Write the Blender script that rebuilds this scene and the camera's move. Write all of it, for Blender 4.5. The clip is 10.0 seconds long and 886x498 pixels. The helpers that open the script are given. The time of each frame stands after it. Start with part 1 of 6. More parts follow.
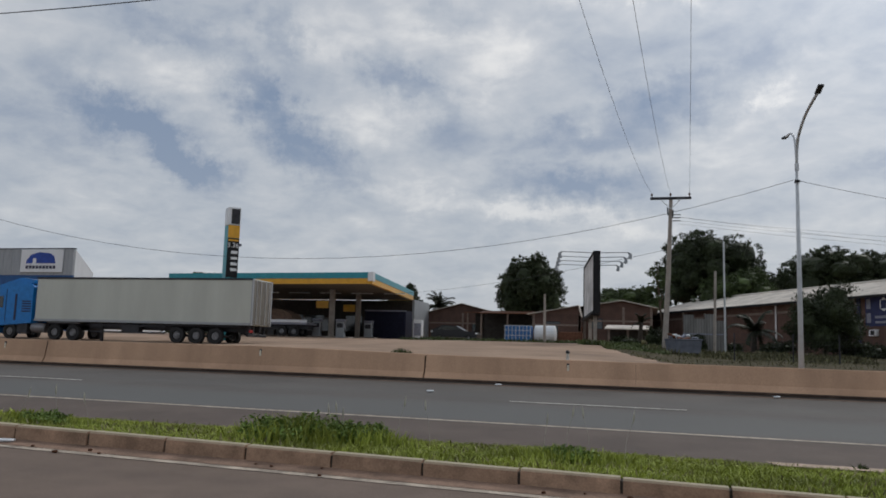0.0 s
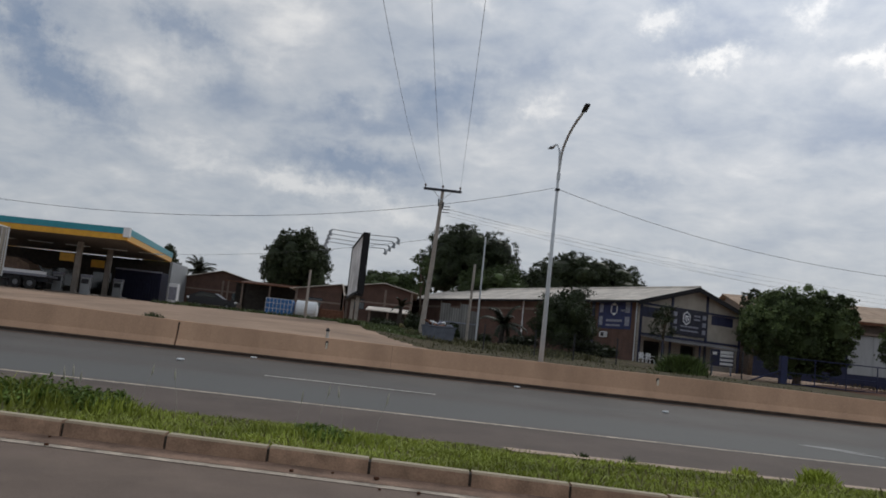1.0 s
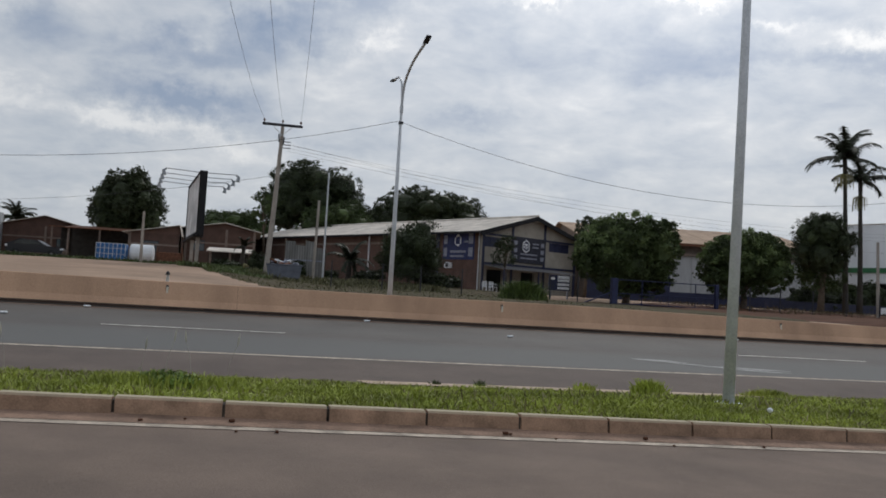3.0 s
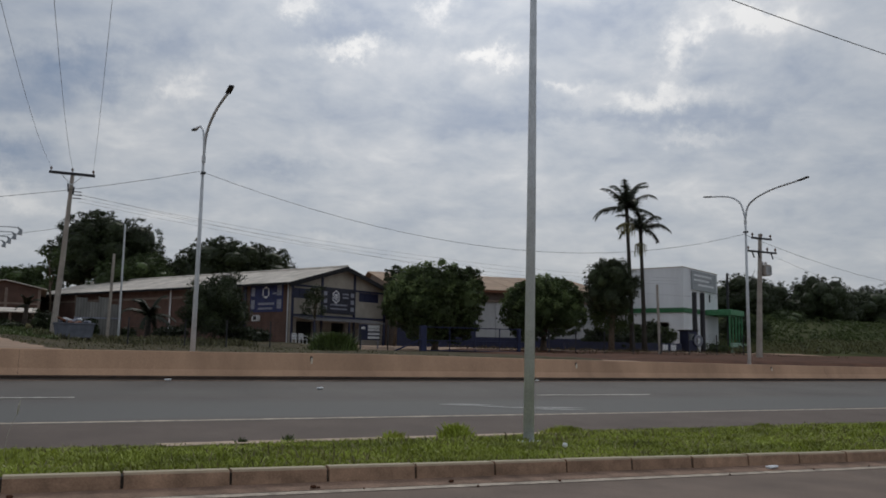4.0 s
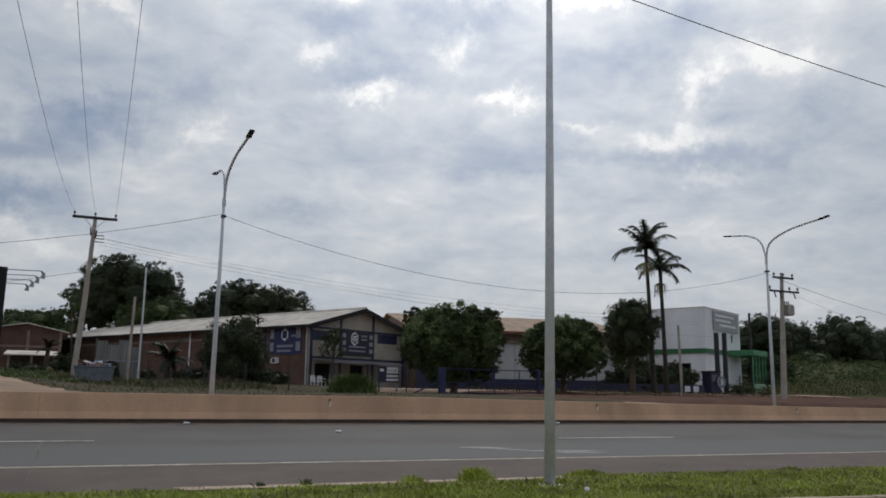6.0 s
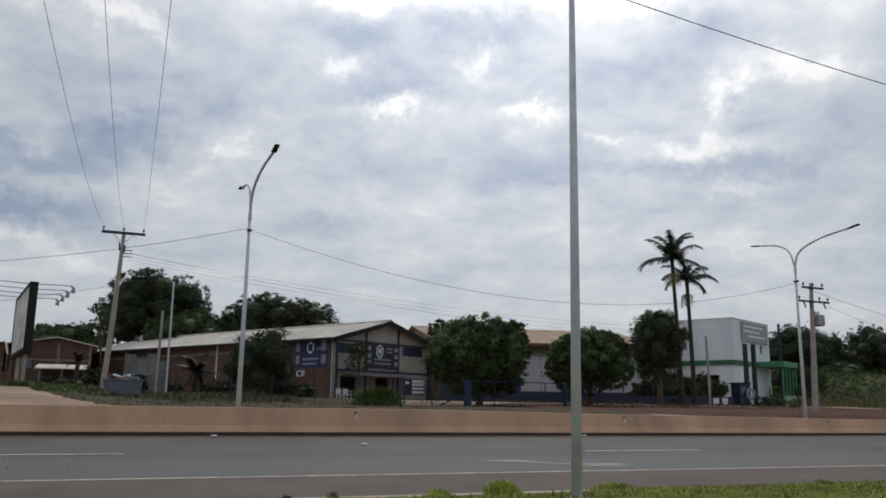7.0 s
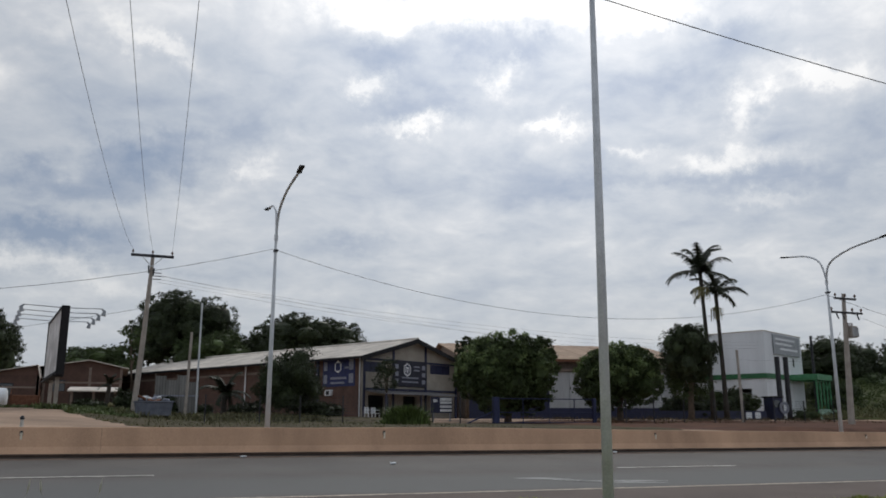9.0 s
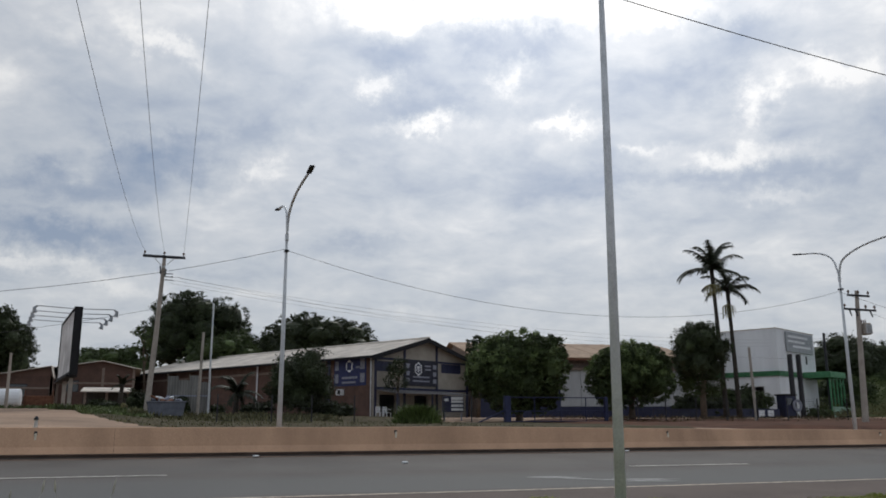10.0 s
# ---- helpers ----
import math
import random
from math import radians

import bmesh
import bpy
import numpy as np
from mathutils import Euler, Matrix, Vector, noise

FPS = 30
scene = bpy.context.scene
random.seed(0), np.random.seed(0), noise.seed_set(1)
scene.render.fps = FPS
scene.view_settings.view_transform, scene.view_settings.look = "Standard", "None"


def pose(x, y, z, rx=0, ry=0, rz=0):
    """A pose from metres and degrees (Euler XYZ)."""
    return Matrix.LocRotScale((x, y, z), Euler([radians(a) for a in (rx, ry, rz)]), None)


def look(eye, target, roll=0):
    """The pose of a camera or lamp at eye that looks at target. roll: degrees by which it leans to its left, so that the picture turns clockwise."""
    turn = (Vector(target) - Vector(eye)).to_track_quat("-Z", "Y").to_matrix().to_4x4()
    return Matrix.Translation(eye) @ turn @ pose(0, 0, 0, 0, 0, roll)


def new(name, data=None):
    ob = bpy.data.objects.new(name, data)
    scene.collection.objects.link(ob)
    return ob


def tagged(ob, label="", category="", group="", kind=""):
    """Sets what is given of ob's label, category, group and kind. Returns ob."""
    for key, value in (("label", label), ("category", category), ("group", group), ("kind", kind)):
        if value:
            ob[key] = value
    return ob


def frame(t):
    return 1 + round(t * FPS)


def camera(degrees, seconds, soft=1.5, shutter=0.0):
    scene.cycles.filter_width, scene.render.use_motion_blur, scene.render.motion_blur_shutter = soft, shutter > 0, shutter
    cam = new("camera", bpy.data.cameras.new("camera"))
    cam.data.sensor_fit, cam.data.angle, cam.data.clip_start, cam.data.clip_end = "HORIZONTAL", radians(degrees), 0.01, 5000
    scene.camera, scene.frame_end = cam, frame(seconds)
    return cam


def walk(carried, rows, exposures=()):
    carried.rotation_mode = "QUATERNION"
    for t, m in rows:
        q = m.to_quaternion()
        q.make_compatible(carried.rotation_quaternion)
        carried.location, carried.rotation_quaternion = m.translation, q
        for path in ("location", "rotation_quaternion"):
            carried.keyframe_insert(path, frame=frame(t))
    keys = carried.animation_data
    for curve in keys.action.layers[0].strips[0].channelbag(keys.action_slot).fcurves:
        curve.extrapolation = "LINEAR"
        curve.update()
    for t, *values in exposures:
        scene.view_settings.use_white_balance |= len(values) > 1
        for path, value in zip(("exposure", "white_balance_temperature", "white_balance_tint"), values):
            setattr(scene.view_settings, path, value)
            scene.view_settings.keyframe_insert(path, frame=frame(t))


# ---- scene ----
cam = camera(57.45, 10.0, soft=1.75)
PATH = [
    (0.0, pose(0.10, 0, 1.50, 97.33, -1.64, 14.24)),
    (0.5, pose(0.06, 0.02, 1.51, 97.94, -3.47, 3.42)),
    (1.0, pose(0.04, 0.06, 1.52, 96.85, -6.06, -2.71)),
    (1.5, pose(-0.02, 0.17, 1.52, 95.07, -6.79, -7.05)),
    (2.0, pose(-0.02, 0.22, 1.52, 93.29, -6.82, -8.17)),
    (2.2, pose(-0.02, 0.22, 1.52, 93.16, -6.86, -8.59)),
    (3.3, pose(-0.02, 0.06, 1.50, 93.21, -1.09, -17.59)),
    (3.4, pose(-0.01, 0.03, 1.5, 93.38, -0.8, -20.3)),
    (3.5, pose(0, 0, 1.5, 93.42, -0.48, -23.67)),
    (4.0, pose(0, 0, 1.5, 97.15, -0.86, -26.77)),
    (4.5, pose(0, 0, 1.5, 97.18, -0.93, -26.62)),
    (5.0, pose(0, 0, 1.5, 98.38, -1.10, -26.45)),
    (5.5, pose(0, 0, 1.5, 99.46, -0.82, -26.11)),
    (7.0, pose(0, 0, 1.5, 100.90, -0.60, -23.65)),
    (7.5, pose(0, 0, 1.5, 101.54, -0.31, -23.05)),
    (8.0, pose(0, 0, 1.5, 102.03, -0.39, -22.87)),
    (8.5, pose(0, 0, 1.5, 102.14, -0.34, -22.49)),
    (9.0, pose(0, 0, 1.5, 102.11, 0.07, -21.68)),
    (9.5, pose(0, 0, 1.5, 102.07, 0.20, -21.02)),
    (10.0, pose(0, 0, 1.5, 102.05, 0.27, -20.89)),
]
EXPOSURES = [(0.0, 0.04), (0.5, -0.22), (1.0, -0.06), (1.5, 0.06), (2.0, 0.16), (3.5, 0.02), (4.0, -0.22), (4.5, -0.16), (5.0, -0.18), (5.5, -0.12), (7.0, 0.06), (8.5, 0.03), (10.0, 0.06)]
walk(cam, PATH, EXPOSURES)

EYE = 1.5      # height of the camera over the near road

# ---- world, sun ----
SUN_EL, SUN_AZ = 40.0, 30.0    # azimuth measured from +y towards +x
world = bpy.data.worlds.new("world")
scene.world = world
world.use_nodes = True
wn, wl = world.node_tree.nodes, world.node_tree.links
wn.clear()


def wnode(kind, **kw):
    n = wn.new(kind)
    for k, v in kw.items():
        n.inputs[k].default_value = v
    return n


def wmath(op, a, b=None, c=None):
    n = wn.new("ShaderNodeMath")
    n.operation = op
    for i, v in enumerate((a, b, c)):
        if v is None:
            continue
        if isinstance(v, (int, float)):
            n.inputs[i].default_value = v
        else:
            wl.new(v, n.inputs[i])
    return n.outputs[0]


sky = wn.new("ShaderNodeTexSky")
sky.sky_type = "NISHITA"
sky.sun_disc = False
sky.sun_elevation, sky.sun_rotation = radians(SUN_EL), radians(SUN_AZ)
sky.air_density, sky.dust_density = 1.2, 2.0
coord = wn.new("ShaderNodeTexCoord")
sep = wn.new("ShaderNodeSeparateXYZ")
wl.new(coord.outputs["Generated"], sep.inputs[0])
dx, dy, dz = sep.outputs[0], sep.outputs[1], sep.outputs[2]
zz = wmath("ADD", wmath("MAXIMUM", dz, 0.0), 0.26)
comb = wn.new("ShaderNodeCombineXYZ")
wl.new(wmath("DIVIDE", dx, zz), comb.inputs[0])
wl.new(wmath("DIVIDE", dy, zz), comb.inputs[1])
comb.inputs[2].default_value = 3.7


def cloud_noise(scale, detail, rough, distort, offset):
    m = wn.new("ShaderNodeMapping")
    m.inputs["Location"].default_value = (offset, offset * 0.6, 0)
    m.inputs["Rotation"].default_value = (0, 0, 0.5)
    m.inputs["Scale"].default_value = (1.0, 1.05, 1.0)
    wl.new(comb.outputs[0], m.inputs[0])
    n = wnode("ShaderNodeTexNoise", Scale=scale, Detail=detail, Roughness=rough, Distortion=distort)
    wl.new(m.outputs[0], n.inputs["Vector"])
    return n.outputs["Fac"]


def ramp_of(fac, *stops):
    n = wn.new("ShaderNodeValToRGB")
    n.color_ramp.elements[0].position, n.color_ramp.elements[0].color = stops[0][0], (*stops[0][1], 1)
    n.color_ramp.elements[1].position, n.color_ramp.elements[1].color = stops[-1][0], (*stops[-1][1], 1)
    for p, c in stops[1:-1]:
        e = n.color_ramp.elements.new(p)
        e.color = (*c, 1)
    wl.new(fac, n.inputs[0])
    return n.outputs[0]


def wmix(fac, a, b, blend="MIX"):
    n = wn.new("ShaderNodeMix")
    n.data_type, n.blend_type = "RGBA", blend
    for sock, v in ((n.inputs[0], fac), (n.inputs[6], a), (n.inputs[7], b)):
        if isinstance(v, (int, float)):
            sock.default_value = v
        elif isinstance(v, tuple):
            sock.default_value = (*v, 1)
        else:
            wl.new(v, sock)
    return n.outputs[2]


# a broken deck of grey cloud under a thin bright veil: broad masses, billows and frayed edges
deck = wmath("MULTIPLY_ADD", wmath("SUBTRACT", cloud_noise(2.4, 3, 0.5, 0.0, 2.3), 0.5), 0.20, 0.49)
deck = wmath("MULTIPLY_ADD", wmath("SUBTRACT", cloud_noise(5.2, 7, 0.56, 0.35, 7.1), 0.5), 0.33, deck)
deck = wmath("MULTIPLY_ADD", wmath("SUBTRACT", cloud_noise(17.0, 5, 0.55, 0.4, 4.4), 0.5), 0.10, deck)

# the larger masses and gaps: azimuth, elevation, half width, half height, tilt (degrees), thickness
warp = wn.new("ShaderNodeTexNoise")
warp.inputs["Scale"].default_value, warp.inputs["Detail"].default_value, warp.inputs["Roughness"].default_value = 13.0, 6, 0.68
wl.new(coord.outputs["Generated"], warp.inputs["Vector"])
wc = wn.new("ShaderNodeVectorMath")
wc.operation = "SUBTRACT"
wl.new(warp.outputs["Color"], wc.inputs[0])
wc.inputs[1].default_value = (0.5, 0.5, 0.5)
wv = wn.new("ShaderNodeVectorMath")
wv.operation = "MULTIPLY_ADD"
wl.new(wc.outputs[0], wv.inputs[0])
wv.inputs[1].default_value = (0.15, 0.15, 0.09)
wl.new(coord.outputs["Generated"], wv.inputs[2])
CLOUD_WEST = [
    (-36.2, 14.2, 5.4, 1.4, -28, -0.189), (-32.5, 12.0, 2.4, 0.9, -18, -0.116), (-25.0, 14.2, 4.6, 1.6, -33, -0.174),
    (-28.1, 17.4, 2.4, 1.0, -43, -0.087), (-17.9, 19.1, 3.2, 1.2, -23, -0.116), (-33.2, 20.7, 4.0, 1.2, -18, -0.087),
    (-26.6, 21.8, 1.1, 2.0, 2, -0.0725), (-14.5, 15.9, 1.6, 2.0, 2, -0.058), (-5.4, 12.3, 5.6, 1.0, 2, -0.087),
    (-15.1, 23.3, 2.2, 1.0, 2, -0.058), (-42.1, 13.8, 3.2, 1.6, -8, -0.058),
]
CLOUD_EAST = [
    (1.1, 17.3, 3.8, 1.9, 15, -0.14), (-4.6, 23.7, 2.6, 1.2, 20, -0.04), (-5.1, 15.0, 4.8, 1.0, 0, -0.10),
    (-4.9, 12.1, 6.0, 1.2, -10, -0.085), (15.1, 12.3, 4.0, 0.7, 5, -0.05), (22.5, 22.0, 10.0, 1.0, -3, -0.04),
    (28.3, 16.7, 8.8, 1.6, 0, -0.04), (48.5, 17.8, 4.4, 2.2, 0, -0.045), (23.9, 26.4, 2.4, 1.4, 0, -0.06),
    (18.0, 25.6, 2.2, 1.4, 0, -0.05), (28.4, 26.4, 2.0, 1.1, 0, -0.05), (44.3, 25.8, 4.0, 1.4, 10, -0.05),
    (39.9, 23.1, 4.8, 1.2, 0, -0.05), (7.2, 19.6, 3.6, 1.0, 20, -0.05), (39.7, 16.3, 10.0, 0.6, 0, -0.04),
]
CLOUD_GAPS = [
    (27.0, 28.5, 9.6, 1.3, 0, 0.10), (14.8, 28.5, 4.8, 1.0, 0, 0.08), (26.8, 24.2, 1.0, 1.5, -15, 0.10),
    (15.7, 23.5, 1.5, 0.7, 0, 0.10), (19.3, 20.8, 2.1, 0.55, 0, 0.12), (30.0, 20.1, 2.1, 0.6, 0, 0.12),
    (42.1, 17.6, 4.4, 0.7, 0, 0.12), (43.8, 20.7, 1.2, 1.7, -20, 0.12), (35.8, 18.5, 1.3, 0.5, 0, 0.09),
    (48.6, 21.9, 2.4, 0.8, -15, 0.10), (43.3, 14.8, 3.6, 0.4, 0, 0.07), (0.9, 24.7, 2.8, 0.6, -25, 0.07),
    (6.9, 16.9, 2.2, 0.5, 40, 0.045), (38.7, 27.6, 3.6, 0.7, -5, 0.07),
]
CLOUD_VEIL = [
    (-11.3, 20.4, 3.8, 1.8, 32, 0.05), (-18.6, 16.2, 3.6, 1.1, -8, 0.04), (-18.0, 11.6, 5.2, 1.0, -8, 0.05),
    (-7.8, 10.1, 6.0, 0.7, -6, 0.06), (8.5, 17.6, 1.6, 0.5, 32, 0.03), (-32.9, 17.4, 3.2, 1.4, -13, 0.04),
    (-39.4, 16.9, 2.4, 1.0, 2, 0.04), (-22.9, 20.3, 2.4, 1.2, -28, 0.04), (-3.3, 9.7, 7.6, 0.7, -8, 0.05),
    (18.8, 7.5, 2.8, 0.4, 0, 0.05), (6.9, 9.0, 4.4, 0.5, -5, 0.04),
    (-18.0, 21.0, 16.0, 9.0, 0, 0.035), (47.0, 27.0, 5.0, 1.6, 0, 0.05), (-4.0, 26.0, 7.0, 3.0, 0, 0.05),
]
for az_, el_, wide, tall, tilt, amount in CLOUD_WEST + CLOUD_EAST + CLOUD_GAPS + CLOUD_VEIL:
    ca, sa, ce, se = math.cos(radians(az_)), math.sin(radians(az_)), math.cos(radians(el_)), math.sin(radians(el_))
    right, upward = Vector((ca, -sa, 0)), Vector((-sa * se, -ca * se, ce))
    ct, sn = math.cos(radians(tilt)), math.sin(radians(tilt))
    squares = []
    for way, half in ((right * ct + upward * sn, wide), (upward * ct - right * sn, tall)):
        dn = wn.new("ShaderNodeVectorMath")
        dn.operation = "DOT_PRODUCT"
        wl.new(wv.outputs[0], dn.inputs[0])
        dn.inputs[1].default_value = way / radians(half)
        centre = Vector((sa * ce, ca * ce, se)).dot(way) / radians(half)
        off = wmath("SUBTRACT", dn.outputs["Value"], centre)
        squares.append(wmath("MULTIPLY", off, off))
    soft_edge = wmath("EXPONENT", wmath("MULTIPLY", wmath("ADD", *squares), -1.0))
    deck = wmath("MULTIPLY_ADD", soft_edge, amount * 1.35, deck)
cloud = ramp_of(deck, (0.30, (0.235, 0.32, 0.475)), (0.40, (0.395, 0.46, 0.575)), (0.47, (0.535, 0.588, 0.668)), (0.54, (0.68, 0.713, 0.765)), (0.63, (0.975, 0.975, 0.975)))
# brighter towards the sun behind the cloud
sdir = (math.sin(radians(SUN_AZ)) * math.cos(radians(SUN_EL)), math.cos(radians(SUN_AZ)) * math.cos(radians(SUN_EL)), math.sin(radians(SUN_EL)))
dotn = wn.new("ShaderNodeVectorMath")
dotn.operation = "DOT_PRODUCT"
wl.new(coord.outputs["Generated"], dotn.inputs[0])
dotn.inputs[1].default_value = sdir
glow = wmath("POWER", wmath("MAXIMUM", dotn.outputs["Value"], 0.0), 12.0)
lit = wmath("ADD", wmath("MULTIPLY", glow, 0.75), 0.86)
# the pale strip low over the land
low = wmath("POWER", wmath("SUBTRACT", 1.0, wmath("MAXIMUM", dz, 0.0)), 5.5)
cloud = wmix(wmath("MULTIPLY", low, 0.75), cloud, (0.60, 0.645, 0.71))
gl = wn.new("ShaderNodeVectorMath")
gl.operation = "SCALE"
wl.new(cloud, gl.inputs[0])
wl.new(lit, gl.inputs[3])
bg_sky = wnode("ShaderNodeBackground", Strength=0.06)
wl.new(sky.outputs[0], bg_sky.inputs[0])
bg_cloud = wnode("ShaderNodeBackground", Strength=0.92)
wl.new(gl.outputs[0], bg_cloud.inputs[0])
mixs = wnode("ShaderNodeMixShader")
mixs.inputs[0].default_value = 0.9
wl.new(bg_sky.outputs[0], mixs.inputs[1])
wl.new(bg_cloud.outputs[0], mixs.inputs[2])
wout = wn.new("ShaderNodeOutputWorld")
wl.new(mixs.outputs[0], wout.inputs[0])

sun = new("sun", bpy.data.lights.new("sun", "SUN"))
sun.data.energy, sun.data.angle, sun.data.color = 0.9, radians(14), (1.0, 0.96, 0.9)
sun.matrix_world = look((0, 0, 60), (-sdir[0], -sdir[1], 60 - sdir[2]))

# ---- materials ----


def material(name, base, rough=0.7, metal=0.0, var=0.25, scale=3.0, fine=40.0, bump=0.2, tint=None, per_object=0.0, per_island=0.0, streak=False, spec=0.4):
    """A base colour broken by coarse stains and fine grain, with a little relief."""
    m = bpy.data.materials.new(name)
    m.use_nodes = True
    n, l = m.node_tree.nodes, m.node_tree.links
    b = n["Principled BSDF"]
    tc = n.new("ShaderNodeTexCoord")
    mp = n.new("ShaderNodeMapping")
    if streak:
        mp.inputs["Scale"].default_value = (1, 1, 0.15)
    l.new(tc.outputs["Object"], mp.inputs[0])
    big, small = n.new("ShaderNodeTexNoise"), n.new("ShaderNodeTexNoise")
    big.inputs["Scale"].default_value, big.inputs["Detail"].default_value, big.inputs["Roughness"].default_value = scale, 6, 0.6
    small.inputs["Scale"].default_value, small.inputs["Detail"].default_value = fine, 3
    l.new(mp.outputs[0], big.inputs["Vector"])
    l.new(tc.outputs["Object"], small.inputs["Vector"])
    dark = tuple(c * (1 - var) for c in base) if tint is None else tint
    light = tuple(min(1, c * (1 + var * 0.6)) for c in base)
    r = n.new("ShaderNodeValToRGB")
    r.color_ramp.elements[0].position, r.color_ramp.elements[0].color = 0.34, (*dark, 1)
    r.color_ramp.elements[1].position, r.color_ramp.elements[1].color = 0.66, (*light, 1)
    l.new(big.outputs["Fac"], r.inputs[0])
    mx = n.new("ShaderNodeMix")
    mx.data_type, mx.blend_type = "RGBA", "OVERLAY"
    mx.inputs[0].default_value = 0.35
    l.new(r.outputs[0], mx.inputs[6])
    l.new(small.outputs["Fac"], mx.inputs[7])
    col = mx.outputs[2]
    for amount, source in ((per_object, "object"), (per_island, "island")):
        if amount:
            if source == "object":
                rnd = n.new("ShaderNodeObjectInfo").outputs["Random"]
            else:
                rnd = n.new("ShaderNodeNewGeometry").outputs["Random Per Island"]
            mr = n.new("ShaderNodeMapRange")
            mr.inputs["To Min"].default_value, mr.inputs["To Max"].default_value = 1 - amount, 1 + amount
            l.new(rnd, mr.inputs[0])
            sc = n.new("ShaderNodeVectorMath")
            sc.operation = "SCALE"
            l.new(col, sc.inputs[0])
            l.new(mr.outputs[0], sc.inputs[3])
            col = sc.outputs[0]
    l.new(col, b.inputs["Base Color"])
    b.inputs["Roughness"].default_value, b.inputs["Metallic"].default_value = rough, metal
    b.inputs["Specular IOR Level"].default_value = spec
    if bump:
        bp = n.new("ShaderNodeBump")
        bp.inputs["Strength"].default_value, bp.inputs["Distance"].default_value = bump, 0.02
        l.new(small.outputs["Fac"], bp.inputs["Height"])
        l.new(bp.outputs[0], b.inputs["Normal"])
    return m


def leafy(name, base, vary=0.3):
    m = material(name, base, rough=0.6, var=0.45, scale=1.1, fine=6, bump=0, per_island=vary, spec=0.25)
    m.node_tree.nodes["Principled BSDF"].inputs["Transmission Weight"].default_value = 0.0
    return m


M_asphalt = material("asphalt_far", (0.106, 0.094, 0.084), 0.85, var=0.2, scale=0.35, fine=60, bump=0.3)
M_asphalt_near = material("asphalt_near", (0.170, 0.125, 0.098), 0.9, var=0.22, scale=0.8, fine=70, bump=0.35)
M_shoulder = material("asphalt_shoulder", (0.124, 0.095, 0.080), 0.9, var=0.2, scale=0.6, fine=60, bump=0.3)
# lanes polished paler by traffic: two long soft bands
an, al_ = M_asphalt.node_tree.nodes, M_asphalt.node_tree.links
a_sep = an.new("ShaderNodeSeparateXYZ")
a_tc = an.new("ShaderNodeTexCoord")
a_wob = an.new("ShaderNodeTexNoise")
a_wob.inputs["Scale"].default_value, a_wob.inputs["Detail"].default_value = 0.12, 4
al_.new(a_tc.outputs["Object"], a_wob.inputs["Vector"])
al_.new(a_tc.outputs["Object"], a_sep.inputs[0])
a_sum = an.new("ShaderNodeMath")
a_sum.operation = "MULTIPLY_ADD"
al_.new(a_wob.outputs["Fac"], a_sum.inputs[0])
a_sum.inputs[1].default_value = 1.6
al_.new(a_sep.outputs[1], a_sum.inputs[2])
a_map = an.new("ShaderNodeMapRange")
a_map.inputs["From Min"].default_value, a_map.inputs["From Max"].default_value = 14.0, 26.0
al_.new(a_sum.outputs[0], a_map.inputs[0])
a_ramp = an.new("ShaderNodeValToRGB")
for p_, v_ in ((0.20, 0.0), (0.27, 1.0), (0.42, 0.8), (0.50, 0.1), (0.62, 0.35), (0.75, 0.0)):
    e_ = a_ramp.color_ramp.elements.new(p_)
    e_.color = (v_, v_, v_, 1)
a_ramp.color_ramp.elements[0].color = (0, 0, 0, 1)
a_ramp.color_ramp.elements[-1].color = (0, 0, 0, 1)
al_.new(a_map.outputs[0], a_ramp.inputs[0])
a_mix = an.new("ShaderNodeMix")
a_mix.data_type = "RGBA"
a_bs = an["Principled BSDF"]
al_.new(a_ramp.outputs[0], a_mix.inputs[0])
al_.new(a_bs.inputs["Base Color"].links[0].from_socket, a_mix.inputs[6])
a_mix.inputs[7].default_value = (0.122, 0.122, 0.117, 1)
al_.new(a_mix.outputs[2], a_bs.inputs["Base Color"])
M_line = material("road_paint", (0.58, 0.55, 0.50), 0.7, var=0.4, scale=6, fine=50, bump=0.1)
M_kerb = material("kerb_concrete", (0.37, 0.238, 0.158), 0.9, var=0.35, scale=4, fine=50, per_object=0.12)
M_barrier = material("barrier_concrete", (0.55, 0.348, 0.228), 0.9, var=0.22, scale=0.55, fine=40, streak=True)
M_dirt = material("dirt", (0.36, 0.25, 0.178), 0.95, var=0.28, scale=0.25, fine=20, spec=0.2)
M_redsoil = material("red_soil", (0.10, 0.046, 0.028), 0.95, var=0.45, scale=0.7, fine=12, spec=0.1)
M_soil = material("verge_soil", (0.19, 0.17, 0.07), 0.95, var=0.4, scale=0.8, fine=20, tint=(0.12, 0.15, 0.04), spec=0.15)
M_verge = material("verge_weedy_soil", (0.078, 0.058, 0.036), 0.95, var=0.45, scale=1.5, fine=20, tint=(0.045, 0.046, 0.020), spec=0.1)
M_grass = leafy("grass", (0.30, 0.345, 0.06), 0.28)
M_drygrass = leafy("grass_dry", (0.24, 0.22, 0.10), 0.4)
M_concrete = material("pole_concrete", (0.36, 0.32, 0.28), 0.85, var=0.2, scale=2, fine=30)
M_galv = material("galvanised_steel", (0.58, 0.60, 0.62), 0.55, 0.15, var=0.15, scale=2, fine=30, bump=0.05)
M_dark = material("dark_metal", (0.035, 0.035, 0.04), 0.5, 0.3, var=0.3)
M_wire = material("wire", (0.05, 0.05, 0.055), 0.6, 0.0, var=0.1, bump=0)
M_leaf = leafy("leaf_mid", (0.056, 0.080, 0.026))
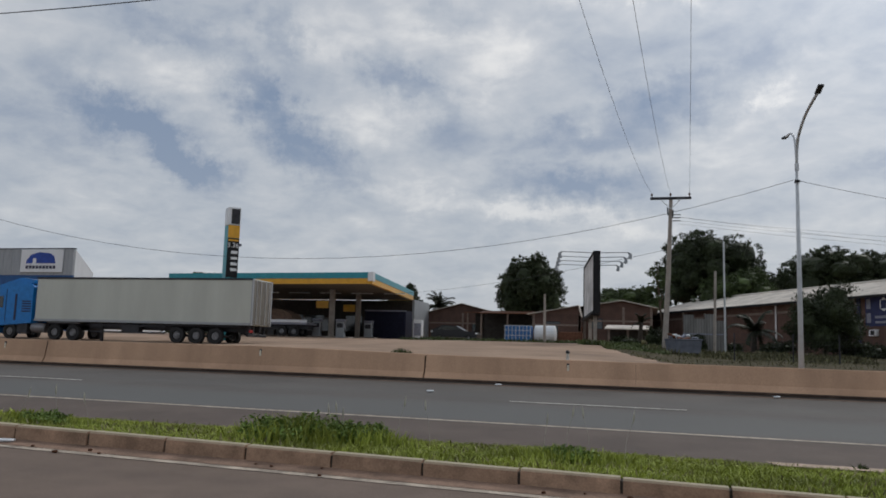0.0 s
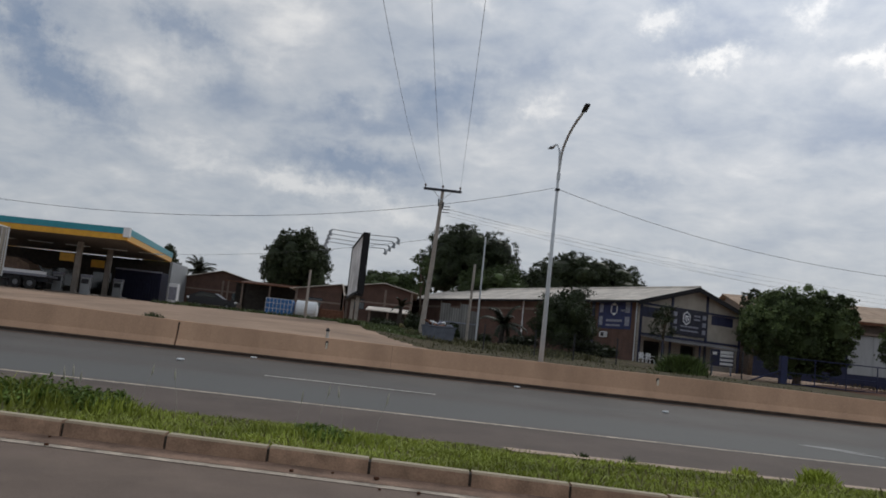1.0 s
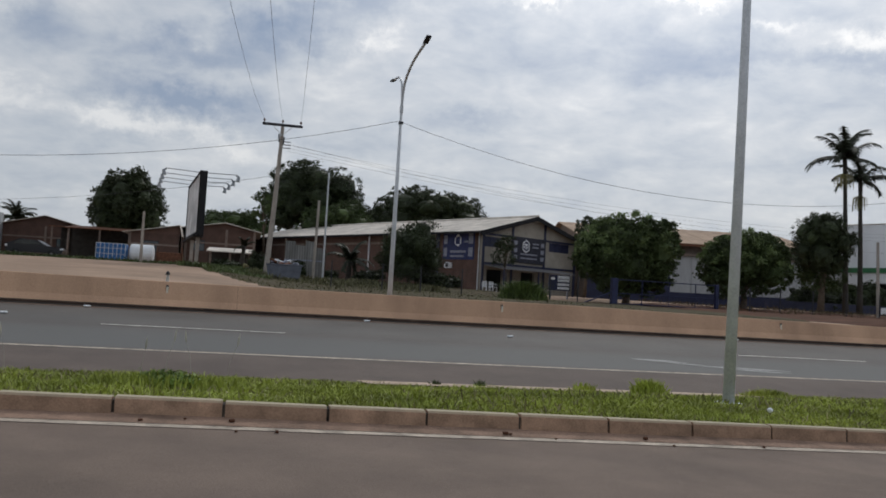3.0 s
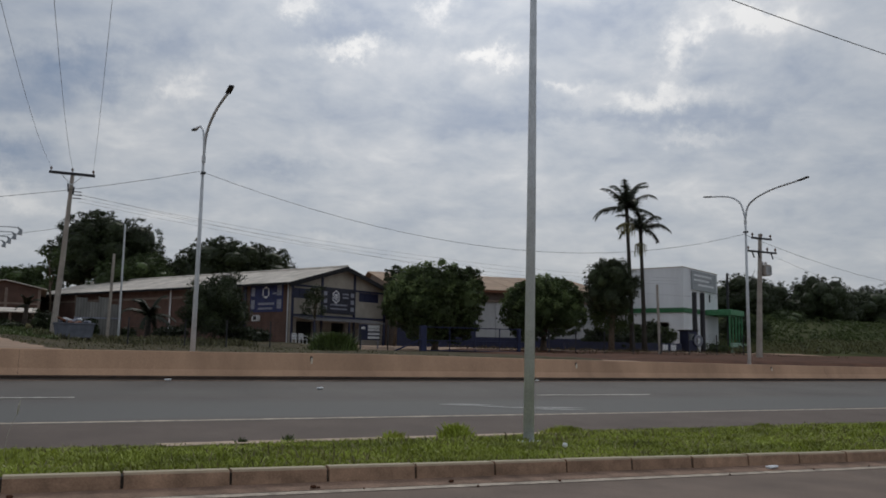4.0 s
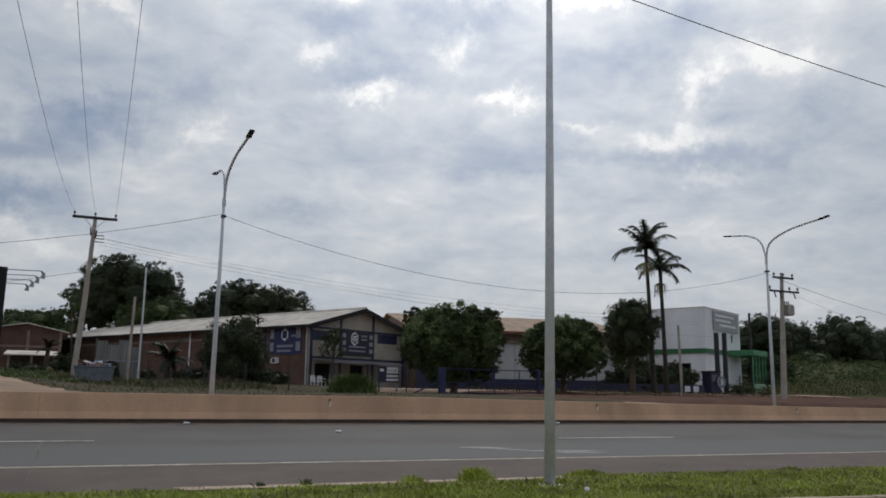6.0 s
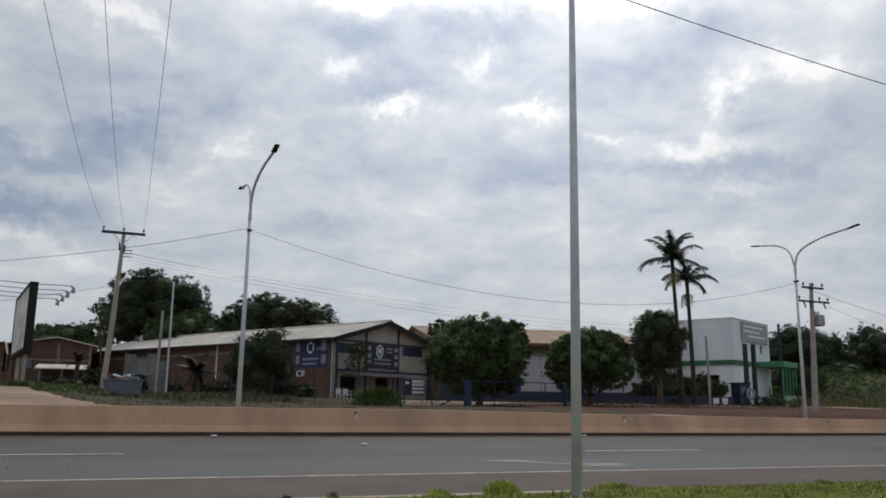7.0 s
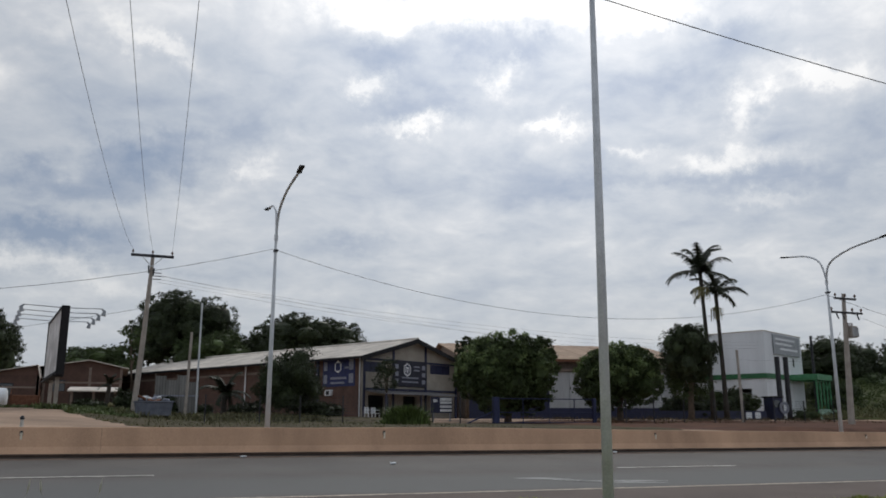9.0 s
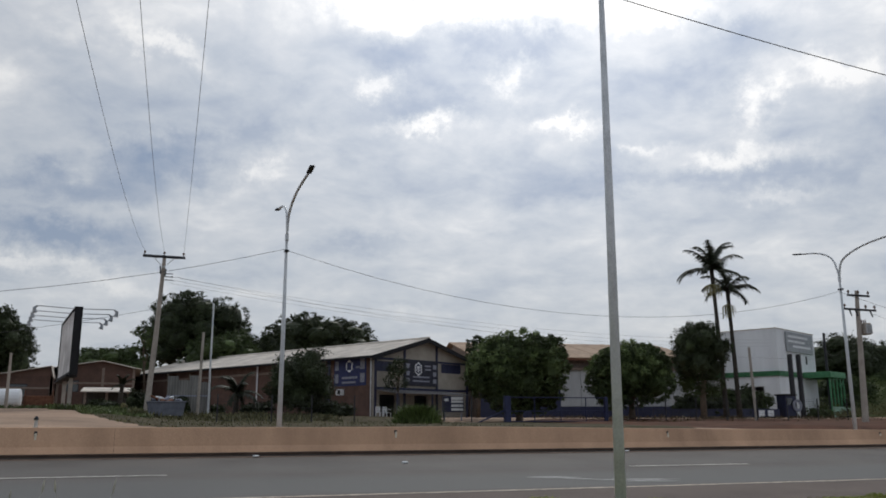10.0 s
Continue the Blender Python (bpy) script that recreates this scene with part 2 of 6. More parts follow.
M_leaf_dark = leafy("leaf_dark", (0.034, 0.046, 0.018))
M_leaf_bright = leafy("leaf_bright", (0.10, 0.14, 0.03))
M_bark = material("bark", (0.12, 0.09, 0.065), 0.95, var=0.4, scale=6, fine=40, bump=0.5)
M_brick = material("brick", (0.115, 0.068, 0.053), 0.9, var=0.25, scale=1.2, fine=25, per_object=0.2, per_island=0.2)
M_mortar = material("mortar", (0.22, 0.17, 0.14), 0.95, var=0.2)
M_cream = material("cream_paint", (0.33, 0.30, 0.255), 0.85, var=0.18, scale=1.0)
M_white = material("white_paint", (0.74, 0.76, 0.78), 0.7, var=0.1, scale=0.6, streak=True)
M_roof_fc = material("fibre_cement_roof", (0.60, 0.545, 0.48), 0.9, var=0.3, scale=0.7)
M_roof_tan = material("clay_tint_roof", (0.36, 0.25, 0.17), 0.9, var=0.25, scale=0.7)
M_navy = material("navy_paint", (0.02, 0.024, 0.062), 0.5, var=0.25)
M_black = material("black_paint", (0.02, 0.02, 0.022), 0.8, var=0.2, spec=0.2)
M_teal = material("teal_cladding", (0.03, 0.27, 0.33), 0.4, var=0.12, bump=0.03)
M_yellow = material("yellow_cladding", (0.70, 0.36, 0.03), 0.4, var=0.12, bump=0.03)
M_green = material("green_paint", (0.035, 0.15, 0.06), 0.6, var=0.3)
M_leafgreen = material("light_green_paint", (0.07, 0.24, 0.11), 0.6, var=0.3)
M_grey = material("grey_cladding", (0.33, 0.35, 0.37), 0.6, 0.1, var=0.12, streak=True)
M_box = material("trailer_panel", (0.50, 0.52, 0.47), 0.5, var=0.1, scale=0.8, streak=True, bump=0.05)
M_blue = material("cab_blue", (0.008, 0.18, 0.52), 0.3, var=0.15, bump=0)
M_tyre = material("tyre", (0.025, 0.025, 0.026), 0.85, var=0.2)
M_rim = material("rim", (0.24, 0.24, 0.25), 0.45, 0.5, var=0.2, bump=0)
M_glass = material("window_glass", (0.02, 0.025, 0.03), 0.08, var=0.1, bump=0, spec=0.8)
M_tank = material("blue_plastic", (0.035, 0.14, 0.36), 0.5, var=0.2)
M_rust = material("rusty_metal", (0.16, 0.07, 0.04), 0.8, 0.2, var=0.4, scale=4)
M_insul = material("insulator", (0.12, 0.07, 0.05), 0.3, var=0.2, bump=0)

# ---- mesh helpers ----


class Shape:
    """A list of vertices and faces to which simple solids are added."""

    def __init__(self):
        self.v, self.f = [], []

    def add(self, verts, faces):
        o = len(self.v)
        self.v += [tuple(p) for p in verts]
        self.f += [tuple(i + o for i in f) for f in faces]
        return self

    def box(self, x0, y0, z0, x1, y1, z1, b=0.0, m=None):
        if b <= 0:
            vs = [(x, y, z) for z in (z0, z1) for y in (y0, y1) for x in (x0, x1)]
            fs = [(0, 2, 3, 1), (4, 5, 7, 6), (0, 1, 5, 4), (2, 6, 7, 3), (0, 4, 6, 2), (1, 3, 7, 5)]
        else:
            vs, fs = [], []
            for z, i in ((z0, b), (z0 + b, 0), (z1 - b, 0), (z1, b)):
                for ring in ((x0 + i, y0 + b), (x0 + b, y0 + i), (x1 - b, y0 + i), (x1 - i, y0 + b), (x1 - i, y1 - b), (x1 - b, y1 - i), (x0 + b, y1 - i), (x0 + i, y1 - b)):
                    vs.append((*ring, z))
            for k in range(3):
                for j in range(8):
                    a, c = k * 8 + j, k * 8 + (j + 1) % 8
                    fs.append((a, c, c + 8, a + 8))
            fs += [tuple(range(7, -1, -1)), tuple(range(24, 32))]
        if m is not None:
            vs = [m @ Vector(p) for p in vs]
        return self.add(vs, fs)

    def tube(self, pts, radii, n=8, cap=True):
        """A round rod along points, with a radius at each."""
        pts = [Vector(p) for p in pts]
        if isinstance(radii, (int, float)):
            radii = [radii] * len(pts)
        vs, fs = [], []
        side = None
        for i, p in enumerate(pts):
            d = (pts[min(i + 1, len(pts) - 1)] - pts[max(i - 1, 0)]).normalized()
            if side is None:
                side = d.cross(Vector((0, 0, 1)) if abs(d.z) < 0.9 else Vector((1, 0, 0))).normalized()
            side = (side - d * side.dot(d)).normalized()
            up = d.cross(side)
            for k in range(n):
                a = 2 * math.pi * k / n
                vs.append(p + (side * math.cos(a) + up * math.sin(a)) * radii[i])
        for i in range(len(pts) - 1):
            for k in range(n):
                a, c = i * n + k, i * n + (k + 1) % n
                fs.append((a, c, c + n, a + n))
        if cap:
            fs += [tuple(range(n - 1, -1, -1)), tuple(range((len(pts) - 1) * n, len(pts) * n))]
        return self.add(vs, fs)

    def prism(self, outline, depth, m=None):
        """An outline in x and z, pushed along y by depth."""
        k = len(outline)
        vs = [(x, 0, z) for x, z in outline] + [(x, depth, z) for x, z in outline]
        fs = [tuple(range(k)), tuple(range(2 * k - 1, k - 1, -1))] + [(i, i + k, (i + 1) % k + k, (i + 1) % k) for i in range(k)]
        if m is not None:
            vs = [m @ Vector(p) for p in vs]
        return self.add(vs, fs)

    def wheel(self, x, y, z, r, w, n=20, b=0.04):
        """A tyre-like disc, its axle along y."""
        rings = [(y, r * 0.55), (y, r - b), (y + b, r), (y + w - b, r), (y + w, r - b), (y + w, r * 0.55)]
        vs = [(x + q * math.cos(2 * math.pi * k / n), yy, z + q * math.sin(2 * math.pi * k / n)) for yy, q in rings for k in range(n)]
        fs = [(i * n + k, (i + 1) * n + k, (i + 1) * n + (k + 1) % n, i * n + (k + 1) % n) for i in range(5) for k in range(n)]
        return self.add(vs, fs)

    def mesh(self, name):
        me = bpy.data.meshes.new(name)
        me.from_pydata([tuple(p) for p in self.v], [], self.f)
        me.update()
        bm = bmesh.new()
        bm.from_mesh(me)
        bmesh.ops.recalc_face_normals(bm, faces=bm.faces)
        bm.to_mesh(me)
        bm.free()
        return me


def raw_mesh(name, verts, faces, mat):
    me = bpy.data.meshes.new(name)
    me.from_pydata(verts, [], faces)
    me.update()
    me.materials.append(mat)
    return me


def thing(name, m, label, category, group="", kind=""):
    ob = new(name)
    ob.empty_display_size = 0.2
    ob.matrix_world = m
    return tagged(ob, label, category, group, kind)


def part(name, shape, mat, parent, label="", smooth=False):
    me = shape.mesh(name) if isinstance(shape, Shape) else shape
    if not me.materials:
        me.materials.append(mat)
    if smooth:
        me.polygons.foreach_set("use_smooth", [True] * len(me.polygons))
    ob = new(name, me)
    ob.parent = parent
    return tagged(ob, label)


def solid(name, shape, mat, m, label, category, group="", kind="", smooth=False):
    me = shape.mesh(name) if isinstance(shape, Shape) else shape
    if not me.materials:
        me.materials.append(mat)
    if smooth:
        me.polygons.foreach_set("use_smooth", [True] * len(me.polygons))
    ob = new(name, me)
    ob.matrix_world = m
    return tagged(ob, label, category, group, kind)


# ---- the lie of the land (heights over the near road at the camera) ----


def lerp_knots(knots, y):
    if y <= knots[0][0]:
        return knots[0][1:]
    for a, b in zip(knots, knots[1:]):
        if y <= b[0]:
            t = (y - a[0]) / (b[0] - a[0])
            return tuple(p + (q - p) * t for p, q in zip(a[1:], b[1:]))
    return knots[-1][1:]


def along(x):
    return 45 * math.tanh(x / 45)


def smooth01(t):
    t = max(0.0, min(1.0, t))
    return t * t * (3 - 2 * t)


NEAR = [(-60, -1.85, -0.022), (7.85, -1.345, -0.0225), (8.3, -1.300, -0.022)]
MEDIAN = [(8.2, -1.19, -0.0226), (10.5, -1.305, -0.004), (12.4, -1.45, -0.006), (13.4, -1.52, -0.008)]
ROAD = [(13.3, -1.53, -0.0075), (15.95, -1.36, -0.0075), (19.45, -1.135, -0.007), (24.4, -0.885, -0.0055)]
LOT_FAR = [(24.6, -0.12), (38, 0.05), (44, 0.12), (52, 0.55), (65, 1.0), (90, 1.5), (400, 5)]
LOT_MID = [(24.6, -0.16), (32, 0.06), (40, 0.4), (50, 0.8), (65, 1.03), (90, 1.5), (400, 5)]
VERGE = [(24.6, -0.26), (30, -0.2), (36, -0.12), (43, -0.05), (50, 0.3), (60, 0.3), (90, 0.9), (400, 5)]


def banded(knots):
    def height(x, y):
        z, s = lerp_knots(knots, y)
        return EYE + z + s * along(x)
    return height


near_z, median_z, road_z = banded(NEAR), banded(MEDIAN), banded(ROAD)


BARRIER_TOP = [(-60, 0.10), (-12, 0.06), (-9, 0.0), (-6, -0.06), (-2.4, -0.1), (5, -0.145), (10, -0.15), (17, -0.26), (30, -0.42), (60, -0.7)]


def barrier_top(x):
    return EYE + lerp_knots(BARRIER_TOP, x)[0]


def far_z(x, y):
    a, b, c = (lerp_knots(k, y)[0] for k in (LOT_FAR, LOT_MID, VERGE))
    z = a + (b - a) * smooth01((x + 26) / 14)
    z = z + (c - z) * smooth01((x + 3.5) / 8)
    z = EYE + z - 0.005 * max(0.0, along(x) - 8) * (1 - smooth01((y - 50) / 40))
    if y < 45 and x > -14:
        z = min(z, barrier_top(x) - 0.05 + 0.035 * (y - 24.6))
    return z


def sheet(name, height, xs, ys, mat, label, category, lift=0.0, wobble=0.0):
    vs = [(x, y, height(x, y) + lift + (wobble * noise.noise((x * 0.7, y * 0.7, 2.0)) if wobble else 0)) for y in ys for x in xs]
    w = len(xs)
    if lift >= 0.06:  # the edges run down into the ground
        rows = len(ys)
        vs = [(x, y, z - (lift + 0.08 if i < w or i >= w * (rows - 1) or i % w in (0, w - 1) else 0.0)) for i, (x, y, z) in enumerate(vs)]
    fs = [(j * w + i, j * w + i + 1, (j + 1) * w + i + 1, (j + 1) * w + i) for j in range(len(ys) - 1) for i in range(w - 1)]
    ob = new(name, raw_mesh(name, vs, fs, mat))
    ob.data.polygons.foreach_set("use_smooth", [True] * len(fs))
    return tagged(ob, label, category, kind="structure")


def span(a, b, n):
    return [a + (b - a) * i / n for i in range(n + 1)]


WIDE = [-300, -200, -140] + span(-100, 100, 80) + [140, 200, 300]
sheet("road_near", near_z, WIDE, [-60, -30, -10, -4, 0, 2, 4, 5.5, 7.0, 7.85, 8.3], M_asphalt_near, "worn brownish asphalt road beside the kerb", "road")
sheet("median", median_z, WIDE, [8.3, 8.8, 9.4, 10.0, 10.5, 11.2, 12, 12.7, 13.4], M_soil, "grassy soil of the raised median", "median", wobble=0.03)
sheet("road_far", road_z, WIDE, [13.3, 14.5, 15.95, 17.5, 19.45, 21, 22.5, 24.4], M_asphalt, "grey asphalt of the two-lane carriageway", "road")
sheet("ground", far_z, [-2500, -900, -400, -200] + span(-130, 130, 130) + [200, 400, 900, 2500], span(24.6, 60, 36) + span(62, 120, 20) + [160, 250, 400, 900, 2500], M_dirt, "pale brown packed dirt of the roadside yards", "ground", wobble=0.04)


def strip(name, height, x0, x1, y0, y1, mat, label, category, lift):
    n = max(2, int((x1 - x0) / 2.5))
    return sheet(name, height, span(x0, x1, n), [y0, y1], mat, label, category, lift)


M_line_dusty = material("dusty_road_paint", (0.46, 0.385, 0.31), 0.8, var=0.45, scale=5, fine=40, bump=0.1)
strip("edge_line", near_z, -120, 120, 7.78, 7.9, M_line_dusty, "worn white edge line along the kerb", "road marking", 0.006)
strip("edge_line", road_z, -120, 120, 15.88, 16.02, M_line_dusty, "white edge line of the far carriageway", "road marking", 0.006)
strip("shoulder", road_z, -120, 120, 13.35, 15.8, M_shoulder, "brownish asphalt shoulder", "road", 0.004)
for k in range(-5, 6):
    x0 = -3.15 + 16.0 * k
    strip("lane_dash", road_z, x0, x0 + 4.05, 19.4, 19.52, M_line, "white lane dash on asphalt", "road marking", 0.012)

# ---- kerb, gutter, median ----
strip("gutter_dirt", near_z, -60, 60, 7.92, 8.26, material("gutter_dirt", (0.27, 0.175, 0.125), 0.95, var=0.4, scale=2.5, fine=30), "reddish dust and grit along the kerb", "dirt", 0.005)
sheet("drain", median_z, span(1.8, 10.5, 24), [12.2, 12.5, 12.8, 13.1, 13.38], material("drain_concrete", (0.48, 0.36, 0.27), 0.9, var=0.35, scale=3), "pale concrete drain edge beside the asphalt", "drain", 0.045)

# ---- barrier ----
def barrier_piece(x0, x1, parent, n=8):
    s = Shape()
    rows = []
    for i in range(n + 1):
        x = x0 + (x1 - x0) * i / n
        b = road_z(x, 24.2) - 0.05
        t = barrier_top(x) + 0.008 * noise.noise((x * 0.9, 0, 0))
        rows.append([(x, 24.2, b), (x, 24.2, b + 0.12), (x, 24.33, b + 0.32), (x, 24.42, t - 0.02), (x, 24.44, t), (x, 24.58, t), (x, 24.6, t - 0.02), (x, 24.68, b + 0.32), (x, 24.8, b)])
    k = 9
    vs = [p for r in rows for p in r]
    fs = [(i * k + j, i * k + (j + 1) % k, (i + 1) * k + (j + 1) % k, (i + 1) * k + j) for i in range(n) for j in range(k)]
    fs += [tuple(range(k)), tuple(range(n * k + k - 1, n * k - 1, -1))]
    return part("barrier_panel", s.add(vs, fs), M_barrier, parent)


barrier = thing("barrier", pose(0, 0, 0), "low concrete road barrier stained by red dust", "barrier", kind="structure")
# dark material of the barrier's foot strip and panel joints
M_foot = material("dark_concrete", (0.06, 0.038, 0.028), 0.85, var=0.4, scale=3)
edges = [-95, -75, -55, -35, -20.5, -6.65, -0.3, 19.4, 31, 42, 60, 80]
for a, b in zip(edges, edges[1:]):
    barrier_piece(a + (0.025 if a < -5 else 0.003), b - (0.025 if b < -5 else 0.003), barrier, 14)
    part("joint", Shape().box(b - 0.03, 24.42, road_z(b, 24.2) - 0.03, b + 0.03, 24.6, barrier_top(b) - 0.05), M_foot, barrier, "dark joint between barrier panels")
    foot = Shape()
    run = span(a, b, 8)
    vs = [(x, y, road_z(x, 24.2) + h) for x in run for y, h in ((24.16, -0.02), (24.16, 0.06), (24.22, 0.09), (24.22, -0.02))]
    fs = [(i * 4 + j, i * 4 + (j + 1) % 4, (i + 1) * 4 + (j + 1) % 4, (i + 1) * 4 + j) for i in range(8) for j in range(4)]
    part("barrier_foot", foot.add(vs, fs + [(0, 1, 2, 3), (35, 34, 33, 32)]), M_foot, barrier, "dark foot of the barrier")
M_tick = material("reflector_pale", (0.75, 0.68, 0.55), 0.4, var=0.2, bump=0)
for k in range(-4, 6):
    x = -2.25 + 10.0 * k
    t = barrier_top(x)
    # dark backing juts out to the left, painting the shadow beside the pale reflector
    side = Shape().box(x - 0.045, 24.375, t - 0.4, x + 0.035, 24.45, t - 0.1, 0.012)
    backing = part("reflector_shadow", side, M_dark, barrier, "small dark backing painted as the reflector's shadow")
    part("reflector", Shape().box(x - 0.028, 24.36, t - 0.33, x + 0.028, 24.385, t - 0.15, 0.006), M_tick, backing)
# narrow dark strip of road along the barrier
strip("gutter_dark", road_z, -100, 100, 23.75, 24.22, material("dark_gutter", (0.035, 0.027, 0.022), 0.8, var=0.4, scale=2), "dark gutter at the foot of the barrier", "gutter", 0.007)
strip("dust_band", road_z, -100, 100, 23.45, 23.74, material("gutter_dust", (0.17, 0.115, 0.085), 0.95, var=0.35, scale=2), "reddish dust along the barrier gutter", "dirt", 0.006)

# marker stub that stands on the barrier
stub = thing("marker_post", pose(-2.28, 24.5, barrier_top(-2.28) - 0.01), "short dark marker stub on the barrier", "marker")
part("stem", Shape().tube([(0, 0, 0), (0, 0, 0.1), (0, 0, 0.2)], [0.05, 0.045, 0.04]), M_line, stub)
part("cap", Shape().tube([(0, 0, 0.2), (0, 0, 0.24), (0, 0, 0.3)], [0.055, 0.06, 0.03]), M_dark, stub)


# ---- lamps, poles, wires ----
def curve_rod(pts, r, steps=6):
    """Points on a smooth run through pts."""
    out = []
    q = [Vector(p) for p in pts]
    for i in range(len(q) - 1):
        p0, p1, p2, p3 = q[max(i - 1, 0)], q[i], q[i + 1], q[min(i + 2, len(q) - 1)]
        for s in range(steps):
            t = s / steps
            out.append(0.5 * ((2 * p1) + (p2 - p0) * t + (2 * p0 - 5 * p1 + 4 * p2 - p3) * t * t + (3 * p1 - p0 - 3 * p2 + p3) * t ** 3))
    out.append(q[-1])
    return out


def lamp_post(x, y, z, h, label, lean=0.0):
    """A steel post with a long arm towards -y and a shorter one towards +y; h is the fork's height."""
    p = thing("street_lamp", pose(x, y, z), label, "street lamp", "street lamps along the road")
    part("pole", Shape().tube([(0, 0, 0), (0.02 + lean * 0.5, 0, h * 0.5), (0.03 + lean, 0, h)], [0.082, 0.066, 0.042], 12), M_galv, p, smooth=True)
    part("base_plate", Shape().box(-0.17, -0.17, 0, 0.17, 0.17, 0.03, 0.006), M_galv, p)
    for run, r in (([(0.03, 0, h - 0.05), (0.04, -0.25, h + 0.62), (0.07, -1.3, h + 1.02), (0.13, -2.75, h + 1.2)], 0.042), ([(0.03, 0, h - 0.05), (0.04, 0.25, h + 0.7), (0.05, 0.9, h + 1.1), (0.06, 1.95, h + 1.28)], 0.036)):
        pts = curve_rod(run, r)
        arm = part("arm", Shape().tube(pts, r, 8), M_galv, p, smooth=True)
        d = (pts[-1] - pts[-2]).normalized()
        yaw = 1 if d.y > 0 else -1
        head = Shape().box(-0.075, -0.05, -0.03, 0.075, 0.44, 0.03, 0.015, Matrix.Translation(pts[-1]) @ Matrix.Rotation(0 if yaw > 0 else math.pi, 4, "Z") @ Matrix.Rotation(radians(8), 4, "X"))
        part("lamp_head", head, M_dark, arm, "dark flat lamp head")
    part("collar", Shape().tube([(0.03, 0, h - 0.25), (0.03, 0, h - 0.05)], 0.06, 10), M_galv, p)
    part("wire_clamp", Shape().box(-0.03, -0.1, h - 0.62, 0.1, 0.1, h - 0.55, 0.01), M_dark, p)
    return p


for lx in (4.26, 27.12, -26.5):
    z0 = road_z(lx, 24.3) + 0.05
    lamp_post(lx, 24.98, z0, 5.85 + EYE - z0, "slender galvanised double-arm street lamp behind the barrier")
near_lamp_z = median_z(6.82, 10.5) - 0.02
lamp_post(6.76, 10.5, near_lamp_z, 9.0, "tapered galvanised lamp post in the grassy median", 0.07)


def wire(name, a, b, sag, r, label, n=24):
    a, b = Vector(a), Vector(b)
    pts = [a.lerp(b, i / n) - Vector((0, 0, 4 * sag * (i / n) * (1 - i / n))) for i in range(n + 1)]
    return solid(name, Shape().tube(pts, r, 5), M_wire, pose(0, 0, 0), label, "wire", smooth=True)


WZ = 5.3 + EYE
wire("wire", (4.2, 24.9, WZ), (26.95, 24.9, 5.15 + EYE), 1.55, 0.007, "thin cable slung between the street lamps")
wire("wire", (-26.5, 24.9, WZ), (4.2, 24.9, WZ), 2.3, 0.007, "thin cable slung between the street lamps")
wire("wire", (26.95, 24.9, 5.15 + EYE), (56, 24.9, 4.6 + EYE), 1.6, 0.008, "thin cable slung between the street lamps")
nlz = 6.92 + EYE
wire("wire", (6.86, 10.45, nlz), (38, 10.45, nlz), 0.75, 0.009, "dark cable along the median")
wire("wire", (-24.3, 10.45, nlz), (6.86, 10.45, nlz), 1.62, 0.009, "dark cable along the median")


def insulator(parent, x, y, z):
    return part("insulator", Shape().tube([(x, y, z), (x, y, z + 0.08), (x, y, z + 0.1), (x, y, z + 0.18), (x, y, z + 0.24)], [0.02, 0.03, 0.07, 0.06, 0.02], 8), M_insul, parent)


TPX, TPY = 1.1, 48.0
tpz = far_z(TPX, TPY) - 0.05
tp = thing("utility_pole", pose(TPX, TPY, tpz), "concrete utility pole with a dark wooden crossarm", "utility pole")
htop = 9.3 + EYE - tpz
part("pole", Shape().tube([(-0.2, 0, 0), (0.05, 0, htop * 0.5), (0.22, 0, htop)], [0.175, 0.145, 0.10], 10), M_concrete, tp)
part("crossarm", Shape().box(-0.95, -0.16, htop - 0.1, 1.35, -0.04, htop + 0.05, 0.015), M_dark, tp)
for sx in (-1, 1):
    part("brace", Shape().tube([(0.2 + sx * 0.55, -0.1, htop - 0.1), (0.2, -0.12, htop - 0.65)], 0.022, 6), M_galv, tp)
for ix in (-0.85, 0.2, 1.25):
    insulator(tp, ix, -0.1, htop + 0.05)
for k in range(3):
    rack = part("wire_rack", Shape().box(0.28, -0.05, htop - 1.0 - 0.18 * k, 0.75, 0.05, htop - 0.96 - 0.18 * k, 0.01), M_dark, tp)
part("fuse", Shape().tube([(0.02, -0.2, htop - 0.6), (0.05, -0.22, htop - 1.05)], 0.045, 6), M_dark, tp)
part("fuse", Shape().tube([(0.33, -0.2, htop - 0.75), (0.3, -0.22, htop - 1.15)], 0.045, 6), M_dark, tp)
for ix, bx in ((-0.85, -3.15), (0.2, -2.05), (1.25, -0.78)):
    wire("overhead_wire", (TPX + ix, TPY - 0.1, tpz + htop + 0.27), (TPX + bx - 1.0, -20, 9.5 + EYE), 2.2, 0.006, "thin overhead power wire", 40)
wire("wire", (TPX + 0.6, TPY, tpz + htop - 1.1), (70, 60, 7.5), 1.6, 0.006, "thin low-voltage wire between poles")
wire("wire", (TPX, TPY, tpz + htop - 3.0), (-40, 92, 8.5), 1.2, 0.01, "thin low-voltage wire between poles")


for k in range(3):
    wire("wire", (TPX + 0.6, TPY, tpz + htop - 1.15 - 0.18 * k), (62.4, 60.0, 9.2 - 0.25 * k), 1.3 + 0.08 * k, 0.006, "thin low-voltage wire between poles", 30)


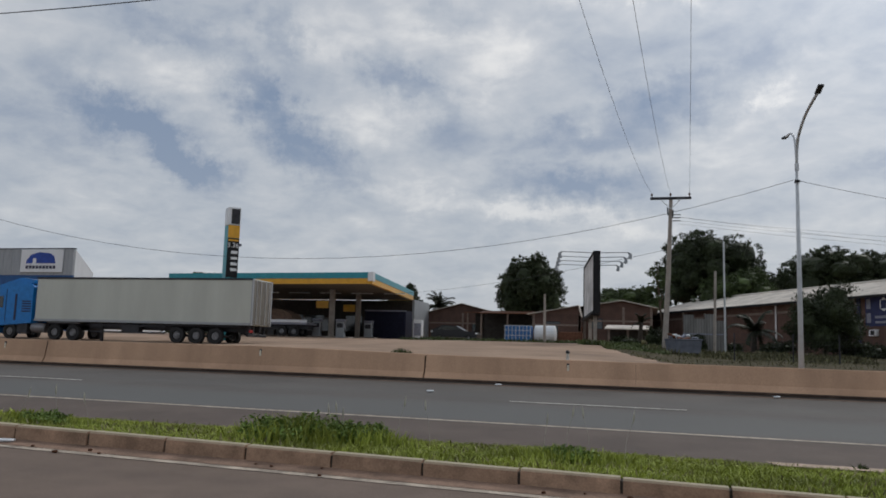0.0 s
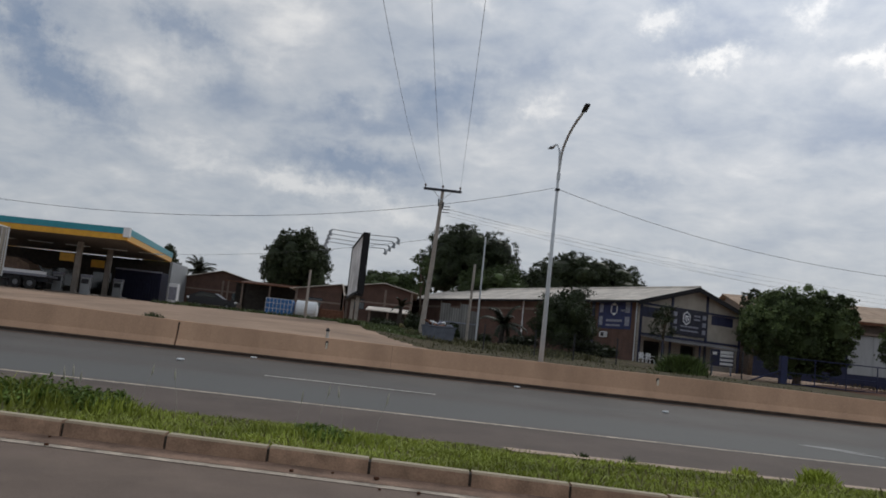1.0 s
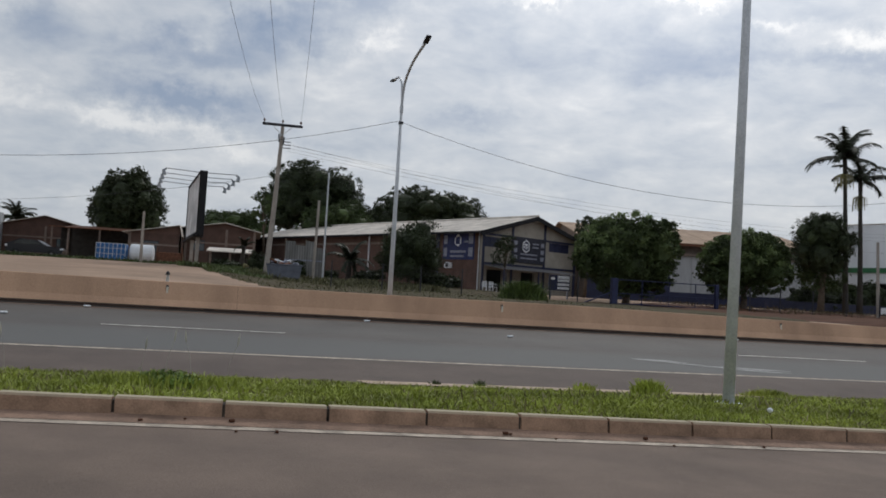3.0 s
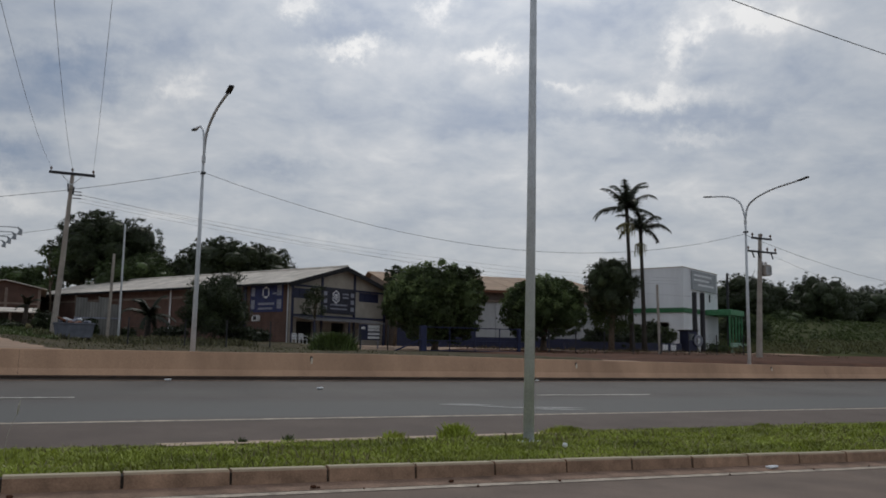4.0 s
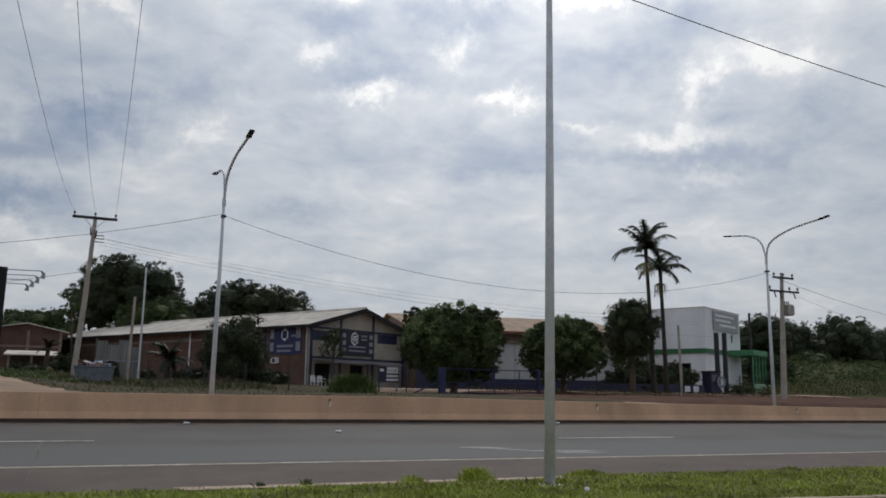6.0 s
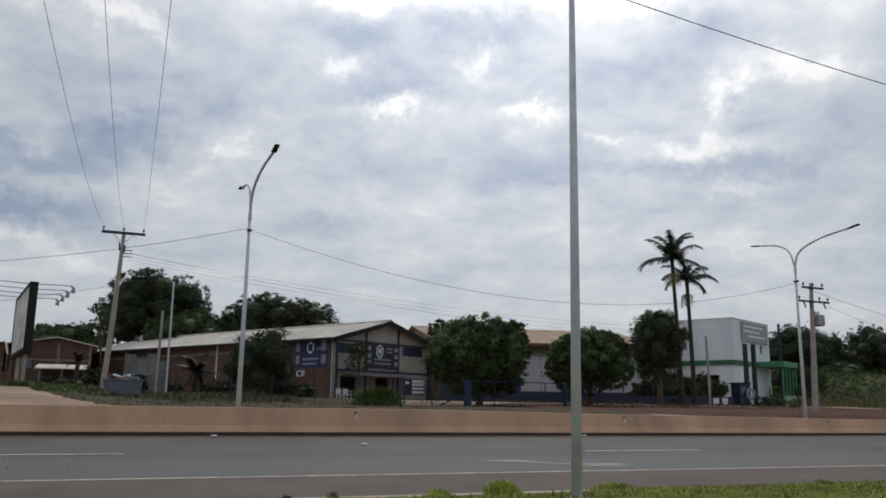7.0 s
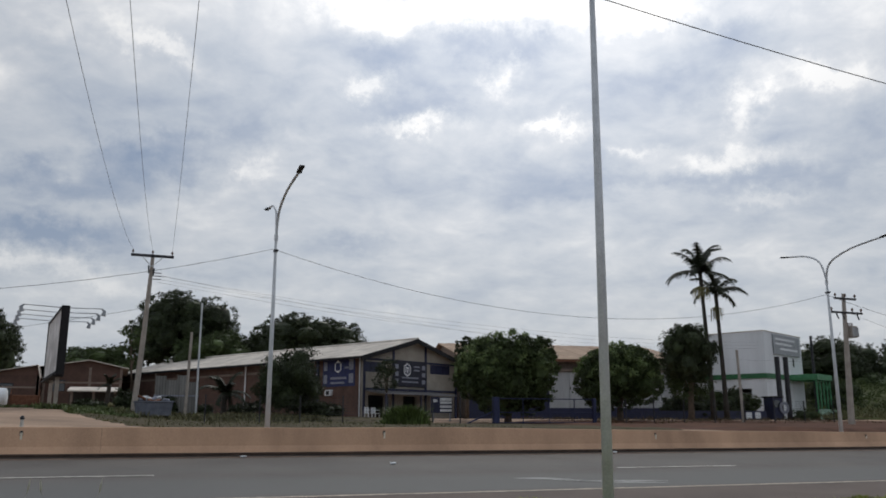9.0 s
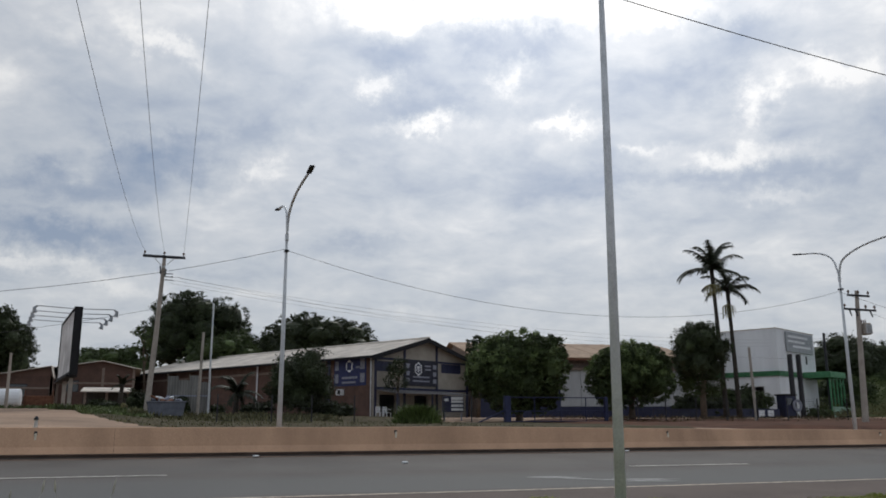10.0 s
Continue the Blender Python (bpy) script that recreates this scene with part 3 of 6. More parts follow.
def post(name, x, y, top, r0, r1, mat, label, lean=(0, 0), cat="post"):
    z = far_z(x, y) - 0.05
    return solid(name, Shape().tube([(0, 0, 0), (lean[0] * 0.5, lean[1] * 0.5, (top + EYE - z) * 0.5), (lean[0], lean[1], top + EYE - z)], [r0, (r0 + r1) / 2, r1], 8), mat, pose(x, y, z), label, cat)


post("concrete_post", 3.76, 50, 5.25, 0.09, 0.075, M_concrete, "pale square concrete post in the weeds", (0.1, 0))
post("metal_post", 4.44, 51, 7.15, 0.065, 0.05, M_galv, "tall thin pale metal post in the weeds")
post("concrete_post", 37.4, 42, 4.6, 0.1, 0.08, M_concrete, "pale concrete post behind the fence", (-0.15, 0))
post("wooden_pole", 62.4, 60, 8.2, 0.16, 0.11, M_dark, "dark wooden pole beside the white building", cat="utility pole")
post("wooden_pole", -8.2, 66, 5.0, 0.12, 0.09, M_concrete, "weathered pole beside the plastic tanks", cat="utility pole")
for px in (50.2, 51.1):
    post("dark_column", px, 52, 5.25, 0.2, 0.2, M_dark, "dark round-topped column before the white building", cat="column")

# pole with transformer
PX, PY = 38.12, 34.0
pz = far_z(PX, PY) - 0.1
p2 = thing("utility_pole", pose(PX, PY, pz), "concrete utility pole with two crossarms and a transformer", "utility pole")
h2 = 7.15 + EYE - pz
part("pole", Shape().tube([(-0.4, 0, 0), (-0.2, 0, h2 * 0.5), (0, 0, h2)], [0.18, 0.145, 0.10], 10), M_concrete, p2)
for zc, w in ((h2 - 0.3, 0.82), (h2 - 1.1, 1.2)):
    part("crossarm", Shape().box(-w, -0.15, zc - 0.05, w, -0.05, zc + 0.06, 0.012), M_dark, p2)
    for ix in (-w + 0.08, 0.0 if w < 1 else 0.45, w - 0.08):
        insulator(p2, ix, -0.1, zc + 0.06)
for ix in (-0.9, -0.45, 0.65):
    part("fuse", Shape().tube([(ix, -0.2, h2 - 1.15), (ix + 0.05, -0.28, h2 - 1.5)], 0.04, 6), M_dark, p2)
tr = part("transformer", Shape().box(0.04, -0.32, h2 - 2.5, 0.5, 0.28, h2 - 1.85, 0.05), M_concrete, p2, "grey transformer box")
for k in range(5):
    part("fin", Shape().box(0.08 + 0.09 * k, -0.37, h2 - 2.45, 0.105 + 0.09 * k, -0.31, h2 - 1.95), M_galv, tr)
for k in range(3):
    part("bushing", Shape().tube([(0.12 + 0.15 * k, 0, h2 - 1.85), (0.12 + 0.15 * k, 0, h2 - 1.65)], 0.035, 6), M_insul, tr)
wire("wire", (PX, PY, pz + h2 - 1.0), (95, 52, 7.0), 1.5, 0.008, "thin low-voltage wire between poles")
wire("wire", (PX - 0.5, PY, pz + h2 - 2.2), (62.4, 60, 8.0), 0.9, 0.008, "thin low-voltage wire between poles")

# ---- foliage ----


def unit_rows(rng, n):
    v = rng.normal(size=(n, 3))
    return v / np.linalg.norm(v, axis=1, keepdims=True)


def leaf_cloud(name, blobs, n, size, mat, seed, per_clump=20, spread=0.35, shell=0.6, core=0.0, core_blobs=None):
    """Small leaves in clumps over rounded masses (x, y, z, rx, ry, rz), with a ragged heart of dense foliage."""
    rng = np.random.default_rng(seed)
    bl = np.array(blobs, float)
    wgt = (bl[:, 3] * bl[:, 4] + bl[:, 3] * bl[:, 5] + bl[:, 4] * bl[:, 5])
    nc = max(4, n // per_clump)
    pick = rng.choice(len(bl), nc, p=wgt / wgt.sum())
    d = unit_rows(rng, nc)
    rad = shell + (1.04 - shell) * rng.random(nc) ** 0.6
    cen = bl[pick, :3] + d * bl[pick, 3:] * rad[:, None]
    cen = np.repeat(cen, per_clump, 0)
    out = np.repeat(d, per_clump, 0)
    m = len(cen)
    cen = cen + rng.normal(size=(m, 3)) * spread * np.array([1, 1, 0.7])
    nrm = out + unit_rows(rng, m) * 1.5 + np.array([0, 0, 0.35])
    nrm /= np.linalg.norm(nrm, axis=1, keepdims=True)
    a = np.cross(nrm, unit_rows(rng, m))
    a /= np.linalg.norm(a, axis=1, keepdims=True)
    b = np.cross(nrm, a)
    s = (size * (0.6 + 0.8 * rng.random(m)))[:, None]
    v = np.stack([cen - a * s, cen + b * s * 0.42 + nrm * s * 0.12, cen + a * s, cen - b * s * 0.42 + nrm * s * 0.12], 1).reshape(-1, 3)
    f = np.arange(4 * m).reshape(-1, 4)
    verts, faces = v.tolist(), f.tolist()
    for k, (bx, by, bz, ax, ay, az) in enumerate((core_blobs or blobs) if core else ()):
        o, nu, nv = len(verts), 12, 7
        for j in range(nv + 1):
            e = math.pi * (j / nv - 0.5)
            for i in range(nu):
                a_ = 2 * math.pi * i / nu
                d_ = (math.cos(e) * math.cos(a_), math.cos(e) * math.sin(a_), math.sin(e))
                q = core * (1 + 0.22 * noise.noise((d_[0] * 2.5 + k, d_[1] * 2.5, d_[2] * 2.5)))
                verts.append((bx + ax * q * d_[0], by + ay * q * d_[1], bz + az * q * d_[2]))
        faces += [(o + j * nu + i, o + j * nu + (i + 1) % nu, o + (j + 1) * nu + (i + 1) % nu, o + (j + 1) * nu + i) for j in range(nv) for i in range(nu)]
    return raw_mesh(name, verts, faces, mat)


def tree(name, x, y, z, blobs, n, size, mat, label, seed, trunk=0.25, spread=0.35, shell=0.55, cat="tree", limbs=5, core=0.0, core_blobs=None):
    t = thing(name, pose(x, y, z), label, cat)
    rng = random.Random(seed)
    top = max(blobs, key=lambda q: q[2])
    low = min(q[2] - q[5] * 0.4 for q in blobs)
    part("trunk", Shape().tube([(0, 0, -0.1), (0.08, 0.05, low * 0.5), (top[0] * 0.3, top[1] * 0.3, max(low, 0.4)), (top[0] * 0.7, top[1] * 0.7, top[2])], [trunk * 1.25, trunk, trunk * 0.75, trunk * 0.2], 8), M_bark, t, smooth=True)
    for q in (blobs * 2)[:limbs]:
        e = (q[0] + rng.uniform(-0.3, 0.3) * q[3], q[1] + rng.uniform(-0.3, 0.3) * q[4], q[2] + rng.uniform(0, 0.3) * q[5])
        part("limb", Shape().tube([(0.05, 0, max(low * 0.8, 0.3)), (e[0] * 0.45, e[1] * 0.45, (max(low, 0.4) + e[2]) * 0.5), e], [trunk * 0.5, trunk * 0.3, trunk * 0.08], 6), M_bark, t, smooth=True)
    part("crown", leaf_cloud("crown", blobs, n, size, mat, seed, spread=spread, shell=shell, core=core, core_blobs=core_blobs), mat, t)
    return t


def lumpy(seed, cx, cz, rx, rz, n, ry=None, low=0.55):
    """A cluster of rounded masses that together make an uneven crown."""
    rng = random.Random(seed)
    ry = ry or rx
    out = [(cx, 0, cz, rx * 0.74, ry * 0.74, rz * 0.74)]
    for k in range(n):
        a = 2 * math.pi * k / n + rng.uniform(-0.3, 0.3)
        e = -0.75 + 1.7 * ((k * 0.618 + rng.uniform(-0.08, 0.08)) % 1.0)
        c = math.sqrt(max(0.05, 1 - e * e))
        s = rng.uniform(0.3, 0.44)
        out.append((cx + rx * 0.66 * c * math.cos(a), ry * 0.66 * c * math.sin(a), cz + rz * 0.62 * e, rx * s, ry * s, rz * s * 1.05))
    return out


def gtree(name, x, y, top, bottom, rx, mat, label, seed, n=7000, size=0.2, lumps=9, cx=0.0, spread=0.3, trunk=0.25, ry=None, core=0.66):
    """A tree on the ground at x, y whose crown spans the heights bottom to top over the eye."""
    z = far_z(x, y)
    cz, rz = (top + bottom) / 2 + EYE - z, (top - bottom) / 2
    blobs = lumpy(seed, cx, cz, rx, rz, lumps, ry)
    heart = list(blobs)
    rng = random.Random(seed + 500)
    for bx, by, bz, ax, ay, az in blobs[1:]:
        for k in range(5):
            a, e = rng.uniform(0, 2 * math.pi), rng.uniform(-0.25, 0.95)
            c, s = math.sqrt(1 - e * e), rng.uniform(0.26, 0.44)
            blobs.append((bx + ax * 0.8 * c * math.cos(a), by + ay * 0.8 * c * math.sin(a), bz + az * 0.8 * e, ax * s, ay * s, az * s))
    return tree(name, x, y, z, blobs, n, size * 0.78, mat, label, seed, trunk, spread * 0.5, 0.8, core=core, core_blobs=heart)


def blades(name, pts, hs, mat, seed, lean=0.5, width=0.012):
    rng = np.random.default_rng(seed)
    m = len(pts)
    a = rng.random(m) * 2 * np.pi
    side = np.stack([np.cos(a), np.sin(a), 0 * a], 1) * (width * (0.6 + 0.8 * rng.random(m)))[:, None]
    tip = np.stack([rng.normal(size=m) * lean, rng.normal(size=m) * lean, np.ones(m)], 1) * hs[:, None]
    mid = tip * 0.55 + np.array([0, 0, 1]) * (hs * 0.1)[:, None]
    v = np.stack([pts - side, pts + side, pts + mid + side * 0.7, pts + mid - side * 0.7, pts + tip], 1).reshape(-1, 3)
    k = 5 * np.arange(m)
    f = [(i, i + 1, i + 2, i + 3) for i in k.tolist()] + [(i + 3, i + 2, i + 4) for i in k.tolist()]
    return raw_mesh(name, v.tolist(), f, mat)


def grass(name, n, xr, yr, height, hmin, hmax, mat, label, seed, patch=0.0, lean=0.5, width=0.012, edge=None):
    rng = np.random.default_rng(seed)
    x, y = rng.uniform(*xr, n), rng.uniform(*yr, n)
    keep, hs, pts = [], [], []
    for i in range(n):
        f = noise.noise((x[i] * 0.5, y[i] * 0.8, seed)) + 0.5 * noise.noise((x[i] * 2, y[i] * 2.3, seed + 5))
        if f < patch - 0.6 * rng.random():
            continue
        if edge and not edge(x[i], y[i]):
            continue
        pts.append((x[i], y[i], height(x[i], y[i]) - 0.01))
        hs.append(hmin + (hmax - hmin) * rng.random() * max(0.25, min(1.2, 0.65 + 0.8 * f)))
    return tagged(new(name, blades(name, np.array(pts), np.array(hs), mat, seed, lean, width)), label, "grass", kind="stuff")


def median_edge(x, y):
    far = 13.3 if x < 0 else (13.3 - 1.15 * smooth01((x - 0.5) / 2.5) + 1.15 * smooth01((x - 8.5) / 2))
    return y < far - 0.25 * noise.noise((x * 0.8, 1, 0))


grass("grass", 120000, (-10.5, 15.5), (8.42, 13.4), median_z, 0.03, 0.115, M_grass, "bright green grass on the median", 11, -0.9, edge=median_edge, width=0.008, lean=0.7)
grass("grass", 15000, (15.5, 34), (8.42, 13.4), median_z, 0.05, 0.15, M_grass, "bright green grass on the median", 12, -0.8, width=0.022)
grass("grass", 12000, (-26, -10.5), (8.42, 13.4), median_z, 0.06, 0.18, M_grass, "bright green grass on the median", 13, -0.8, width=0.022)
grass("dry_grass", 5000, (-10, 15), (8.42, 13.3), median_z, 0.05, 0.16, M_drygrass, "yellowed grass among the green", 14, 0.0, edge=median_edge)


def tuft(x, y, r, h, n, seed, label, mat=M_grass, lean=0.35, width=0.012, name="grass_tuft", height=median_z):
    rng = np.random.default_rng(seed)
    d = rng.normal(size=(n, 2)) * r * 0.5
    pts = np.array([(x + a, y + b, height(x + a, y + b) - 0.01) for a, b in d])
    hs = h * (0.5 + 0.6 * rng.random(n)) * np.exp(-(d ** 2).sum(1) / (2.2 * r * r))
    return tagged(new(name, blades(name, pts, hs, mat, seed, lean, width)), label, "grass", kind="stuff")


def weed(x, y, r, h, seed):
    """A low leafy weed: a short stem, several shoots and small leaves."""
    w = thing("weed", pose(x, y, median_z(x, y) - 0.01), "leafy green roadside weed on the median", "weed")
    rng = random.Random(seed)
    for k in range(7):
        a, q = rng.uniform(0, 6.28), r * rng.uniform(0.3, 0.9)
        part("stem", Shape().tube([(0, 0, 0), (math.cos(a) * q * 0.5, math.sin(a) * q * 0.4, h * 0.6), (math.cos(a) * q, math.sin(a) * q * 0.7, h * rng.uniform(0.7, 1.0))], [0.006, 0.005, 0.002], 4), M_grass, w)
    lumps = [(rng.uniform(-0.5, 0.5) * r, rng.uniform(-0.4, 0.4) * r, h * rng.uniform(0.3, 0.6), r * 0.42, r * 0.35, h * 0.4) for k in range(7)]
    part("leaves", leaf_cloud("leaves", lumps, 3200, 0.035, M_weed, seed, 10, 0.05, 0.3), M_weed, w)


M_weed = leafy("weed_leaf", (0.15, 0.22, 0.05), 0.4)
weed(-4.4, 9.9, 0.75, 0.42, 150)
weed(-3.6, 10.2, 0.55, 0.34, 151)
weed(-8.5, 10.3, 0.5, 0.2, 152)
weed(-0.9, 10.0, 0.5, 0.18, 153)
tuft(-4.35, 10.0, 0.8, 0.42, 1200, 21, "tall leafy weed clump on the median")
tuft(-3.5, 10.3, 0.6, 0.34, 700, 22, "tall leafy weed clump on the median")
tuft(-8.6, 10.4, 0.8, 0.22, 1200, 23, "tall leafy weed clump on the median")
tuft(-0.9, 10.2, 0.9, 0.22, 1300, 24, "tall leafy weed clump on the median")
tuft(6.25, 11.9, 0.24, 0.3, 700, 25, "bright bushy grass tuft on the median", width=0.018)
tuft(8.9, 12.6, 0.4, 0.2, 600, 26, "bright bushy grass tuft on the median", width=0.018)
tuft(3.7, 12.7, 0.09, 0.17, 70, 27, "small dark weed by the drain", M_leaf)
tuft(3.0, 12.8, 0.09, 0.14, 60, 28, "small dark weed by the drain", M_leaf)
tuft(5.4, 12.5, 0.22, 0.2, 200, 29, "small green weed by the drain")
tuft(14.0, 12.6, 0.2, 0.16, 160, 30, "small green weed by the road edge")
# seed heads over the weeds
M_seed = material("seed_head", (0.45, 0.42, 0.36), 0.9, var=0.3, bump=0)
rng_s = random.Random(4)
for k, (sx, sy) in enumerate([(-3.95, 10.3), (-3.9, 10.4), (-3.8, 10.2), (-3.2, 10.6), (-2.7, 10.5), (-8.4, 10.4), (-8.0, 10.6), (-8.9, 10.2), (-0.9, 10.0), (-0.6, 10.2), (-1.2, 10.4), (-0.2, 9.9)]):
    st = thing("seed_stalk", pose(sx, sy, median_z(sx, sy)), "thin dry grass stalk with a pale seed head", "grass", "seed stalks")
    hh, bend = rng_s.uniform(0.38, 0.6), rng_s.uniform(-0.15, 0.15)
    part("stalk", Shape().tube([(0, 0, 0), (bend * 0.3, 0, hh * 0.6), (bend, 0.02, hh)], 0.0018, 4), M_seed, st)
    hd = Shape().tube([(bend, 0.02, hh - 0.02), (bend * 1.05, 0.02, hh + 0.03), (bend * 1.1, 0.02, hh + 0.08), (bend * 1.2, 0.03, hh + 0.13)], [0.004, 0.014, 0.011, 0.002], 6)
    part("seed_head", hd, M_seed, st)
# litter
solid("litter", Shape().box(-0.035, -0.03, 0, 0.04, 0.03, 0.06, 0.02), M_white, pose(6.35, 9.0, median_z(6.35, 9.0) + 0.09, 20, 10, 30), "small crumpled white litter in the grass", "litter")
for lx, ly in ((-7.15, 8.05), (9.1, 8.05)):
    solid("litter", Shape().box(-0.1, -0.05, 0, 0.1, 0.05, 0.03, 0.012), M_white, pose(lx, ly, near_z(lx, ly) + 0.006, 0, 0, 15), "flat scrap of white litter by the kerb", "litter")
rng_p = random.Random(8)
for k in range(26):
    lx, ly = rng_p.uniform(-8, 13), rng_p.uniform(7.6, 8.15)
    r = rng_p.uniform(0.012, 0.028)
    solid("pebble", Shape().box(-r, -r * 0.8, 0, r, r * 0.8, r, r * 0.3), M_redsoil, pose(lx, ly, near_z(lx, ly) + 0.006, 0, 0, rng_p.uniform(0, 90)), "small dark stone lying in the gutter", "stone", "gutter stones")
for lx, ly in ((-4.2, 23.6), (3.4, 23.55), (15.6, 23.7), (7.0, 21.2), (-5.5, 20.8)):
    solid("litter", Shape().box(-0.09, -0.06, 0, 0.09, 0.06, 0.05, 0.02), M_white, pose(lx, ly, road_z(lx, ly) + 0.008, 0, 0, 40), "scrap of white litter on the road", "litter")

# pale scuffs on the far carriageway
M_scuff = material("tyre_scuff", (0.30, 0.30, 0.29), 0.8, var=0.4, scale=5)
for sx, sy, sl, sw in ((8.9, 17.85, 1.4, 0.35), (10.2, 17.15, 2.4, 0.3), (9.6, 17.5, 1.0, 0.2), (10.8, 16.85, 1.6, 0.22)):
    n_ = 8
    vs = [(sx + sl * i / n_, sy - 0.25 * i / n_ + side_ * sw * math.sin(math.pi * (i + 0.3) / (n_ + 0.6)) * 0.5, 0) for i in range(n_ + 1) for side_ in (-1, 1)]
    vs = [(x, y, road_z(x, y) + 0.006) for x, y, _ in vs]
    ob = new("road_scuff", raw_mesh("road_scuff", vs, [(2 * i, 2 * i + 2, 2 * i + 3, 2 * i + 1) for i in range(n_)], M_scuff))
    tagged(ob, "pale scuff mark worn on the asphalt", "road marking", kind="structure")

# ---- building helpers ----


def wall_panel(w, h, t, openings, m=None):
    """A wall in x and z, t thick along y, with rectangular openings (x0, z0, x1, z1) through it."""
    xs = sorted({0, w, *[q for o in openings for q in (o[0], o[2])]})
    zs = sorted({0, h, *[q for o in openings for q in (o[1], o[3])]})
    nx, nz = len(xs) - 1, len(zs) - 1

    def full(i, j):
        if not (0 <= i < nx and 0 <= j < nz):
            return False
        cx, cz = (xs[i] + xs[i + 1]) / 2, (zs[j] + zs[j + 1]) / 2
        return not any(o[0] < cx < o[2] and o[1] < cz < o[3] for o in openings)

    def at(i, j, k):
        return (k * (nz + 1) + j) * (nx + 1) + i

    vs = [Vector((x, y, z)) for y in (0, t) for z in zs for x in xs]
    fs = []
    for i in range(nx):
        for j in range(nz):
            if not full(i, j):
                continue
            fs += [(at(i, j, 0), at(i + 1, j, 0), at(i + 1, j + 1, 0), at(i, j + 1, 0)), (at(i, j + 1, 1), at(i + 1, j + 1, 1), at(i + 1, j, 1), at(i, j, 1))]
            for di, dj, a, b in ((-1, 0, (i, j), (i, j + 1)), (1, 0, (i + 1, j), (i + 1, j + 1)), (0, -1, (i, j), (i + 1, j)), (0, 1, (i, j + 1), (i + 1, j + 1))):
                if not full(i + di, j + dj):
                    fs.append((at(*a, 0), at(*b, 0), at(*b, 1), at(*a, 1)))
    return Shape().add([m @ p for p in vs] if m is not None else vs, fs)


def window_in(parent, x0, z0, x1, z1, y, pane=None, frame_mat=None, bars=2):
    f = Shape()
    w = 0.06
    f.box(x0, y, z0, x1, y + 0.08, z0 + w).box(x0, y, z1 - w, x1, y + 0.08, z1).box(x0, y, z0 + w, x0 + w, y + 0.08, z1 - w).box(x1 - w, y, z0 + w, x1, y + 0.08, z1 - w)
    for k in range(1, bars):
        x = x0 + (x1 - x0) * k / bars
        f.box(x - 0.025, y, z0 + w, x + 0.025, y + 0.08, z1 - w)
    win = part("window", f, frame_mat or M_navy, parent, "dark-framed window")
    for k in range(bars):
        a, b = x0 + (x1 - x0) * k / bars, x0 + (x1 - x0) * (k + 1) / bars
        part("pane", Shape().box(a + 0.03, y + 0.03, z0 + 0.03, b - 0.03, y + 0.045, z1 - 0.03), pane or M_glass, win)
    return win


def roof_sheets(parent, x0, z0, x1, z1, y0, y1, mat, pitch=1.1, t=0.05):
    """Roof sheets of one slope from (x0, z0) up to (x1, z1), side by side along y."""
    n = max(1, int((y1 - y0) / pitch))
    for k in range(n):
        a, b = y0 + (y1 - y0) * k / n, y0 + (y1 - y0) * (k + 1) / n
        lift = 0.012 * (k % 2)
        s = Shape()
        ribs = 4
        ys = [a + (b - a) * j / (ribs * 2) for j in range(ribs * 2 + 1)]
        vs = []
        for j, yy in enumerate(ys):
            e = lift + (0.03 if j % 2 else 0.0)
            vs += [(x0, yy, z0 + e), (x1, yy, z1 + e), (x1, yy, z1 + e - t), (x0, yy, z0 + e - t)]
        fs = []
        for j in range(len(ys) - 1):
            for q in range(4):
                fs.append((j * 4 + q, j * 4 + (q + 1) % 4, (j + 1) * 4 + (q + 1) % 4, (j + 1) * 4 + q))
        fs += [(0, 1, 2, 3), tuple(len(vs) - 4 + q for q in (3, 2, 1, 0))]
        part("roof_sheet", s.add(vs, fs), mat, parent)


def emblem(parent, cx, cz, r, y, mat):
    """A plain white shield outline on a banner."""
    out = [(cx + r * 0.85 * math.cos(a), cz + r * math.sin(a)) for a in [math.pi / 2 + k * math.pi / 3 for k in range(6)]]
    part("emblem", Shape().prism(out, 0.006, Matrix.Translation((0, y, 0))), mat, parent, "pale shield emblem")
    inn = [(cx + (x - cx) * 0.8, cz + (z - cz) * 0.8) for x, z in out]
    part("emblem_centre", Shape().prism(inn, 0.004, Matrix.Translation((0, y - 0.005, 0))), M_navy, parent)
    for x0, z0, x1, z1 in ((-0.42, 0.2, 0.42, 0.38), (-0.09, -0.5, 0.09, 0.2), (-0.42, -0.3, -0.26, 0.12), (0.26, -0.3, 0.42, 0.12)):
        part("emblem_mark", Shape().box(cx + r * x0, y - 0.009, cz + r * z0, cx + r * x1, y - 0.004, cz + r * z1), mat, parent)


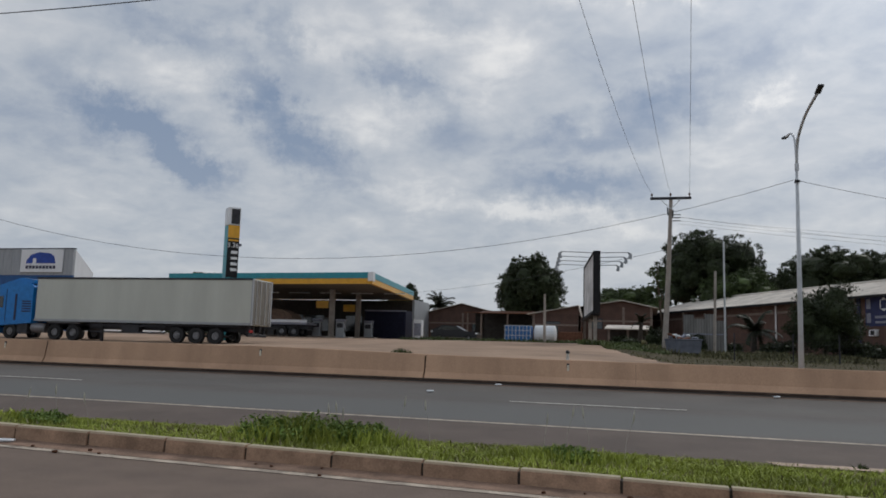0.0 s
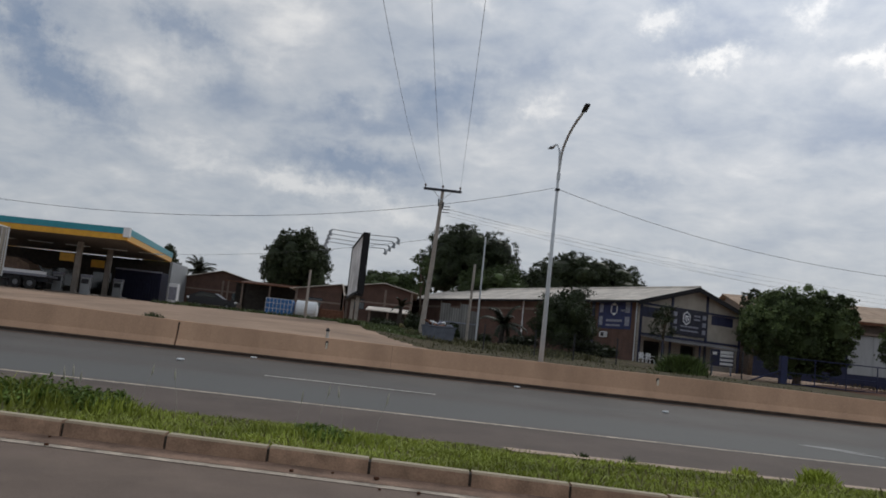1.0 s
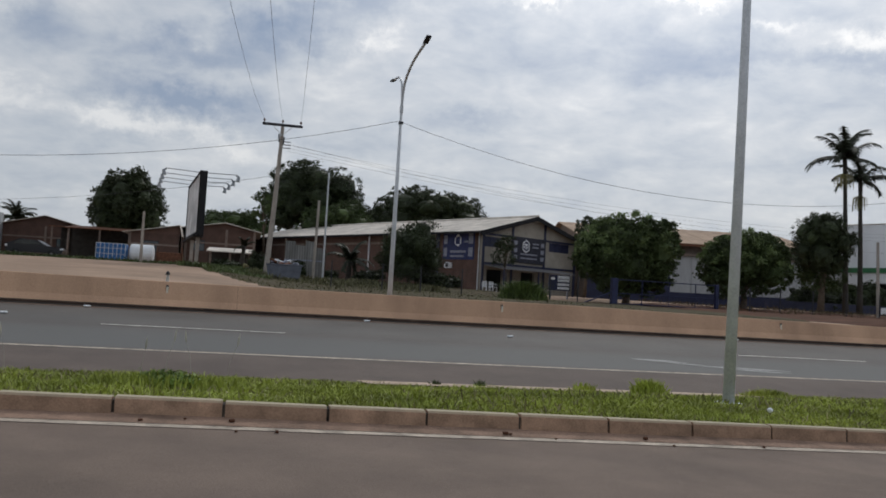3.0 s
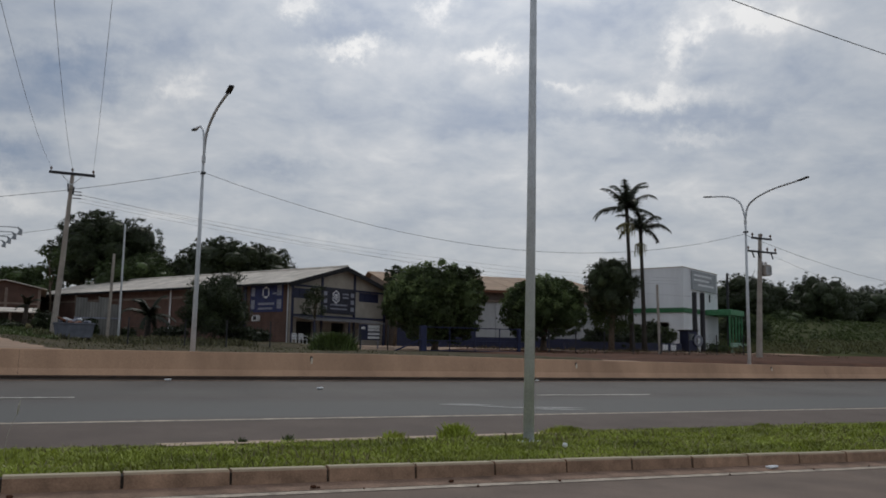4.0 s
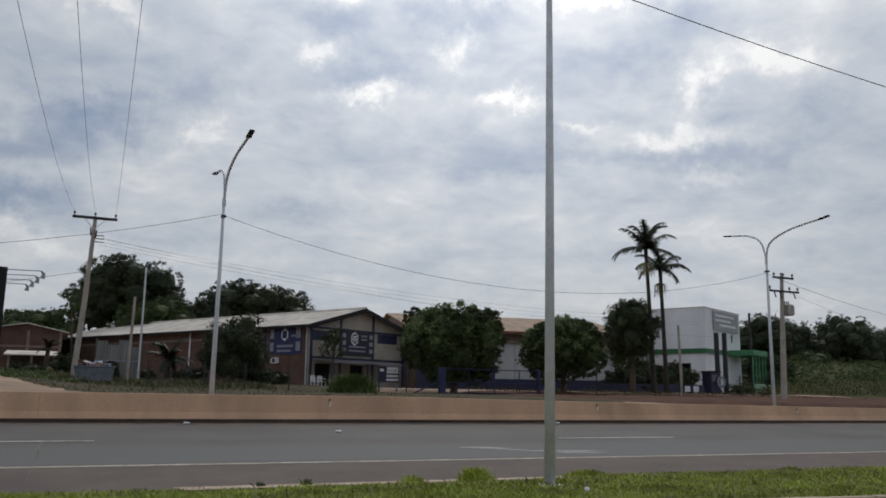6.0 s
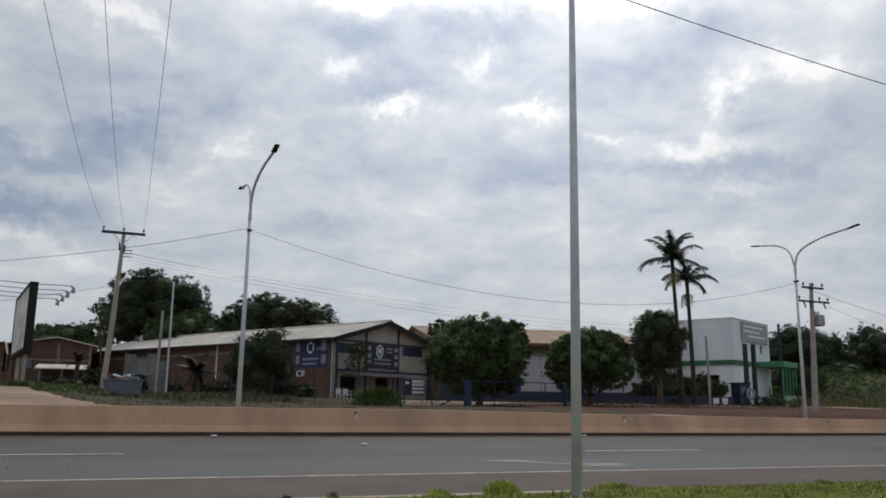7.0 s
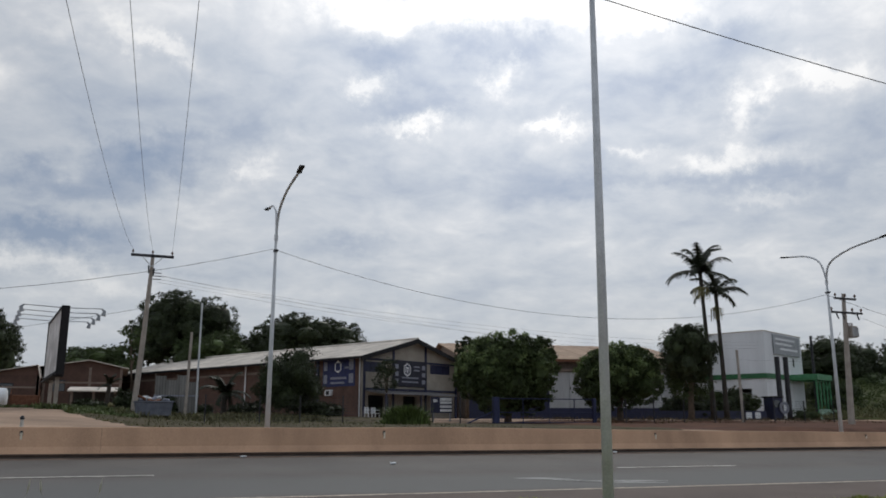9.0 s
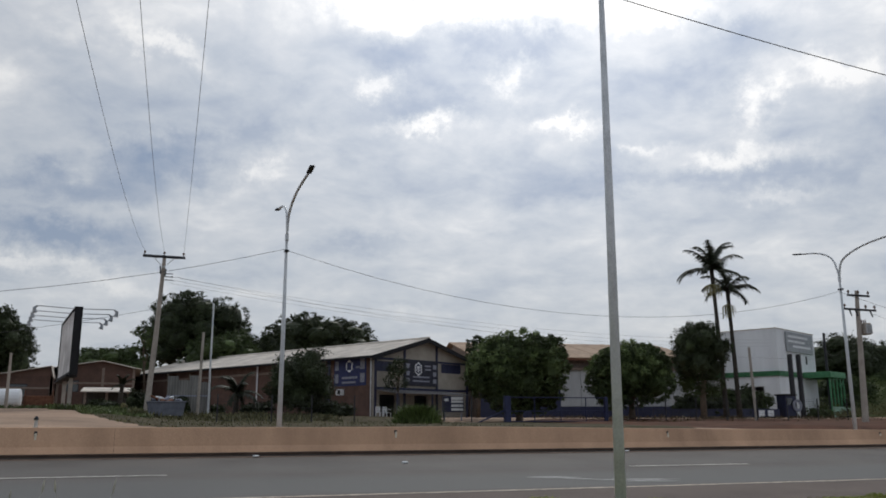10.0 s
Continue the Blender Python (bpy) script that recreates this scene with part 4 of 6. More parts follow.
def banner(parent, x0, z0, x1, z1, y, mat):
    b = part("banner", Shape().box(x0, y, z0, x1, y + 0.03, z1), mat, parent, "dark blue printed banner with pale emblems")
    w, h = x1 - x0, z1 - z0
    emblem(b, x0 + w * 0.4, z0 + h * 0.66, h * 0.27, y - 0.008, M_print)
    for k in range(3):
        for sx in (0.09, 0.9):
            part("product_mark", Shape().box(x0 + w * sx - w * 0.05, y - 0.006, z0 + h * (0.12 + 0.28 * k), x0 + w * sx + w * 0.05, y - 0.001, z0 + h * (0.12 + 0.28 * k) + h * 0.17), M_print_dim, b)
    for k in range(2):
        part("text_bar", Shape().box(x0 + w * 0.6, y - 0.006, z0 + h * (0.62 + 0.14 * k), x0 + w * 0.78, y - 0.001, z0 + h * (0.68 + 0.14 * k)), M_print_dim, b)
        part("text_bar", Shape().box(x0 + w * 0.24, y - 0.006, z0 + h * (0.16 + 0.16 * k), x0 + w * 0.74, y - 0.001, z0 + h * (0.22 + 0.16 * k)), M_print_dim, b)
    return b


M_print = material("print_white", (0.75, 0.76, 0.78), 0.7, var=0.1, bump=0)
M_print_dim = material("print_grey", (0.25, 0.26, 0.31), 0.7, var=0.3, scale=9, bump=0)
M_banner = material("banner_blue", (0.022, 0.03, 0.105), 0.55, var=0.3, bump=0)
M_banner_dark = material("banner_dark", (0.02, 0.02, 0.035), 0.55, var=0.3, bump=0)
M_interior = material("dim_interior", (0.05, 0.045, 0.04), 0.9, var=0.3)

# ---- the gabled workshop ----
gz = EYE + 0.1
shop = thing("workshop", pose(17.3, 60, gz, 0, 0, 28), "gabled brick workshop with cream upper front and pale roof", "building")
W, D, EA, RI = 11.2, 36.0, 5.0, 6.45
front_ops = [(0.15, 3.72, 2.45, 4.5), (7.75, 3.85, 10.3, 4.6), (0.6, 0.1, 2.4, 1.95), (4.5, 0.1, 6.1, 1.95)]
part("front_wall", wall_panel(W, EA, 0.22, front_ops), M_cream, shop, "cream painted front wall")
part("gable", Shape().prism([(0, EA), (W, EA), (W / 2, RI)], 0.22), M_cream, shop, "cream painted gable")
part("side_wall", Shape().box(0, 0.22, 0, 0.22, D, EA), M_brick, shop, "red brick side wall")
part("side_wall", Shape().box(W - 0.22, 0.22, 0, W, D, EA), M_brick, shop)
part("back_wall", Shape().box(0.22, D - 0.22, 0, W - 0.22, D, EA), M_brick, shop)
part("gable", Shape().prism([(0, EA), (W, EA), (W / 2, RI)], 0.22, Matrix.Translation((0, D - 0.22, 0))), M_brick, shop)
part("floor_slab", Shape().box(0.22, 0.22, 0, W - 0.22, D - 0.22, 0.05), M_interior, shop)
part("inner_wall", Shape().box(0.22, 5, 0.05, W - 0.22, 5.15, EA), M_interior, shop)
for x in (0.0, 3.2, 7.05, 10.98):
    top = EA + (RI - EA) * min(x, W - x) / (W / 2) - 0.05
    part("timber_post", Shape().box(x, -0.07, 0, x + 0.22, 0.0, max(top, EA - 0.1)), M_navy, shop, "dark blue post")
for z in (2.35, 4.62):
    part("timber_rail", Shape().box(0.22, -0.05, z, W - 0.22, -0.002, z + 0.16), M_navy, shop, "dark blue rail")
for o in front_ops[:2]:
    window_in(shop, *o, 0.03, M_navy, M_navy, 3)
banner(shop, 3.25, 2.7, 7.2, 4.75, -0.12, M_banner_dark)
side = part("side_banner", Shape().box(-0.05, 0.85, 2.65, -0.02, 4.5, 4.95), M_banner, shop, "blue printed banner on the brick side")
for (ya, za, yb, zb, mm) in ((2.2, 3.6, 3.3, 4.75, M_print), (1.0, 3.9, 1.5, 4.7, M_print_dim), (1.0, 2.9, 1.5, 3.6, M_print_dim), (4.0, 3.9, 4.4, 4.6, M_print_dim), (4.0, 2.9, 4.4, 3.6, M_print_dim), (1.8, 3.2, 3.6, 3.38, M_print_dim), (2.0, 2.85, 3.6, 3.0, M_print_dim), (1.55, 4.0, 2.0, 4.15, M_print_dim)):
    if mm is M_print:
        ce, cz, rr = (ya + yb) / 2, (za + zb) / 2, 0.5
        vs = [(-0.06, ce + rr * 0.85 * math.cos(a), cz + rr * math.sin(a)) for a in [math.pi / 2 + k * math.pi / 3 for k in range(6)]]
        vs += [(-0.05, q[1], q[2]) for q in vs]
        part("emblem", Shape().add(vs, [tuple(range(6)), tuple(range(11, 5, -1))] + [(k, (k + 1) % 6, (k + 1) % 6 + 6, k + 6) for k in range(6)]), M_print, side, "pale shield emblem")
        part("emblem_centre", Shape().box(-0.066, ce - 0.26, cz - 0.3, -0.061, ce + 0.26, cz + 0.3), M_banner, side)
    else:
        part("print_mark", Shape().box(-0.058, ya, za, -0.051, yb, zb), mm, side)
part("downpipe", Shape().tube([(-0.1, 0.25, 0.1), (-0.1, 0.25, EA - 0.2)], 0.05, 6), M_galv, shop)
part("downpipe", Shape().tube([(-0.1, 14.6, 0.1), (-0.1, 14.6, EA - 0.2)], 0.07, 6), M_print, shop)
part("pilaster", Shape().box(-0.12, 5.0, 0, 0.0, 5.3, EA - 0.1), M_navy, shop)
part("wall_beam", Shape().box(-0.06, 5.3, 3.95, 0.0, D, 4.15), M_mortar, shop, "pale concrete beam along the brick")
ac = part("air_conditioner", Shape().box(-0.35, 3.3, 1.95, -0.02, 3.95, 2.4, 0.03), M_white, shop, "white wall-mounted air conditioner")
part("fan_grille", Shape().box(-0.36, 3.4, 2.02, -0.352, 3.75, 2.34), M_dark, ac)
M_roof_dim = material("awning_sheet", (0.16, 0.155, 0.16), 0.8, var=0.3, scale=1.2)
aw = part("awning", Shape().prism([(0, 0), (0, 0.06), (-2.2, -0.26), (-2.2, -0.32)], 8.5, Matrix.Translation((8.75, 0, 2.28)) @ Matrix.Rotation(math.pi / 2, 4, "Z")), M_roof_dim, shop, "low dark grey awning over the doors")
aw.matrix_parent_inverse = Matrix.Identity(4)
for x in (0.4, 4.3, 8.5):
    part("awning_post", Shape().box(x - 0.05, -2.15, 0, x + 0.05, -2.05, 1.95), M_navy, shop)
roof_sheets(shop, -0.7, EA - 0.17, W / 2, RI + 0.08, -0.55, D + 0.4, M_roof_fc)
roof_sheets(shop, W + 0.7, EA - 0.17, W / 2, RI + 0.08, -0.55, D + 0.4, M_roof_fc)
for sx, xe in ((1, -0.72), (-1, W + 0.72)):
    part("bargeboard", Shape().prism([(xe, EA - 0.52), (xe, EA - 0.16), (W / 2, RI + 0.11), (W / 2, RI - 0.25)], 0.06, Matrix.Translation((0, -0.62, 0))), M_black, shop, "black bargeboard")
    part("eave_beam", Shape().box(xe - 0.04 if sx > 0 else xe - 0.08, -0.55, EA - 0.36, xe + 0.08 if sx > 0 else xe + 0.04, D + 0.4, EA - 0.2), M_black, shop)
part("ridge_cap", Shape().tube([(W / 2, -0.6, RI + 0.1), (W / 2, D + 0.4, RI + 0.1)], 0.14, 8), M_roof_fc, shop)


def plastic_chair(x, y, z, rz, label):
    c = thing("chair", pose(x, y, z, 0, 0, rz), label, "chair", "white plastic chairs")
    part("seat", Shape().box(-0.24, -0.22, 0.4, 0.24, 0.24, 0.44, 0.015), M_white, c)
    part("backrest", Shape().box(-0.24, 0.2, 0.44, 0.24, 0.25, 0.85, 0.015), M_white, c)
    for sx in (-1, 1):
        part("armrest", Shape().box(sx * 0.25 - 0.03, -0.2, 0.62, sx * 0.25 + 0.03, 0.24, 0.66, 0.01), M_white, c)
        for sy in (-0.2, 0.2):
            part("leg", Shape().box(sx * 0.22 - 0.025, sy - 0.025, 0, sx * 0.22 + 0.025, sy + 0.025, 0.4), M_white, c)


for cx, cy in ((17.5, 59.0), (18.15, 59.4)):
    plastic_chair(cx, cy, far_z(cx, cy), 28, "white plastic chair on the workshop forecourt")

# sign board on the forecourt
SX, SY = 18.2, 46.0
sz = far_z(SX, SY)
board = thing("sign_board", pose(SX, SY, sz), "blue and white sign board on two legs", "sign")
bt = 1.5 + EYE - sz
part("panel", Shape().box(-0.68, -0.03, bt - 0.95, 0.68, 0.03, bt, 0.01), M_navy, board)
for k in range(4):
    zt = bt - 0.05 - 0.225 * k
    part("text_bar", Shape().box(-0.12, -0.045, zt - 0.2 + 0.06 * (k > 0), 0.64, -0.032, zt), M_white, board, "white strip with unreadable writing")
part("text_bar", Shape().box(-0.55, -0.045, bt - 0.3, -0.3, -0.032, bt - 0.15), M_print, board)
for x in (-0.55, 0.55):
    part("leg", Shape().box(x - 0.04, -0.03, 0, x + 0.04, 0.03, bt - 0.95), M_print_dim, board)

# ---- fence and gate ----
FY = 41.0
M_fence = material("fence_blue", (0.018, 0.024, 0.07), 0.5, 0.2, var=0.3)


def fence_z(x):
    return far_z(x, FY)


gate = thing("gate", pose(0, 0, 0), "closed dark blue metal gate of thin rails", "gate")
gx = [19.45, 21.1, 22.75, 24.38, 25.63]
gt = EYE + 1.32
part("gate_post", Shape().box(19.25, FY - 0.15, fence_z(19.4), 19.6, FY + 0.15, gt + 0.05, 0.02), M_fence, gate, "thick blue gate post")
part("gate_post", Shape().box(25.6, FY - 0.1, fence_z(25.6), 25.8, FY + 0.1, gt + 0.03, 0.02), M_fence, gate)
for z in (gt - 0.03, gt - 0.78, EYE - 0.02):
    part("rail", Shape().tube([(19.6, FY, z), (25.6, FY, z)], 0.03, 6), M_fence, gate)
for x in gx[1:4]:
    part("upright", Shape().tube([(x, FY, EYE - 0.08), (x, FY, gt)], 0.03, 6), M_fence, gate)
for k in range(26):
    x = 19.8 + 0.22 * k
    part("bar", Shape().tube([(x, FY + 0.02, gt - 0.78), (x, FY + 0.02, EYE - 0.02)], 0.006, 4), M_fence, gate)
part("brace", Shape().tube([(17.6, FY, fence_z(17.6)), (19.3, FY, EYE + 0.6)], 0.045, 6), M_fence, gate)
fence = thing("fence", pose(0, 0, 0), "dark wire fence on thin metal posts", "fence")
for x in (4.0, 6.6, 8.6, 10.8, 13.2, 15.7, 17.3, 27.84, 29.82, 32.0, 34.3, 36.6, 39.0, 41.5, 44.0):
    part("post", Shape().tube([(x, FY, fence_z(x)), (x, FY, EYE + 1.34)], 0.035, 6), M_dark, fence)
for x0, x1 in ((4.0, 19.3), (25.8, 44.0)):
    for k in range(9):
        z = EYE + 0.1 + 0.15 * k
        part("strand", Shape().tube([(x0, FY, z), (x1, FY, z)], 0.004, 4), M_dark, fence)
    for k in range(int((x1 - x0) / 0.35)):
        x = x0 + 0.35 * k
        part("mesh_wire", Shape().tube([(x, FY, EYE - 0.1), (x, FY, EYE + 1.3)], 0.003, 3), M_dark, fence)

# ---- warehouse with the tan roof ----
M_plaster = material("brown_plaster", (0.15, 0.12, 0.10), 0.9, var=0.25)
M_panel = material("pale_sheet", (0.40, 0.41, 0.42), 0.6, var=0.15, streak=True)
wh = thing("warehouse", pose(27.41, 63.5, EYE + 0.2, 0, 0, -9), "long low warehouse with tan roof and pale panels", "building")
L = 20.3
part("wall", wall_panel(L, 5.1, 0.25, []), M_plaster, wh, "brownish plastered wall")
part("wall", Shape().box(0, 0.25, 0, 0.25, 18, 5.1), M_mortar, wh)
part("wall", Shape().box(L - 0.25, 0.25, 0, L, 18, 5.1), M_mortar, wh)
part("wall", Shape().box(0.25, 17.75, 0, L - 0.25, 18, 5.1), M_mortar, wh)
for k in range(7):
    x = 7.3 + 1.86 * k
    part("wall_panel", Shape().box(x, -0.1, 1.0, x + 1.84, 0.0, 4.1, 0.02), M_panel, wh, "pale sheet panel")
part("plinth", Shape().box(-0.1, -0.14, 0, 7.25, -0.002, 2.6), M_navy, wh, "dark blue painted wall")
part("plinth", Shape().box(7.27, -0.14, 0, L + 0.1, -0.002, 1.0), M_navy, wh, "dark blue painted plinth")
part("ledge", Shape().box(0, -0.35, 4.12, L, 0.0, 4.3), M_mortar, wh)
part("corner_pipe", Shape().tube([(L + 0.15, -0.2, 0), (L + 0.15, -0.2, 4.2)], 0.07, 8), M_white, wh)
n = 24
for k in range(n):
    a, b = -0.5 + (L + 1.0) * k / n, -0.5 + (L + 1.0) * (k + 1) / n
    e = 0.015 * (k % 2)
    part("roof_sheet", Shape().add([(a, -0.8, 5.15 + e), (b, -0.8, 5.15 + e), (b, 9, 7.25 + e), (a, 9, 7.25 + e), (a, -0.8, 5.07 + e), (b, -0.8, 5.07 + e), (b, 9, 7.17 + e), (a, 9, 7.17 + e)], [(0, 1, 2, 3), (7, 6, 5, 4), (0, 4, 5, 1), (1, 5, 6, 2), (2, 6, 7, 3), (3, 7, 4, 0)]), M_roof_tan, wh)
part("roof_back", Shape().add([(-0.5, 9, 7.24), (L + 0.5, 9, 7.24), (L + 0.5, 18.6, 5.0), (-0.5, 18.6, 5.0), (-0.5, 9, 7.16), (L + 0.5, 9, 7.16), (L + 0.5, 18.6, 4.92), (-0.5, 18.6, 4.92)], [(0, 1, 2, 3), (7, 6, 5, 4), (0, 4, 5, 1), (1, 5, 6, 2), (2, 6, 7, 3), (3, 7, 4, 0)]), M_roof_tan, wh)
for x in (0.0, L - 0.2):
    part("gable", Shape().add([(x, 0.25, 5.1), (x, 9, 7.05), (x, 17.75, 5.1), (x + 0.2, 0.25, 5.1), (x + 0.2, 9, 7.05), (x + 0.2, 17.75, 5.1)], [(0, 1, 2), (5, 4, 3), (0, 3, 4, 1), (1, 4, 5, 2), (2, 5, 3, 0)]), M_mortar, wh)
part("fascia", Shape().box(-0.5, -0.86, 4.9, L + 0.5, -0.8, 5.1), M_rust, wh, "rusty gutter board")

# ---- white building with the green band ----
wb = thing("office", pose(54.6, 58, EYE - 0.2, 0, 0, 25), "white two-storey building with a green band", "building")
LW, DW, HW = 9.2, 9.0, 8.4
ops = [(2.5, 5.3, 3.0, 6.1), (6.7, 5.4, 7.2, 6.2), (2.3, 0.9, 3.6, 3.3), (4.2, 0.2, 5.2, 3.3)]
part("wall", wall_panel(LW, HW, 0.25, ops), M_white, wb)
part("wall", wall_panel(DW - 0.25, HW, 0.25, [(1.2, 1.2, 3.2, 3.2), (5, 1.2, 7, 3.2)], Matrix.Translation((0.25, 0.25, 0)) @ Matrix.Rotation(math.pi / 2, 4, "Z")), M_white, wb)
part("wall", Shape().box(LW - 0.25, 0.25, 0, LW, DW, HW), M_white, wb)
part("wall", Shape().box(0.25, DW - 0.25, 0, LW - 0.25, DW, HW), M_white, wb)
part("roof", Shape().box(0.25, 0.25, HW - 0.6, LW - 0.25, DW - 0.25, HW - 0.45), M_roof_fc, wb)
part("parapet_cap", Shape().box(-0.06, -0.06, HW, LW + 0.06, 0.3, HW + 0.07), M_roof_fc, wb)
part("parapet_cap", Shape().box(-0.06, 0.3, HW, 0.3, DW, HW + 0.07), M_roof_fc, wb)
part("band", Shape().box(-0.12, -0.12, 4.1, LW + 0.1, -0.002, 4.55), M_green, wb, "green painted band")
part("band", Shape().box(-0.12, -0.002, 4.1, -0.002, DW, 4.55), M_green, wb, "green painted band")
part("inner_floor", Shape().box(0.25, 0.25, 0, LW - 0.25, DW - 0.25, 0.1), M_interior, wb)
for o in ops:
    window_in(wb, *o, 0.06, M_glass, M_dark, 1)
bn = part("banner", Shape().box(2.0, -0.16, 6.4, 8.45, -0.05, 8.25), M_grey, wb, "grey advertising panel with faded writing")
for k, (a, b) in enumerate(((0.4, 5.2), (0.4, 4.4), (1.4, 5.8))):
    part("text_bar", Shape().box(2.0 + a, -0.175, 7.75 - 0.45 * k, 2.0 + b, -0.162, 7.95 - 0.45 * k), M_print, bn)
pt = part("portico", Shape().box(5.4, -2.6, 4.05, 9.4, -0.12, 4.6, 0.03), M_leafgreen, wb, "green canopy over the entrance")
for x in (5.6, 6.5, 7.4, 8.3, 9.2):
    part("portico_post", Shape().box(x - 0.06, -2.46, 0, x + 0.06, -2.34, 4.05), M_leafgreen, wb)
for x in (5.6, 7.4, 9.2):
    part("portico_rail", Shape().tube([(x, -2.4, 4.0), (x + (0.9 if x < 9 else -0.9), -2.4, 2.9)], 0.06, 6), M_green, wb)
M_palegreen = material("pale_green_wall", (0.30, 0.44, 0.34), 0.8, var=0.25)
part("garden_wall", Shape().box(4.6, -3.0, 0, 9.8, -2.75, 1.35, 0.02), M_palegreen, wb, "pale green low front wall")

# booth and low wall before the office
bz = far_z(49.4, 52)
booth = thing("guard_booth", pose(49.4, 52, bz), "small dark booth beside the office gate", "booth")
part("body", Shape().box(-0.5, -0.5, 0, 0.5, 0.5, 1.75, 0.03), M_navy, booth)
part("roof", Shape().box(-0.62, -0.62, 1.75, 0.62, 0.62, 1.87, 0.03), M_black, booth)
part("pane", Shape().box(-0.35, -0.525, 1.0, 0.2, -0.502, 1.55), M_glass, booth)
part("wheel_sign", Shape().wheel(0.55, -0.68, 0.95, 0.5, 0.1, 20), M_print_dim, booth, "round pale tyre leaning on the booth")
lw = thing("low_wall", pose(0, 0, 0), "dark low wall before the office", "wall")
part("wall_body", Shape().box(36.5, 51.6, far_z(40, 51.6) - 0.2, 48.3, 51.85, EYE + 0.85), M_navy, lw)
part("notice", Shape().box(46.2, 51.55, EYE + 0.25, 46.75, 51.595, EYE + 0.75), M_print, lw)
part("notice", Shape().box(47.1, 51.55, EYE + 0.25, 47.65, 51.595, EYE + 0.75), M_print, lw)

# ---- fuel station ----
cs = thing("station_canopy", pose(0, 0, 0), "fuel station canopy with teal and yellow fascia", "canopy")
A, B, C, D4 = (-43.5, 66.8), (-22.8, 65.0), (-25.2, 85.7), (-46.0, 87.5)


def ring_band(z0, z1, out):
    cx, cy = (A[0] + C[0]) / 2, (A[1] + C[1]) / 2
    q = [(cx + (p[0] - cx) * (1 + out), cy + (p[1] - cy) * (1 + out)) for p in (A, B, C, D4)]
    i = [(cx + (p[0] - cx) * 0.97, cy + (p[1] - cy) * 0.97) for p in (A, B, C, D4)]
    vs = [(*p, z) for z in (z0, z1) for p in q] + [(*p, z) for z in (z0, z1) for p in i]
    fs = []
    for k in range(4):
        j = (k + 1) % 4
        fs += [(k, j, j + 4, k + 4), (k + 8, k + 12, j + 12, j + 8), (k + 4, j + 4, j + 12, k + 12), (k, k + 8, j + 8, j)]
    return Shape().add(vs, fs)


part("fascia", ring_band(EYE + 6.15, EYE + 6.66, 0.004), M_teal, cs, "teal fascia band")
part("fascia", ring_band(EYE + 5.68, EYE + 6.148, 0.0), M_yellow, cs, "yellow fascia band")
part("soffit", Shape().add([(*p, z) for z in (EYE + 5.70, EYE + 6.3) for p in ((-43, 67.2), (-23.3, 65.5), (-25.6, 85.3), (-45.5, 87))], [(3, 2, 1, 0), (4, 5, 6, 7), (0, 1, 5, 4), (1, 2, 6, 5), (2, 3, 7, 6), (3, 0, 4, 7)]), material("soffit_metal", (0.17, 0.155, 0.14), 0.7, var=0.25), cs, "brown-grey metal soffit")
part("corner_block", Shape().box(-23.15, 64.85, EYE + 5.9, -22.65, 65.35, EYE + 6.69, 0.03), M_white, cs, "white fascia corner")
for x, y in ((-29.1, 71.8), (-28.6, 77.6), (-40.0, 72.6), (-40.4, 78.5)):
    g = far_z(x, y)
    part("column", Shape().box(x - 0.22, y - 0.22, g, x + 0.22, y + 0.22, EYE + 5.70, 0.03), M_concrete, cs)
    part("price_board", Shape().box(x - 1.6, y - 0.1, EYE + 3.9, x - 0.35, y + 0.02, EYE + 4.6, 0.02), M_yellow, cs, "faded yellow notice board")
for k in range(5):
    x = -39 + 3.4 * k
    part("tube_light", Shape().box(x, 76.0, EYE + 5.62, x + 2.2, 76.25, EYE + 5.698), M_white, cs)


def fuel_pump(x, y, label):
    g = far_z(x, y)
    p = thing("fuel_pump", pose(x, y, g), label, "fuel pump", "fuel pumps under the canopy")
    part("body", Shape().box(-0.4, -0.25, 0, 0.4, 0.25, 1.5, 0.04), M_grey, p)
    part("display", Shape().box(-0.3, -0.275, 0.95, 0.3, -0.252, 1.35), M_dark, p)
    part("head", Shape().box(-0.45, -0.28, 1.5, 0.45, 0.28, 1.75, 0.04), M_print_dim, p)
    part("hose", Shape().tube(curve_rod([(0.42, -0.1, 1.4), (0.62, -0.15, 0.9), (0.5, -0.18, 0.4), (0.44, -0.15, 1.0)], 0.02), 0.022, 6), M_tyre, p)


for x, y in ((-30.4, 71.5), (-27.9, 71.2), (-27.2, 77.0), (-33.0, 73.0), (-36.0, 73.4)):
    fuel_pump(x, y, "white fuel pump on the station island")
isl = Shape()
for x0, x1, y in ((-37, -27, 71.6), (-37, -26.5, 77.3)):
    isl.box(x0, y - 0.6, far_z(-30, y) - 0.1, x1, y + 0.6, far_z(-30, y) + 0.12, 0.03)
solid("pump_island", isl, M_concrete, pose(0, 0, 0), "raised concrete pump islands under the canopy", "kerb", kind="structure")
# station shop behind
sg = far_z(-34, 86) - 0.1
st = thing("station_shop", pose(0, 0, 0), "dark station shop with a grey side wall", "building")
part("front_wall", wall_panel(22.0, EYE + 5.6 - sg, 0.25, [(2, 0.1, 5, 2.6), (7, 0.8, 12, 2.6), (14, 0.1, 16, 2.6)], Matrix.Translation((-47.2, 86.0, sg))), M_interior, st, "dark plastered front")
part("side_wall", Shape().box(-25.35, 85.9, sg, -25.1, 92, EYE + 5.75), M_grey, st, "light grey clad side wall")
